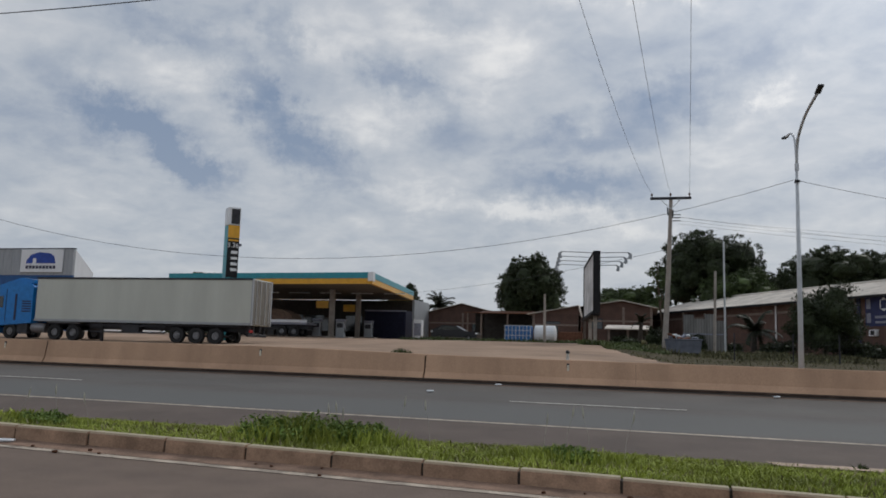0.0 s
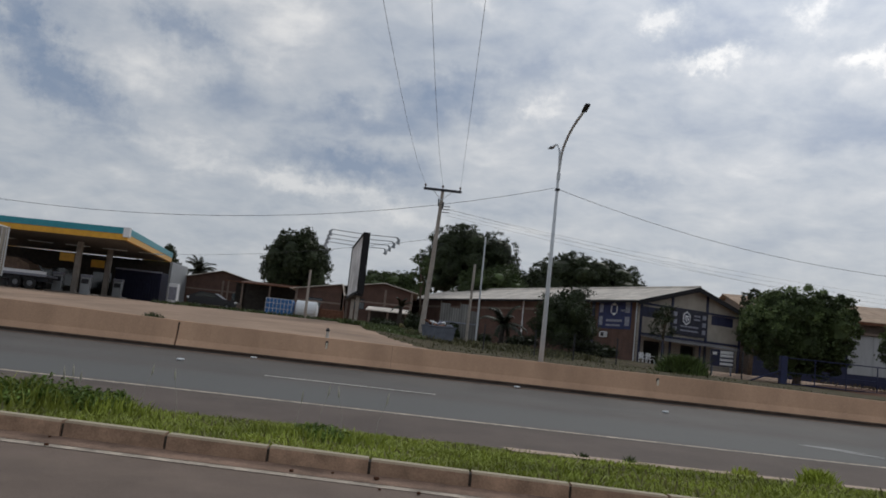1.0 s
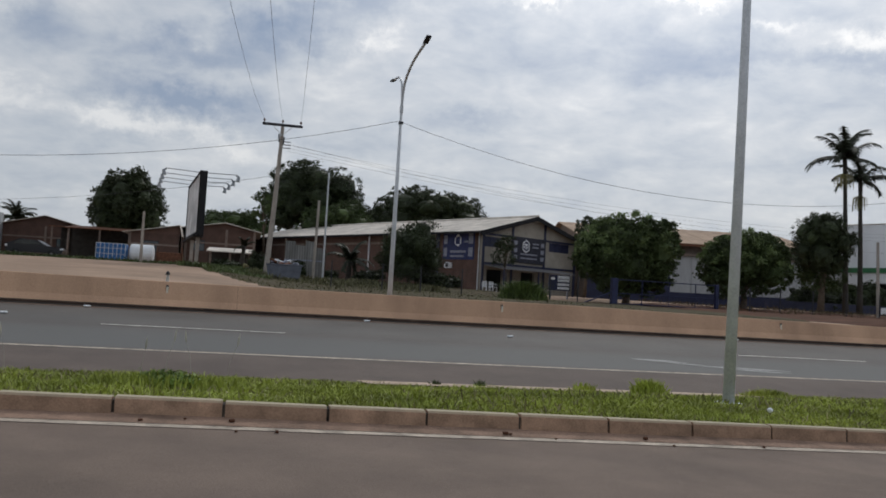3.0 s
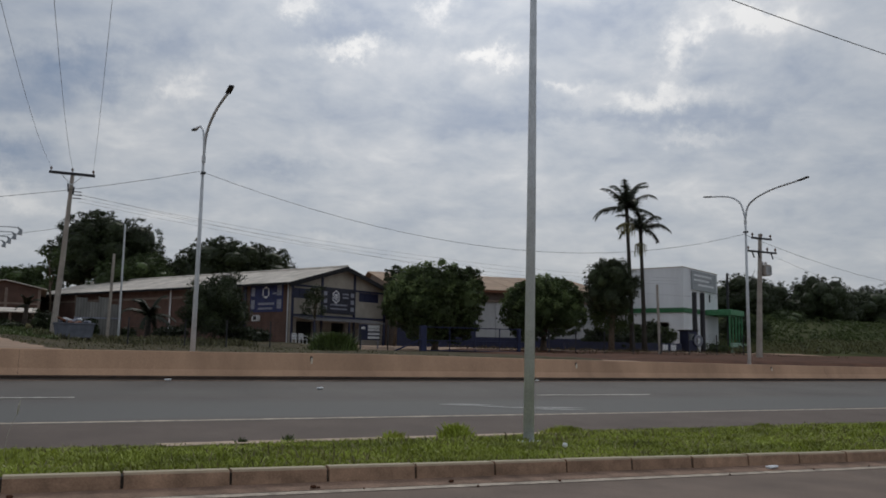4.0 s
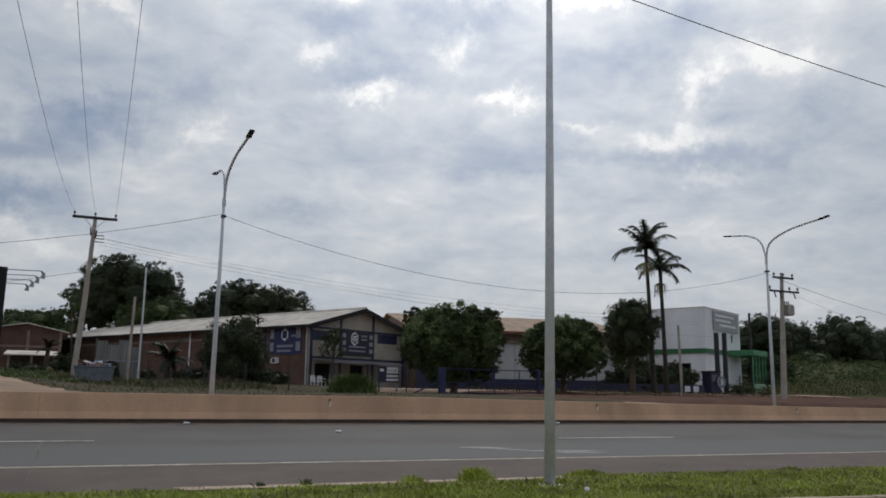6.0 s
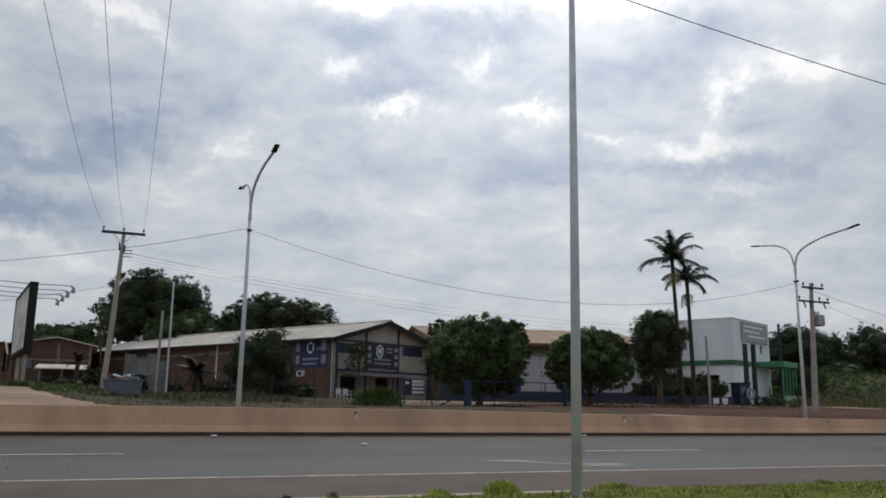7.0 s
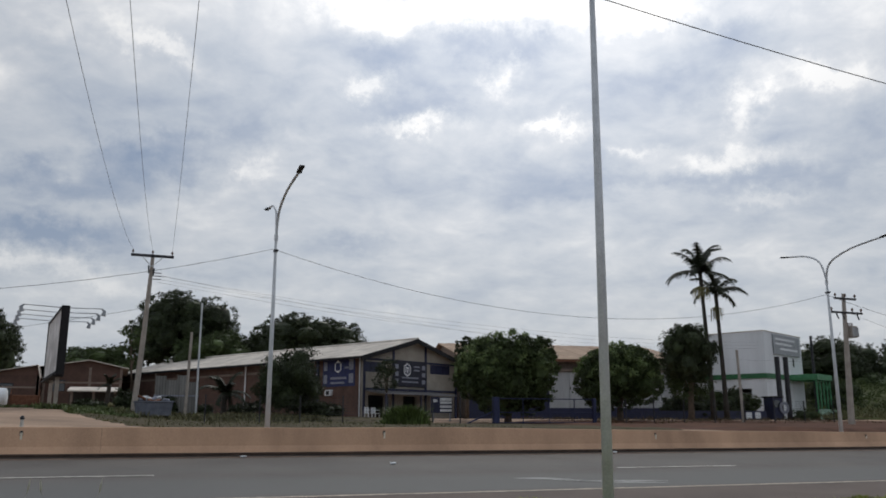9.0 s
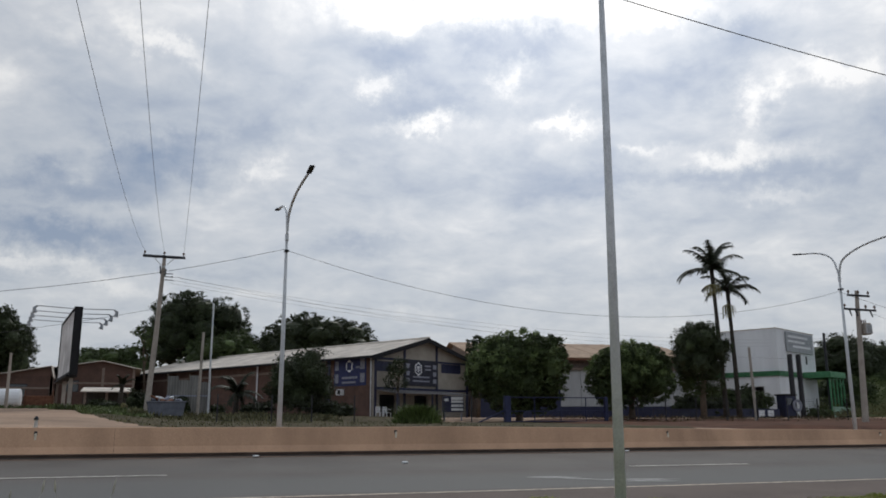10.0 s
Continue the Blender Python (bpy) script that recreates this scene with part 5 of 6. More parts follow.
part("back_wall", Shape().box(-47, 92, sg, -25.1, 92.25, EYE + 5.5), M_interior, st)
part("roof", Shape().box(-47.2, 86.25, EYE + 5.3, -25.36, 92, EYE + 5.45), M_roof_fc, st)
for x0, x1 in ((-45.2, -42.2), (-40.2, -35.2), (-33.2, -31.2)):
    part("shop_window", Shape().box(x0, 86.1, sg + 0.8, x1, 86.14, sg + 2.55), M_glass, st)
part("floor_slab", Shape().box(-47, 86.25, sg, -25.4, 92, sg + 0.06), M_interior, st)
kz = far_z(-26, 78)
ki = thing("storage_container", pose(-26.1, 80, kz), "dark blue storage container under the canopy", "container")
M_container = material("container_paint", (0.012, 0.014, 0.032), 0.7, var=0.3, spec=0.2)
part("body", Shape().box(-2.2, -1.2, 0, 2.2, 1.2, 2.9, 0.04), M_container, ki)
for k in range(16):
    part("rib", Shape().box(-2.1 + 0.27 * k, -1.24, 0.15, -1.98 + 0.27 * k, -1.2, 2.75), M_container, ki)
part("top_rail", Shape().box(-2.2, -1.26, 2.78, 2.2, -1.2, 2.92), M_print_dim, ki)
fz = far_z(-22.5, 80)
fr = thing("ice_freezer", pose(-22.65, 79.2, fz), "white upright ice freezer under the canopy", "freezer")
part("body", Shape().box(-0.45, -0.35, 0, 0.45, 0.35, 1.95, 0.04), M_white, fr)
part("door", Shape().box(-0.36, -0.385, 0.35, 0.36, -0.352, 1.6, 0.01), M_print_dim, fr)

# price totem
tz = far_z(-27.6, 50)
tt = thing("price_totem", pose(-27.75, 50, tz, 0, 0, 44), "tall teal and yellow fuel price totem", "sign")
ht = 9.62 + EYE - tz
part("body", Shape().box(-0.4, 0, 0, 0.4, 0.95, ht - 1.25, 0.02), M_teal, tt)
part("head", Shape().box(-0.42, -0.02, ht - 1.25, 0.42, 0.97, ht, 0.03), M_white, tt, "white head box")
part("head_panel", Shape().box(-0.22, -0.04, ht - 1.18, 0.36, -0.022, ht - 0.12), M_dark, tt, "dark peeling panel")
part("yellow_panel", Shape().box(-0.4, -0.025, ht - 2.15, 0.4, -0.002, ht - 1.27), M_yellow, tt, "yellow panel")
pp = part("price_panel", Shape().box(-0.4, -0.03, ht - 4.9, 0.4, -0.002, ht - 2.17), M_black, tt, "black price panel")


def text_on(body, size, m, mat, parent, name="price"):
    cu = bpy.data.curves.new(name, "FONT")
    cu.body, cu.size, cu.extrude, cu.align_x, cu.align_y = body, size, 0.004, "CENTER", "CENTER"
    tmp = bpy.data.objects.new(name, cu)
    scene.collection.objects.link(tmp)
    me = bpy.data.meshes.new_from_object(tmp.evaluated_get(bpy.context.evaluated_depsgraph_get()))
    bpy.data.objects.remove(tmp)
    me.transform(m)
    me.materials.clear()
    return part(name, me, mat, parent)


text_on("5.36", 0.46, Matrix.Translation((0.0, -0.04, ht - 2.68)) @ Matrix.Rotation(math.pi / 2, 4, "X"), M_print, pp)
part("text_bar", Shape().box(-0.36, -0.04, ht - 2.38, 0.36, -0.031, ht - 2.26), M_yellow, pp)
for k in range(4):
    part("text_bar", Shape().box(-0.12, -0.04, ht - 3.25 - 0.4 * k, 0.32, -0.031, ht - 3.05 - 0.4 * k), M_print, pp)
part("side_lamp", Shape().box(0.41, 0.0, ht - 2.7, 0.6, 0.2, ht - 2.5, 0.03), M_print_dim, tt)


# ---- lorry ----
def wheel_set(parent, x, y, z, r=0.5, w=0.3):
    t = part("wheel", Shape().wheel(x, y, z, r, w, 20), M_tyre, parent, smooth=False)
    part("rim", Shape().wheel(x, y + 0.03, z, r * 0.5, w - 0.06, 16, 0.05).wheel(x, y + 0.09, z, r * 0.26, 0.1, 12, 0.01), M_rim, t)
    part("hub", Shape().tube([(x, y + 0.02, z), (x, y + 0.2, z)], r * 0.2, 10), M_rim, t)


lz = far_z(-30, 44)
# grime, plus the shaded tone of the trailer's rear put into the colour
M_reardoor = material("grimy_shaded_door", (0.20, 0.185, 0.16), 0.7, var=0.45, scale=2.5, streak=True)
lorry = thing("semi_trailer", pose(0, 0, lz), "long pale box semi-trailer on three axles", "trailer")
X0, X1, Y0, Y1 = -38.2, -22.95, 44.0, 46.55
top = 4.1 + EYE - lz
bot = 1.3 + EYE - lz
part("box", Shape().box(X0, Y0, bot, X1, Y1, top, 0.03), M_box, lorry)
part("top_rail", Shape().box(X0 - 0.02, Y0 - 0.03, top - 0.1, X1 + 0.02, Y0, top + 0.02), M_dark, lorry, "dark top rail")
part("bottom_rail", Shape().box(X0 - 0.02, Y0 - 0.03, bot, X1 + 0.02, Y0, bot + 0.14), M_grey, lorry)
for k in range(1, 6):
    x = X0 + (X1 - X0) * k / 6
    part("seam", Shape().box(x - 0.006, Y0 - 0.003, bot + 0.14, x + 0.015, Y0, top - 0.1), M_box, lorry)
part("rear_frame", Shape().box(X1 - 0.02, Y0 - 0.02, bot, X1 + 0.06, Y0 + 0.14, top), M_grey, lorry)
part("rear_frame", Shape().box(X1 - 0.02, Y1 - 0.14, bot, X1 + 0.06, Y1 + 0.02, top), M_grey, lorry)
for k in range(2):
    y = Y0 + 0.16 + k * 1.14
    dr = part("rear_door", Shape().box(X1 + 0.005, y, bot + 0.05, X1 + 0.07, y + 1.1, top - 0.08, 0.01), M_reardoor, lorry, "dirty rear door, its grey darkened as shade")
    for j in (0.3, 0.8):
        part("lock_rod", Shape().tube([(X1 + 0.1, y + j, bot + 0.1), (X1 + 0.1, y + j, top - 0.15)], 0.018, 6), M_galv, dr)
part("chassis", Shape().box(X0 + 0.3, Y0 + 0.75, bot - 0.4, X1 - 0.2, Y0 + 0.95, bot), M_dark, lorry)
part("chassis", Shape().box(X0 + 0.3, Y0 + 1.6, bot - 0.4, X1 - 0.2, Y0 + 1.8, bot), M_dark, lorry)
for z in (0.55, 0.95):
    part("side_guard", Shape().box(-34.0, Y0 + 0.05, z, -28.7, Y0 + 0.1, z + 0.1), M_dark, lorry)
part("side_box", Shape().box(-31.8, Y0 + 0.08, 0.55, -30.6, Y0 + 0.6, 1.1, 0.03), M_dark, lorry)
part("landing_leg", Shape().box(-33.6, Y0 + 0.5, 0.0, -33.45, Y0 + 0.65, bot - 0.05), M_dark, lorry)
part("mudguard", Shape().box(-28.7, Y0 + 0.02, 1.06, -23.6, Y0 + 0.6, 1.13, 0.02), M_dark, lorry)
part("bumper", Shape().box(X1 - 0.3, Y0 + 0.1, 0.5, X1 - 0.15, Y1 - 0.1, 0.68, 0.02), M_dark, lorry)
for y in (Y0 + 0.3, Y1 - 0.4):
    part("bumper_arm", Shape().box(X1 - 0.28, y, 0.5, X1 - 0.18, y + 0.1, bot), M_dark, lorry)
part("tail_light", Shape().box(X1 - 0.1, Y0 + 0.05, 0.75, X1 - 0.03, Y0 + 0.45, 0.9, 0.01), material("tail_red", (0.35, 0.02, 0.02), 0.4, bump=0), lorry)
for x in (-27.94, -26.6, -25.31):
    wheel_set(lorry, x, Y0 + 0.08, 0.5, 0.5, 0.32)
    wheel_set(lorry, x, Y1 - 0.4, 0.5, 0.5, 0.32)
    part("axle", Shape().tube([(x, Y0 + 0.3, 0.5), (x, Y1 - 0.3, 0.5)], 0.08, 8), M_dark, lorry)

tractor = thing("truck_tractor", pose(0, 0, lz), "bright blue truck tractor coupled to the trailer", "truck")
prof = [(-42.2, 0.75), (-38.5, 1.05), (-38.5, 3.35), (-38.75, 3.62), (-40.3, 3.72), (-41.2, 3.45), (-41.9, 2.55), (-42.25, 1.5)]
part("cab", Shape().prism(prof, 2.45, Matrix.Translation((0, Y0 + 0.05, 0))), M_blue, tractor)
part("roof_fairing", Shape().prism([(-40.6, 3.7), (-38.6, 3.6), (-38.6, 3.85), (-39.6, 3.98)], 2.2, Matrix.Translation((0, Y0 + 0.2, 0))), M_blue, tractor)
part("side_window", Shape().box(-41.55, Y0 + 0.03, 2.0, -40.75, Y0 + 0.06, 2.75), M_glass, tractor)
part("door_seam", Shape().box(-40.55, Y0 + 0.035, 1.1, -40.51, Y0 + 0.06, 3.2), M_dark, tractor)
part("side_stripe", Shape().box(-39.85, Y0 + 0.03, 1.2, -39.7, Y0 + 0.06, 2.9), M_navy, tractor)
for k in range(5):
    part("louvre", Shape().box(-39.3, Y0 + 0.03, 1.75 + 0.16 * k, -38.6, Y0 + 0.06, 1.83 + 0.16 * k), M_navy, tractor)
part("chassis", Shape().box(-41.8, Y0 + 0.75, 0.65, -34.6, Y0 + 1.8, 0.95), M_dark, tractor)
part("fuel_tank", Shape().tube([(-38.6, Y0 + 0.42, 0.75), (-38.55, Y0 + 0.42, 0.75), (-37.6, Y0 + 0.42, 0.75), (-37.55, Y0 + 0.42, 0.75)], [0.25, 0.32, 0.32, 0.25], 14), M_rim, tractor, "bright metal fuel tank")
part("step_box", Shape().box(-39.6, Y0 + 0.1, 0.35, -38.8, Y0 + 0.6, 1.0, 0.03), M_dark, tractor)
part("bumper", Shape().box(-42.35, Y0 + 0.05, 0.35, -41.2, Y0 + 2.45, 0.8, 0.05), M_blue, tractor)
part("fender", Shape().box(-37.3, Y0 + 0.05, 1.08, -34.8, Y0 + 0.65, 1.14, 0.02), M_rim, tractor)
for x in (-40.17, -36.75, -35.37):
    wheel_set(tractor, x, Y0 + 0.1, 0.5, 0.5, 0.32)
    wheel_set(tractor, x, Y1 - 0.4, 0.5, 0.5, 0.32)

# flatbed lorry under the canopy
qz = far_z(-36, 69)
fb = thing("flatbed_lorry", pose(-34.0, 68.4, qz), "parked flatbed lorry with a covered load", "truck")
part("bed", Shape().box(-5.5, 0, 1.1, 3.9, 2.3, 1.3, 0.02), M_print_dim, fb)
part("side_rail", Shape().box(-5.5, -0.05, 1.3, 3.9, 0.0, 1.55), M_print, fb)
part("load", Shape().prism([(-5.0, 1.3), (2.6, 1.3), (2.2, 2.1), (1.2, 2.5), (-3.6, 2.6), (-4.8, 2.2)], 2.0, Matrix.Translation((0, 0.15, 0))), material("tarpaulin", (0.13, 0.085, 0.06), 0.85, var=0.3), fb, "brown tarpaulin load")
part("chassis", Shape().box(-5.4, 0.6, 0.7, 3.8, 1.7, 1.1), M_dark, fb)
for x in (-4.2, -3.0, 1.4, 2.6):
    wheel_set(fb, x, 0.02, 0.48, 0.48, 0.3)
    wheel_set(fb, x, 1.9, 0.48, 0.48, 0.3)

# glass dealer's hall behind the lorry
ag = thing("glass_hall", pose(0, 0, 0), "grey and blue clad hall with a sign", "building")
az = far_z(-60, 70) - 0.2
part("front", Shape().box(-80, 70, az, -56.8, 70.3, EYE + 6.75), material("hall_blue", (0.02, 0.085, 0.24), 0.6, var=0.2, streak=True), ag, "blue clad lower front")
part("front", Shape().box(-80, 69.95, EYE + 6.75, -56.8, 70.3, EYE + 9.45), M_grey, ag, "grey clad upper front")
side_p = [(70.3, az), (86, az), (86, EYE + 6.3), (73.2, EYE + 6.3), (73.2, EYE + 7.3), (70.3, EYE + 9.4)]
vs = [(-56.8, y, z) for y, z in side_p] + [(-57.05, y, z) for y, z in side_p]
part("side", Shape().add(vs, [tuple(range(6)), tuple(range(11, 5, -1))] + [(k, (k + 1) % 6, (k + 1) % 6 + 6, k + 6) for k in range(6)]), M_white, ag, "pale side wall with a falling top")
part("back", Shape().box(-80, 86, az, -56.8, 86.3, EYE + 6.3), M_grey, ag)
part("roof", Shape().box(-80, 73.2, EYE + 6.15, -57.06, 86, EYE + 6.28), M_roof_fc, ag)
part("roof", Shape().add([(-80, 70.3, EYE + 9.3), (-57.06, 70.3, EYE + 9.3), (-57.06, 73.2, EYE + 7.2), (-80, 73.2, EYE + 7.2), (-80, 70.3, EYE + 9.2), (-57.06, 70.3, EYE + 9.2), (-57.06, 73.2, EYE + 7.1), (-80, 73.2, EYE + 7.1)], [(0, 1, 2, 3), (7, 6, 5, 4), (0, 4, 5, 1), (1, 5, 6, 2), (2, 6, 7, 3), (3, 7, 4, 0)]), M_roof_fc, ag)
part("coping", Shape().box(-80, 69.9, EYE + 9.45, -56.75, 70.35, EYE + 9.55), M_dark, ag)
for k in range(22):
    part("cladding_rib", Shape().box(-80 + 1.05 * k, 69.91, EYE + 6.8, -79.95 + 1.05 * k, 69.948, EYE + 9.4), M_grey, ag)
sg2 = part("sign", Shape().box(-63.0, 69.8, EYE + 7.05, -57.9, 69.9, EYE + 9.4, 0.02), M_white, ag, "white sign with a blue car-window shape")
part("car_shape", Shape().prism([(-62.3, EYE + 7.95), (-58.7, EYE + 7.95), (-58.95, EYE + 8.7), (-59.5, EYE + 9.0), (-60.8, EYE + 9.1), (-61.8, EYE + 8.8), (-62.2, EYE + 8.3)], 0.03, Matrix.Translation((0, 69.76, 0))), material("sign_blue", (0.02, 0.06, 0.32), 0.5, bump=0), sg2)
part("car_pillar", Shape().box(-61.45, 69.74, EYE + 7.95, -61.05, 69.757, EYE + 8.45), M_white, sg2)
for k in range(9):
    part("letter_bar", Shape().box(-62.3 + 0.41 * k, 69.77, EYE + 7.4, -62.0 + 0.41 * k, 69.795, EYE + 7.72), M_navy, sg2)

# ---- parked car ----
cz = far_z(-17.2, 72)
car = thing("car", pose(-17.2, 72, cz), "dark parked saloon car on the dirt yard", "car")
body = [(-2.15, 0.3), (2.1, 0.3), (2.2, 0.6), (2.0, 0.78), (0.95, 0.9), (0.2, 1.33), (-1.1, 1.4), (-1.85, 1.05), (-2.2, 0.95)]
part("body", Shape().prism(body, 1.7), material("car_paint", (0.018, 0.018, 0.022), 0.3, var=0.1, bump=0, spec=0.4), car)
part("side_glass", Shape().prism([(-1.55, 0.98), (0.75, 0.93), (0.12, 1.27), (-1.0, 1.33)], 0.02, Matrix.Translation((0, -0.025, 0))), M_glass, car)
part("rear_light", Shape().box(-2.2, -0.01, 0.7, -2.0, 0.3, 0.9, 0.02), M_print, car)
part("headlight", Shape().box(1.95, -0.01, 0.6, 2.17, 0.3, 0.74, 0.02), M_print, car)
for x in (-1.35, 1.35):
    wheel_set(car, x, -0.03, 0.32, 0.32, 0.2)
    wheel_set(car, x, 1.52, 0.32, 0.32, 0.2)

# ---- tanks and container ----
iz = far_z(-11, 70)
ibc = thing("plastic_tank", pose(-11, 70, iz), "blue plastic tank in a metal cage", "tank")
part("body", Shape().box(-1.15, 0, 0.1, 1.15, 1.2, 1.4, 0.06), M_tank, ibc)
for k in range(8):
    part("cage_bar", Shape().box(-1.17 + 0.32 * k, -0.04, 0, -1.13 + 0.32 * k, 0.0, 1.45), M_galv, ibc)
for z in (0.1, 0.55, 1.0, 1.4):
    part("cage_rail", Shape().box(-1.2, -0.07, z, 1.2, -0.04, z + 0.04), M_galv, ibc)
wt = thing("water_tank", pose(-8.75, 71, far_z(-8.75, 71)), "pale round water tank lying on the yard", "tank")
part("body", Shape().tube([(-0.95, 0, 0.75), (-0.85, 0, 0.75), (0.85, 0, 0.75), (0.95, 0, 0.75)], [0.5, 0.75, 0.75, 0.5], 18), M_white, wt)
part("foot", Shape().box(-0.7, -0.4, 0, -0.5, 0.4, 0.2), M_dark, wt)
part("foot", Shape().box(0.5, -0.4, 0, 0.7, 0.4, 0.2), M_dark, wt)
rk = thing("scrap_rack", pose(-6.4, 69, far_z(-6.4, 69)), "rusty metal scrap rack on the yard", "rack")
part("frame", Shape().box(-1.0, 0, 0.15, 1.0, 0.7, 0.95, 0.04), M_rust, rk)
for x in (-0.95, 0.95):
    part("upright", Shape().box(x - 0.05, 0, 0, x + 0.05, 0.1, 1.4), M_rust, rk)

# ---- billboard ----
bbz = far_z(-3.4, 50) - 0.05
bb = thing("billboard", pose(-2.95, 48, bbz, 0, 0, 98), "double-sided billboard with lamps on thin arms", "billboard")
b0, b1 = EYE + 2.6 - bbz, EYE + 6.2 - bbz
part("panel", Shape().box(0, 0.04, b0, 9, 0.12, b1, 0.01), material("poster_faded", (0.62, 0.62, 0.62), 1.0, var=0.35, scale=0.6, bump=0, spec=0.0), bb, "faded grey poster panel")
part("panel", Shape().box(0, -0.24, b0, 9, -0.16, b1, 0.01), M_dark, bb, "dark back panel")
for z in (b0, b1 - 0.12):
    part("frame_rail", Shape().box(-0.05, 0.12, z, 9.05, 0.17, z + 0.12), M_black, bb)
part("frame_end", Shape().box(-0.06, -0.25, b0 - 0.05, 0.0, 0.17, b1 + 0.03), M_black, bb)
part("frame_end", Shape().box(9.0, -0.25, b0 - 0.05, 9.06, 0.17, b1 + 0.03), M_black, bb)
part("catwalk", Shape().box(0, -0.25, b0 - 0.15, 9, 0.3, b0 - 0.06), M_black, bb)
for x in (1.3, 5.5):
    part("post", Shape().box(x - 0.11, -0.16, 0, x + 0.11, 0.04, b0 - 0.15), M_concrete, bb)
for k in range(4):
    x = 0.9 + 2.3 * k
    for sy in (1, -1):
        arm = part("lamp_arm", Shape().tube([(x, 0, b1 + 0.02), (x, sy * 1.95, b1 + 0.08)], 0.03, 6), M_galv, bb)
        part("lamp", Shape().tube([(x, sy * 1.95, b1 + 0.08), (x, sy * 2.1, b1 - 0.05), (x, sy * 2.05, b1 - 0.32)], [0.04, 0.09, 0.13], 8), M_grey, arm, "grey floodlight")

# ---- brick houses and sheds at the back of the yard ----


def brick_house(x0, x1, y, depth, eave, ridge, label, rx=None, ops=()):
    g = far_z((x0 + x1) / 2, y) - 0.2
    h = thing("brick_house", pose(x0, y, g), label, "building")
    w = x1 - x0
    e, r = EYE + eave - g, EYE + ridge - g
    rx = w / 2 if rx is None else rx
    part("front_wall", wall_panel(w, e, 0.22, list(ops)), M_brick, h)
    part("gable", Shape().prism([(0, e), (w, e), (rx, r)], 0.22), M_brick, h)
    part("side_wall", Shape().box(0, 0.22, 0, 0.22, depth, e), M_brick, h)
    part("side_wall", Shape().box(w - 0.22, 0.22, 0, w, depth, e), M_brick, h)
    part("back_wall", Shape().box(0.22, depth - 0.22, 0, w - 0.22, depth, e), M_brick, h)
    part("beam", Shape().box(0, -0.04, e * 0.62, w, -0.002, e * 0.62 + 0.16), M_mortar, h, "pale concrete beam")
    for px in (0.0, rx, w - 0.22):
        part("pillar", Shape().box(px, -0.05, 0, px + 0.22, -0.002, e), M_mortar, h)
    for o in ops:
        window_in(h, *o, 0.05, M_glass, M_dark, 2)
    sl0, sl1 = (r - e) / rx, (r - e) / (w - rx)
    o0, o1 = (0.5 if sl < 1 else 0.05 for sl in (sl0, sl1))
    for a, b in (((-o0, e - o0 * sl0 + 0.06), (rx, r + 0.06)), ((w + o1, e - o1 * sl1 + 0.06), (rx, r + 0.06))):
        roof_sheets(h, a[0], a[1], b[0], b[1], -0.4, depth + 0.3, M_roof_fc, 2.2)
    return h


brick_house(-25.3, -16.8, 92, 14, 4.7, 5.75, "brick house with a low gabled roof", 4.2, [(5.4, 1.2, 6.6, 2.3)])
brick_house(-6.0, 0.35, 78, 16, 4.75, 5.35, "brick house with a pale roof edge", 3.6, [(0.6, 1.6, 1.8, 2.6)])
brick_house(-10.6, -6.1, 76, 12, 3.9, 4.7, "low brick annex with a pale roof", 4.3, [(1.0, 1.2, 2.6, 2.2)])


def open_shed(x0, x1, y0, y1, zf, zb, posts, label, mat, back=True):
    g = far_z((x0 + x1) / 2, y0)
    s = thing("open_shed", pose(0, 0, 0), label, "shed")
    part("roof", Shape().add([(x0, y0, zf), (x1, y0, zf), (x1, y1, zb), (x0, y1, zb), (x0, y0, zf - 0.08), (x1, y0, zf - 0.08), (x1, y1, zb - 0.08), (x0, y1, zb - 0.08)], [(0, 1, 2, 3), (7, 6, 5, 4), (0, 4, 5, 1), (1, 5, 6, 2), (2, 6, 7, 3), (3, 7, 4, 0)]), mat, s)
    for k in range(posts):
        x = x0 + 0.3 + (x1 - x0 - 0.6) * k / max(1, posts - 1)
        part("post", Shape().box(x - 0.08, y0 + 0.3, far_z(x, y0) - 0.1, x + 0.08, y0 + 0.46, zf - 0.05), M_mortar, s)
    if back:
        part("back_wall", Shape().box(x0, y1 - 0.3, g - 0.2, x1, y1 - 0.1, zb - 0.1), M_interior, s)
    return s


open_shed(-19.0, -10.8, 84, 90, EYE + 4.4, EYE + 4.7, 6, "dark open shed with brick posts", M_rust)
open_shed(-3.2, 0.2, 62, 66, EYE + 2.2, EYE + 2.6, 3, "low lean-to with a pale sheet roof", M_roof_fc)
open_shed(-16.5, -10.6, 79, 83, EYE + 4.1, EYE + 4.5, 3, "dark open lean-to beside the house", M_rust)

# skip with junk, rubble
dz_ = far_z(1.9, 46) - 0.02
M_skip = material("skip_paint", (0.12, 0.13, 0.16), 0.6, var=0.3)
sk = thing("skip", pose(1.85, 45.4, dz_), "grey metal skip filled with junk", "skip")
part("tub", Shape().prism([(-0.85, 0.15), (0.85, 0.15), (0.95, 0.85), (-0.95, 0.85)], 1.2), M_skip, sk)
part("rim", Shape().box(-1.0, -0.05, 0.82, 1.0, 1.25, 0.9, 0.02), M_skip, sk)
for x in (-0.7, 0.7):
    part("foot", Shape().box(x - 0.06, 0.1, 0, x + 0.06, 1.1, 0.15), M_dark, sk)
rj = random.Random(5)
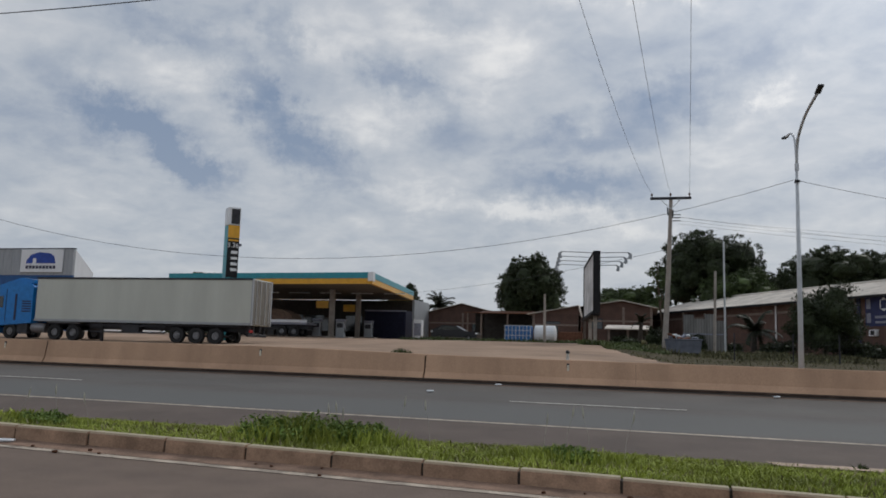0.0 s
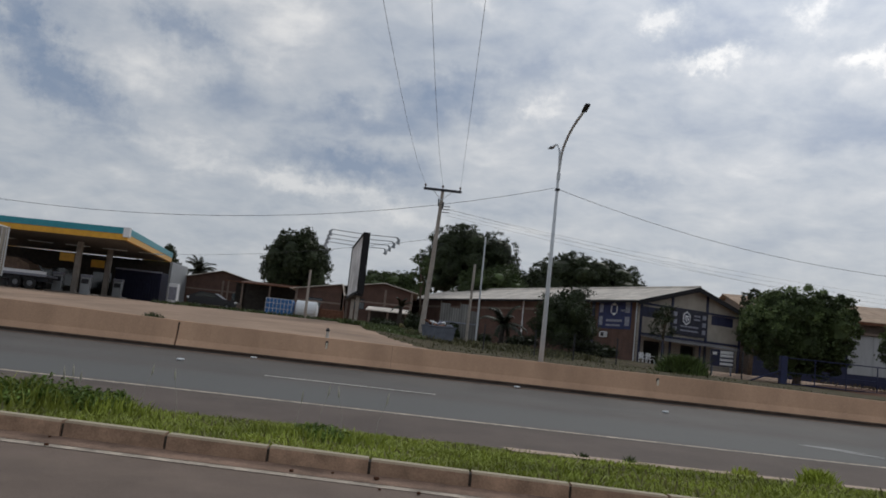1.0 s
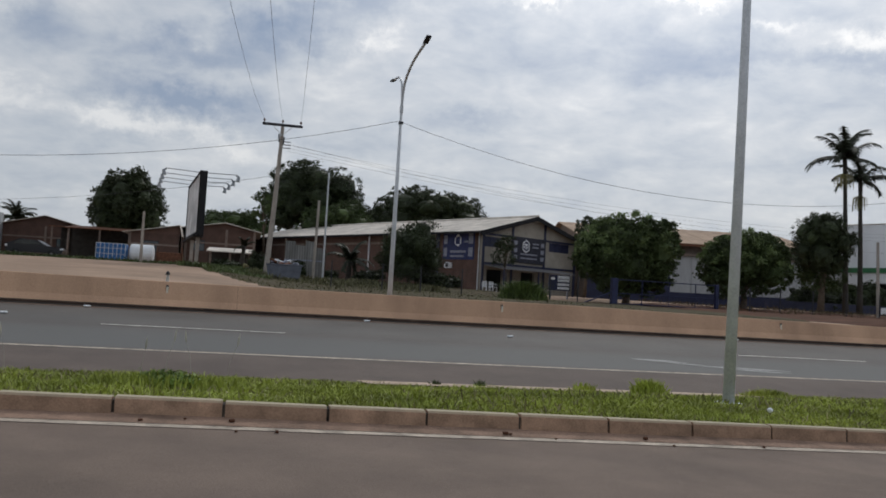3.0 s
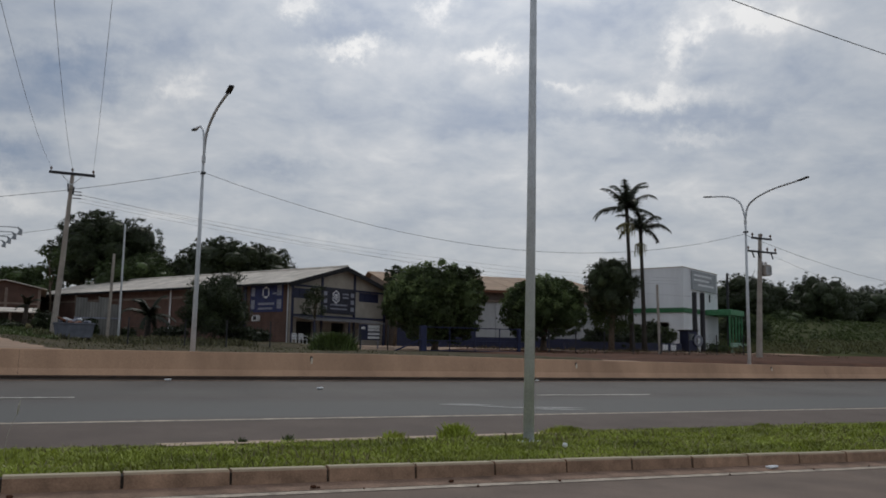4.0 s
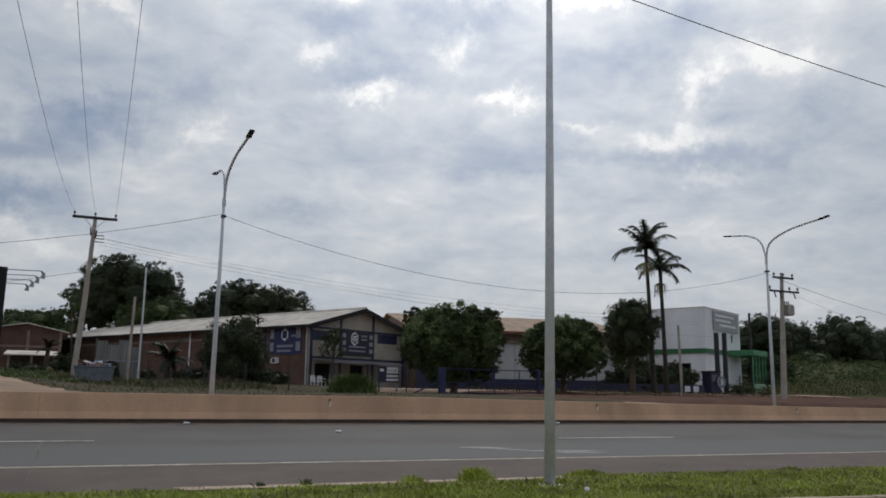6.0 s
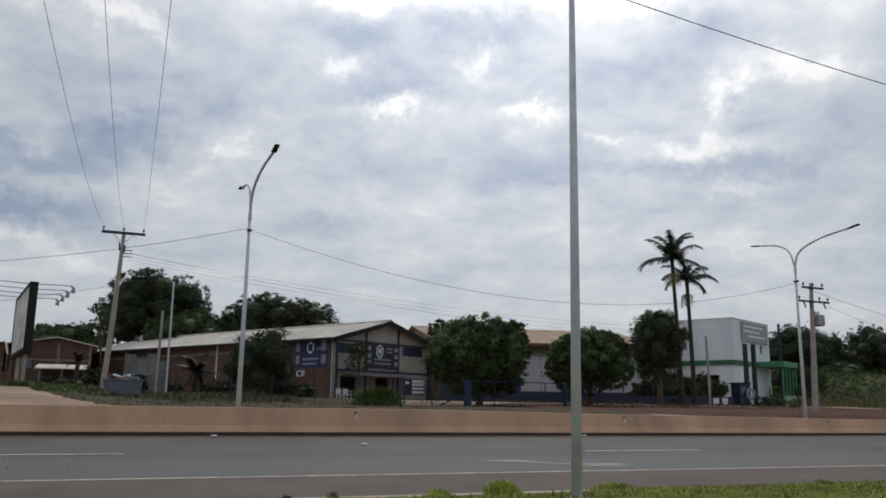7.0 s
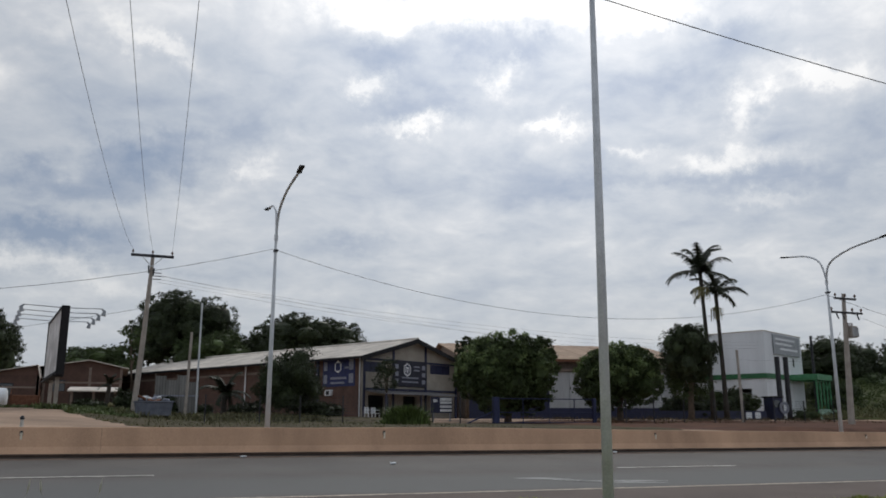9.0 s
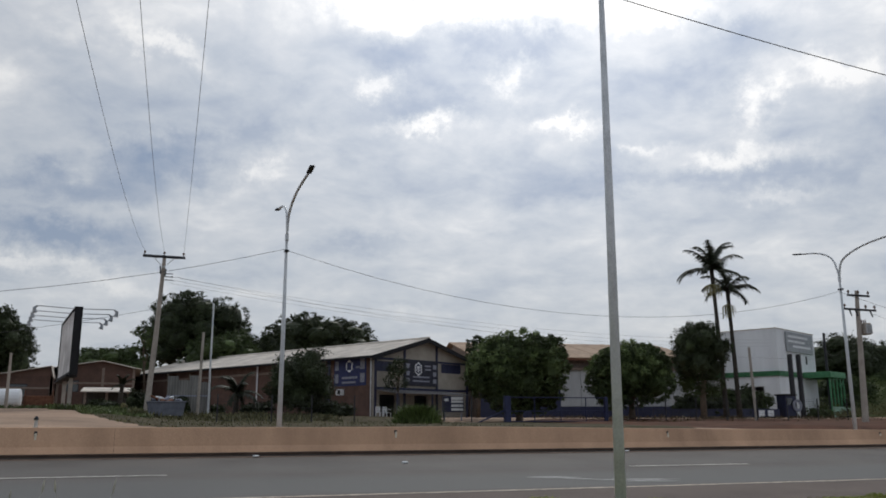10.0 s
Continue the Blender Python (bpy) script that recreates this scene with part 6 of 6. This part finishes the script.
for k in range(9):
    part("junk", Shape().box(-0.22, -0.1, -0.05, 0.22, 0.1, 0.07, 0.03, pose(rj.uniform(-0.65, 0.65), rj.uniform(0.2, 1.0), 0.9 + rj.uniform(0, 0.2), rj.uniform(-30, 30), rj.uniform(-30, 30), rj.uniform(0, 180))), (M_print, M_rust, M_print_dim)[k % 3], sk, "pale and rusty scrap in the skip")
M_screen = material("weathered_sheet", (0.19, 0.185, 0.175), 0.75, var=0.4, scale=2.0, streak=True)
scr = thing("sheet_screen", pose(2.15, 53, far_z(3.2, 53) - 0.05, -4, 0, 0), "weathered grey metal sheets standing against the wall", "screen")
for k in range(4):
    x0, top_ = 0.64 * k, (2.55, 2.3, 2.6, 2.2)[k]
    ridge = [(x0 + 0.64 * i / 8, 0.03 * (i % 2)) for i in range(9)]
    vs = [(x, y, z) for x, y in ridge for z in (0.0, top_)] + [(x, y + 0.02, z) for x, y in ridge for z in (0.0, top_)]
    fs = [(2 * i, 2 * i + 2, 2 * i + 3, 2 * i + 1) for i in range(8)] + [(18 + 2 * i + 1, 18 + 2 * i + 3, 18 + 2 * i + 2, 18 + 2 * i) for i in range(8)]
    fs += [(2 * i + 1, 2 * i + 3, 2 * i + 21, 2 * i + 19) for i in range(8)] + [(0, 1, 19, 18), (17, 16, 34, 35)]
    part("metal_sheet", Shape().add(vs, fs), M_screen, scr)
for x in (0.0, 1.28, 2.56):
    part("post", Shape().box(x - 0.05, 0.06, 0, x + 0.05, 0.16, 2.7), M_bark, scr)
part("rail", Shape().box(-0.05, -0.05, 1.3, 2.6, -0.01, 1.38), M_print_dim, scr, "pale cross rail")
rr = random.Random(12)
for k in range(40):
    x, y, r = rr.uniform(4.5, 11), rr.uniform(52, 56), rr.uniform(0.12, 0.4)
    solid("rubble", Shape().box(-r, -r * 0.7, 0, r, r * 0.7, r * 0.8, r * 0.15), M_brick, pose(x, y, far_z(x, y) - 0.03, rr.uniform(-15, 15), rr.uniform(-15, 15), rr.uniform(0, 180)), "broken brick rubble heaped in the weeds", "rubble", "rubble pieces")

# ---- ground cover beyond the barrier ----
M_dryweed = leafy("weed_brown", (0.10, 0.075, 0.04), 0.4)


def verge_patch(name, y0, y1, left, right, mat, label, lift):
    """A patch of ground cover between two uneven edges, laid a little over the dirt."""
    ys, k = span(y0, y1, int((y1 - y0) / 0.8)), 24
    vs, fs = [], []
    for r, y in enumerate(ys):
        a, b = left(y) + 0.5 * noise.noise((0.7 * y, 3.0, 0)), right(y) + 0.5 * noise.noise((0.6 * y, 8.0, 0))
        for i in range(k + 1):
            x = a + (b - a) * i / k
            edge = i in (0, k) or r in (0, len(ys) - 1)
            vs.append((x, y, far_z(x, y) + (-0.1 if edge else lift + 0.04 * noise.noise((x * 0.7, y * 0.7, 2.0)))))
    fs = [(r * (k + 1) + i, r * (k + 1) + i + 1, (r + 1) * (k + 1) + i + 1, (r + 1) * (k + 1) + i) for r in range(len(ys) - 1) for i in range(k)]
    return tagged(new(name, raw_mesh(name, vs, fs, mat)), label, "verge", kind="structure")


verge_patch("verge", 25.6, 58, lambda y: -2.6 + 0.055 * max(0.0, 48 - y) ** 1.35, lambda y: 21 - 5 * smooth01((y - 38) / 6), M_verge, "weedy verge between the barrier and the workshop", 0.07)
sheet("red_bank", far_z, span(21, 141, 40), [24.82] + span(25.5, 47, 12), M_redsoil, "bare red soil bank", "soil", 0.14, wobble=0.1)
M_field = material("field_grass", (0.06, 0.068, 0.024), 0.95, var=0.4, scale=0.4, fine=8, spec=0.05)
def field_z(x, y):
    return far_z(x, y) + 0.09 * max(0.0, min(y, 120) - 44) * smooth01((x - 56) / 14)


sheet("field", field_z, span(60, 300, 24), span(46, 160, 16), M_field, "overgrown green field", "field", 0.25, wobble=0.2)


def verge_edge(x, y):
    return x > -2.6 + 0.055 * (48 - y) ** 1.35 if y < 48 else x > -4


M_verge_weed = leafy("weed", (0.12, 0.115, 0.055), 0.4)
grass("weeds", 6500, (-4, 14.5), (25.8, 54), lambda x, y: far_z(x, y) + 0.06, 0.03, 0.13, M_verge_weed, "rough weeds on the verge", 41, 0.05, width=0.02, edge=verge_edge)
grass("weeds", 5000, (0, 11), (43, 54), lambda x, y: far_z(x, y) + 0.06, 0.12, 0.4, M_verge_weed, "taller weeds along the brick wall", 47, 0.1, width=0.03, edge=verge_edge)
grass("weeds", 9000, (-5.5, 1), (42, 52), far_z, 0.1, 0.36, leafy("weed_green", (0.10, 0.13, 0.045), 0.35), "bright weeds below the billboard", 42, -0.1, width=0.04, edge=lambda x, y: verge_edge(x, y))
grass("weeds", 5000, (-20, 0), (64, 75), far_z, 0.1, 0.4, M_leaf, "weeds along the yard edge", 43, 0.0, width=0.05)
grass("weeds", 4500, (26, 52), (38, 52), far_z, 0.06, 0.3, M_dryweed, "brown weeds behind the fence", 44, 0.0, width=0.04)
grass("field_grass", 16000, (56, 150), (46, 58), lambda x, y: field_z(x, y) + 0.2, 0.1, 0.45, leafy("field_blade", (0.10, 0.10, 0.04), 0.3), "low yellowish field grass", 45, -0.3, width=0.04)
rf = random.Random(61)
scrub = []
for k in range(240):
    x, y = rf.uniform(58, 150), rf.uniform(57, 92)
    r = rf.uniform(0.9, 2.4)
    scrub.append((x, y, field_z(x, y) + 0.2, r * rf.uniform(1.0, 1.9), r, r * rf.uniform(0.3, 0.6)))
tagged(new("field_scrub", leaf_cloud("field_scrub", scrub, 90000, 0.12, leafy("scrub_leaf", (0.078, 0.105, 0.03), 0.3), 62, 10, 0.12, 0.85)), "hummocky green scrub over the field", "scrub", kind="stuff")
tuft(-7.6, 24.95, 0.3, 0.2, 160, 46, "small weed on the barrier edge", M_leaf, height=lambda x, y: barrier_top(-7.6) - 0.02)

# ---- trees ----
gtree("tree", 7.2, 100, 15.4, 4.4, 6.6, M_leaf_dark, "large dark broad-crowned tree behind the workshop", 51, 56000, 0.17, 22, 0, 0.3, 0.5)
gtree("tree", 9.5, 92, 10.3, 3.5, 4.4, M_leaf, "dark green round tree behind the workshop", 52, 26000, 0.16, 14, 0, 0.25, 0.35)
gtree("tree", 20.8, 96, 13.1, 3.6, 7.6, M_leaf_dark, "large dark tree behind the workshop roof", 53, 50000, 0.17, 20, 0, 0.28, 0.5)
gtree("tree", 13.0, 104, 10.8, 4.0, 5.0, M_leaf_dark, "dark tree between larger crowns", 54, 20000, 0.18, 12, 0, 0.3, 0.4)
gtree("tree", -2.0, 96, 8.3, 3.0, 5.2, M_leaf, "green tree behind the brick house", 55, 26000, 0.16, 14, 0, 0.25, 0.35)
gtree("tree", 1.2, 88, 9.8, 6.0, 1.4, M_leaf, "thin leafy branches beside a large tree", 56, 700, 0.3, 5, 0, 0.4, 0.12, core=0.0)
gtree("tree", -12.3, 86, 10.9, 2.4, 3.9, M_leaf_dark, "dark dense tree behind the open shed", 57, 30000, 0.17, 16, 0, 0.28, 0.4)
gtree("tree", -36.5, 118, 10.5, 3.0, 3.4, M_leaf_dark, "dark tree behind the station", 58, 4000, 0.36, 8, 0, 0.4, 0.3)
gtree("tree", -71.5, 120, 12.8, 6.0, 4.5, M_leaf, "green treetop behind the canopy", 59, 5000, 0.36, 8, 0, 0.45, 0.35)
mango_a = gtree("tree", 21.6, 44, 5.5, -0.1, 3.1, M_leaf, "dense rounded mango tree by the gate", 60, 74000, 0.115, 20, 0, 0.15, 0.22)
gtree("conifer", 21.8, 50.5, 6.2, 2.0, 0.8, M_leaf_dark, "thin dark conifer behind the mango tree", 61, 3600, 0.12, 7, 0, 0.16, 0.12, core=0.0)
mango_b = gtree("tree", 30.1, 45, 5.0, 0.2, 2.75, M_leaf, "dense rounded mango tree before the warehouse", 62, 58000, 0.115, 18, 0, 0.15, 0.2)
gtree("tree", 38.9, 49, 7.2, 2.4, 2.15, M_leaf_dark, "taller dark tree with an open lower crown", 63, 26000, 0.09, 15, 0, 0.2, 0.2)
gtree("tree", 39.6, 50, 4.4, 1.2, 1.7, M_leaf, "straggly flowering shrub below a taller tree", 64, 5200, 0.12, 8, 0, 0.3, 0.1, core=0.0)
gtree("shrub", 9.7, 50, 4.7, 0.3, 2.2, M_leaf_dark, "tall dark shrub against the brick wall", 65, 16000, 0.09, 11, 0, 0.25, 0.12)
gtree("shrub", 11.0, 53, 3.0, 0.4, 1.6, M_leaf_dark, "dark shrub against the brick wall", 66, 4500, 0.13, 7, 0, 0.25, 0.1)
for k, (x, y, tp_, bo, r, mt) in enumerate([(80.5, 75, 11.3, 2.0, 4.8, M_leaf_dark), (75, 84, 8.0, 0.8, 4.2, M_leaf_dark), (88.5, 80, 9.5, 1.5, 5.0, M_leaf_dark), (96, 84, 8.2, 1.0, 5.5, M_leaf_dark), (69.5, 64, 4.6, 0.2, 2.6, M_leaf), (103, 92, 9.0, 1.0, 5.5, M_leaf_dark), (93, 73, 8.8, 1.0, 4.2, M_leaf_dark), (101, 78, 8.6, 0.8, 5, M_leaf_dark), (112, 82, 9.5, 0.8, 6, M_leaf_dark), (118, 80, 10, 0.8, 6, M_leaf_dark), (128, 84, 11, 0.8, 7, M_leaf_dark), (84, 72, 5.0, 0.5, 3.5, M_leaf), (73, 70, 4.2, 0.3, 2.6, M_leaf_dark)]):
    if x > 70.5:
        x, y, tp_, bo, r = x * 1.3, y * 1.3, tp_ * (1.18 if x < 81 else 1.5), bo + 2.6, r * 1.25
    gtree("tree", x, y, tp_, bo, r, mt, "dark tree at the edge of the field", 70 + k, 22000, 0.14, 13, 0, 0.3, 0.3)
for k in range(7):
    gtree("shrub", 92 + 6.5 * k, 66 + 2.2 * k, 2.6 + 0.4 * (k % 3), 0.2, 2.6, M_leaf_bright if k % 2 else M_leaf, "green bush in the overgrown field", 90 + k, 2500, 0.2, 7, 0, 0.3, 0.1)
for k, (x, y, tp_, r) in enumerate(((66.5, 63.0, 4.6, 1.9), (68.8, 64.5, 4.0, 2.0), (71.5, 66.0, 4.4, 2.2), (65.0, 60.5, 2.6, 1.5))):
    gtree("shrub", x, y, tp_, 0.0, r, M_leaf_dark, "dark overgrown shrub beside the office", 200 + k, 9000, 0.13, 9, 0, 0.2, 0.1)
gtree("tree", 130.9, 105, 16.2, 1.5, 5.0, M_leaf_dark, "dark tall tree beyond the transformer pole", 170, 17000, 0.2, 13, 0, 0.3, 0.3)
gtree("tree", 144.2, 110, 15.8, 1.5, 5.0, M_leaf_dark, "dark tall tree beyond the transformer pole", 171, 17000, 0.2, 13, 0, 0.3, 0.3)
gtree("tree", 155.0, 112, 15.0, 1.5, 5.5, M_leaf_dark, "dark tall tree beyond the transformer pole", 172, 17000, 0.2, 13, 0, 0.3, 0.3)
M_young_lit = leafy("young_leaf_lit", (0.15, 0.20, 0.075), 0.3)
# pale young leaves on the upper sides of the two mango trees, painting in their lit tops
for mango, base_z, top_z, rx, seed in ((mango_a, -0.1, 5.5, 3.1, 63), (mango_b, 0.2, 5.0, 2.75, 65)):
    off = EYE - mango.matrix_world.translation.z
    rm = random.Random(seed)
    tips = []
    for k in range(90):
        a, e = rm.uniform(0, 2 * math.pi), rm.uniform(0.05, 1.0)
        c, q = math.sqrt(1 - e * e), rm.uniform(0.9, 1.0)
        tips.append((rx * q * c * math.cos(a), rx * q * c * math.sin(a), (base_z + top_z) / 2 + off + (top_z - base_z) / 2 * q * e, 0.22, 0.22, 0.16))
    part("young_leaves", leaf_cloud("young_leaves", tips, 5200, 0.085, M_young_lit, seed, 10, 0.1, 0.5), M_young_lit, mango, "pale young leaf tips painted as lit crown tops")
# far woods
wood = []
rw = random.Random(31)
for k in range(70):
    x = -260 + 9.5 * k + rw.uniform(-3, 3)
    y = 190 + rw.uniform(0, 40)
    wood.append((x, y, far_z(x, y) + rw.uniform(1, 3.5), rw.uniform(6, 10), 5, rw.uniform(4, 6.5)))
tagged(new("far_woods", leaf_cloud("far_woods", wood, 26000, 0.9, M_leaf_dark, 77, 16, 1.2, 0.4)), "dark line of distant trees", "trees", kind="stuff")

# hedge before the office
for k, (x, y, r, t_) in enumerate(((42.5, 52.8, 1.6, 2.3), (44.2, 53.2, 1.4, 2.6), (45.8, 52.8, 1.5, 2.8), (47.4, 53, 1.3, 2.5), (40.5, 52.8, 1.3, 2.1), (51.8, 51.0, 1.1, 0.9), (53.0, 52.0, 0.9, 0.35))):
    gtree("shrub", x, y, t_, -0.1, r, M_leaf if k % 2 else M_leaf_dark, "unclipped dark hedge shrub before the office", 180 + k, 6000, 0.1, 7, 0, 0.16, 0.06)
for k, (x, y, r, t_) in enumerate(((5.0, 54.5, 1.0, 1.2), (7.8, 54, 1.3, 1.3), (12.2, 54.5, 1.1, 1.6), (14.0, 56.5, 1.2, 1.4), (2.9, 53, 0.7, 1.5), (-1.5, 57, 1.1, 1.7), (0.6, 55, 0.9, 2.2))):
    gtree("shrub", x, y, t_, 0.2, r, M_leaf_dark, "dark scrubby shrub along the brick wall", 140 + k, 2200, 0.11, 7, 0, 0.18, 0.06)

gtree("tree", 18.7, 58.6, 4.9, 2.0, 1.1, M_leaf_dark, "thin sparse young tree before the workshop front", 175, 1500, 0.12, 6, 0, 0.3, 0.07, core=0.0)

# rounded bush by the barrier
tuft(12.45, 36.0, 0.8, 0.95, 3600, 81, "round clump of long green grass", leafy("clump", (0.10, 0.14, 0.04), 0.5), 0.45, 0.03, "grass_clump", far_z)

# palms
M_frond = leafy("palm_frond", (0.022, 0.028, 0.014), 0.35)


M_palmbark = material("palm_bark", (0.055, 0.048, 0.04), 0.95, var=0.35, scale=5, fine=30, bump=0.4)


def palm(x, y, top, lean, nfr, length, seed, label):
    z = far_z(x, y)
    h = top + EYE - z
    p = thing("palm", pose(x, y, z), label, "palm tree")
    rng = random.Random(seed)
    pts = [(lean * (k / 8) ** 1.3, 0, h * k / 8) for k in range(9)]
    part("trunk", Shape().tube(pts, [0.24, 0.2, 0.18, 0.17, 0.16, 0.15, 0.14, 0.14, 0.17], 10), M_palmbark, p, smooth=True)
    c = Vector(pts[-1])
    for k in range(nfr):
        a = 2 * math.pi * k / nfr + rng.uniform(-0.25, 0.25)
        up = rng.choice((0.0, 0.25, 0.6, 0.9, 1.15, 1.35)) + rng.uniform(-0.12, 0.12)
        ln = length * rng.uniform(0.85, 1.1)
        run = [c.copy()]
        ang = up
        for j in range(8):
            run.append(run[-1] + Vector((math.cos(a) * math.cos(ang), math.sin(a) * math.cos(ang), math.sin(ang))) * (ln / 8))
            ang -= (0.10 if j < 4 else 0.24) * (0.7 + 0.6 * rng.random())
        s = Shape().tube(run, [0.035, 0.03, 0.027, 0.024, 0.02, 0.017, 0.013, 0.01, 0.006], 4)
        ax = Vector((-math.sin(a), math.cos(a), 0))
        for j in range(1, 46):
            t = j / 45
            i = min(7, int(t * 8))
            q = run[i].lerp(run[i + 1], t * 8 - i)
            d = (run[i + 1] - run[i]).normalized()
            w = ln * 0.3 * (1 - 0.6 * t) * rng.uniform(0.8, 1.15)
            for sx in (-1, 1):
                tip = q + ax * sx * w * 0.75 + d * w * 0.55 + Vector((0, 0, -w * rng.uniform(0.25, 0.8)))
                s.add([q - d * 0.055, q + d * 0.055, tip], [(0, 1, 2)])
        part("frond", s, M_frond, p)
    hang = Shape()
    for k in range(60):
        a, r = rng.uniform(0, 6.28), rng.uniform(0.1, 0.6)
        hang.tube([c + Vector((0, 0, -1.2)), c + Vector((math.cos(a) * r, math.sin(a) * r, -1.45)), c + Vector((math.cos(a) * r * 1.1, math.sin(a) * r * 1.1, -2.0 - rng.random() * 0.4))], [0.012, 0.02, 0.01], 3)
    part("fruit_stalk", hang, M_drygrass, p, "pale drooping fruit stalks")
    return p


palm(41.75, 50, 11.5, -0.4, 14, 3.2, 5, "tall slender palm with dark feathery fronds")
palm(43.4, 50.5, 10.1, -0.25, 11, 2.7, 6, "slender palm with drooping dry fruit stalks")
palm(6.2, 52.5, 1.9, 0.1, 10, 1.9, 7, "young dark palm among the weeds")
palm(-0.6, 60, 2.6, 0.1, 8, 0.9, 8, "small dark palm by the lean-to")
palm(-33.5, 128, 7.6, 0.2, 30, 3.0, 9, "bushy palm top behind the station")

# ---- kerb stones ----
M_kerb_joint = material("kerb_joint", (0.07, 0.06, 0.05), 0.95)
# upward faces: pale dust, with the lit look of the top edge painted in
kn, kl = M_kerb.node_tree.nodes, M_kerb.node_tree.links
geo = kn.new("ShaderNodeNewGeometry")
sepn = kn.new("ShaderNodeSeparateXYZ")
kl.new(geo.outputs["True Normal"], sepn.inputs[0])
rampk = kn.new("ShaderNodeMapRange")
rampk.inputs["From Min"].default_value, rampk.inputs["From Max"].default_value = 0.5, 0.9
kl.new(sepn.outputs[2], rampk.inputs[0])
mix_lit_top = kn.new("ShaderNodeMix")
mix_lit_top.data_type = "RGBA"
kl.new(rampk.outputs[0], mix_lit_top.inputs[0])
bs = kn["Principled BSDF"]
kl.new(bs.inputs["Base Color"].links[0].from_socket, mix_lit_top.inputs[6])
mix_lit_top.inputs[7].default_value = (0.42, 0.36, 0.25, 1)
kl.new(mix_lit_top.outputs[2], bs.inputs["Base Color"])
kerb = thing("kerb", pose(0, 0, 0), "concrete kerb stones dusted with red soil", "kerb", kind="structure")
back = Shape()
rk_ = random.Random(3)
for k in range(-34, 42):
    x0 = -0.17 + 1.0 * k
    x1 = x0 + 1.0
    za, zb = near_z(x0, 8.23) - 0.06, near_z(x1, 8.23) - 0.06
    ta, tb = EYE - 1.155 - 0.0226 * along(x0), EYE - 1.155 - 0.0226 * along(x1)
    j = rk_.uniform(-0.006, 0.006)
    yo = rk_.uniform(-0.008, 0.008)
    vs = []
    for x, b, t in ((x0 + 0.014, za, ta + j), (x1 - 0.014, zb, tb + j)):
        vs += [(x, 8.20 + yo, b), (x, 8.215 + yo, t - 0.02), (x, 8.235 + yo, t), (x, 8.36 + yo, t), (x, 8.36 + yo, b)]
    fs = [(i, (i + 1) % 5, (i + 1) % 5 + 5, i + 5) for i in range(5)] + [(0, 1, 2, 3, 4), (9, 8, 7, 6, 5)]
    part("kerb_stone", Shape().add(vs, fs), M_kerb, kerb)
    back.add([(x0, 8.235, za), (x1, 8.235, zb), (x1, 8.235, tb - 0.03), (x0, 8.235, ta - 0.03), (x0, 8.42, za), (x1, 8.42, zb), (x1, 8.42, tb - 0.03), (x0, 8.42, ta - 0.03)], [(0, 1, 2, 3), (7, 6, 5, 4), (2, 6, 7, 3)])
part("joint_mortar", back, M_kerb_joint, kerb, "dark joint between the stones")
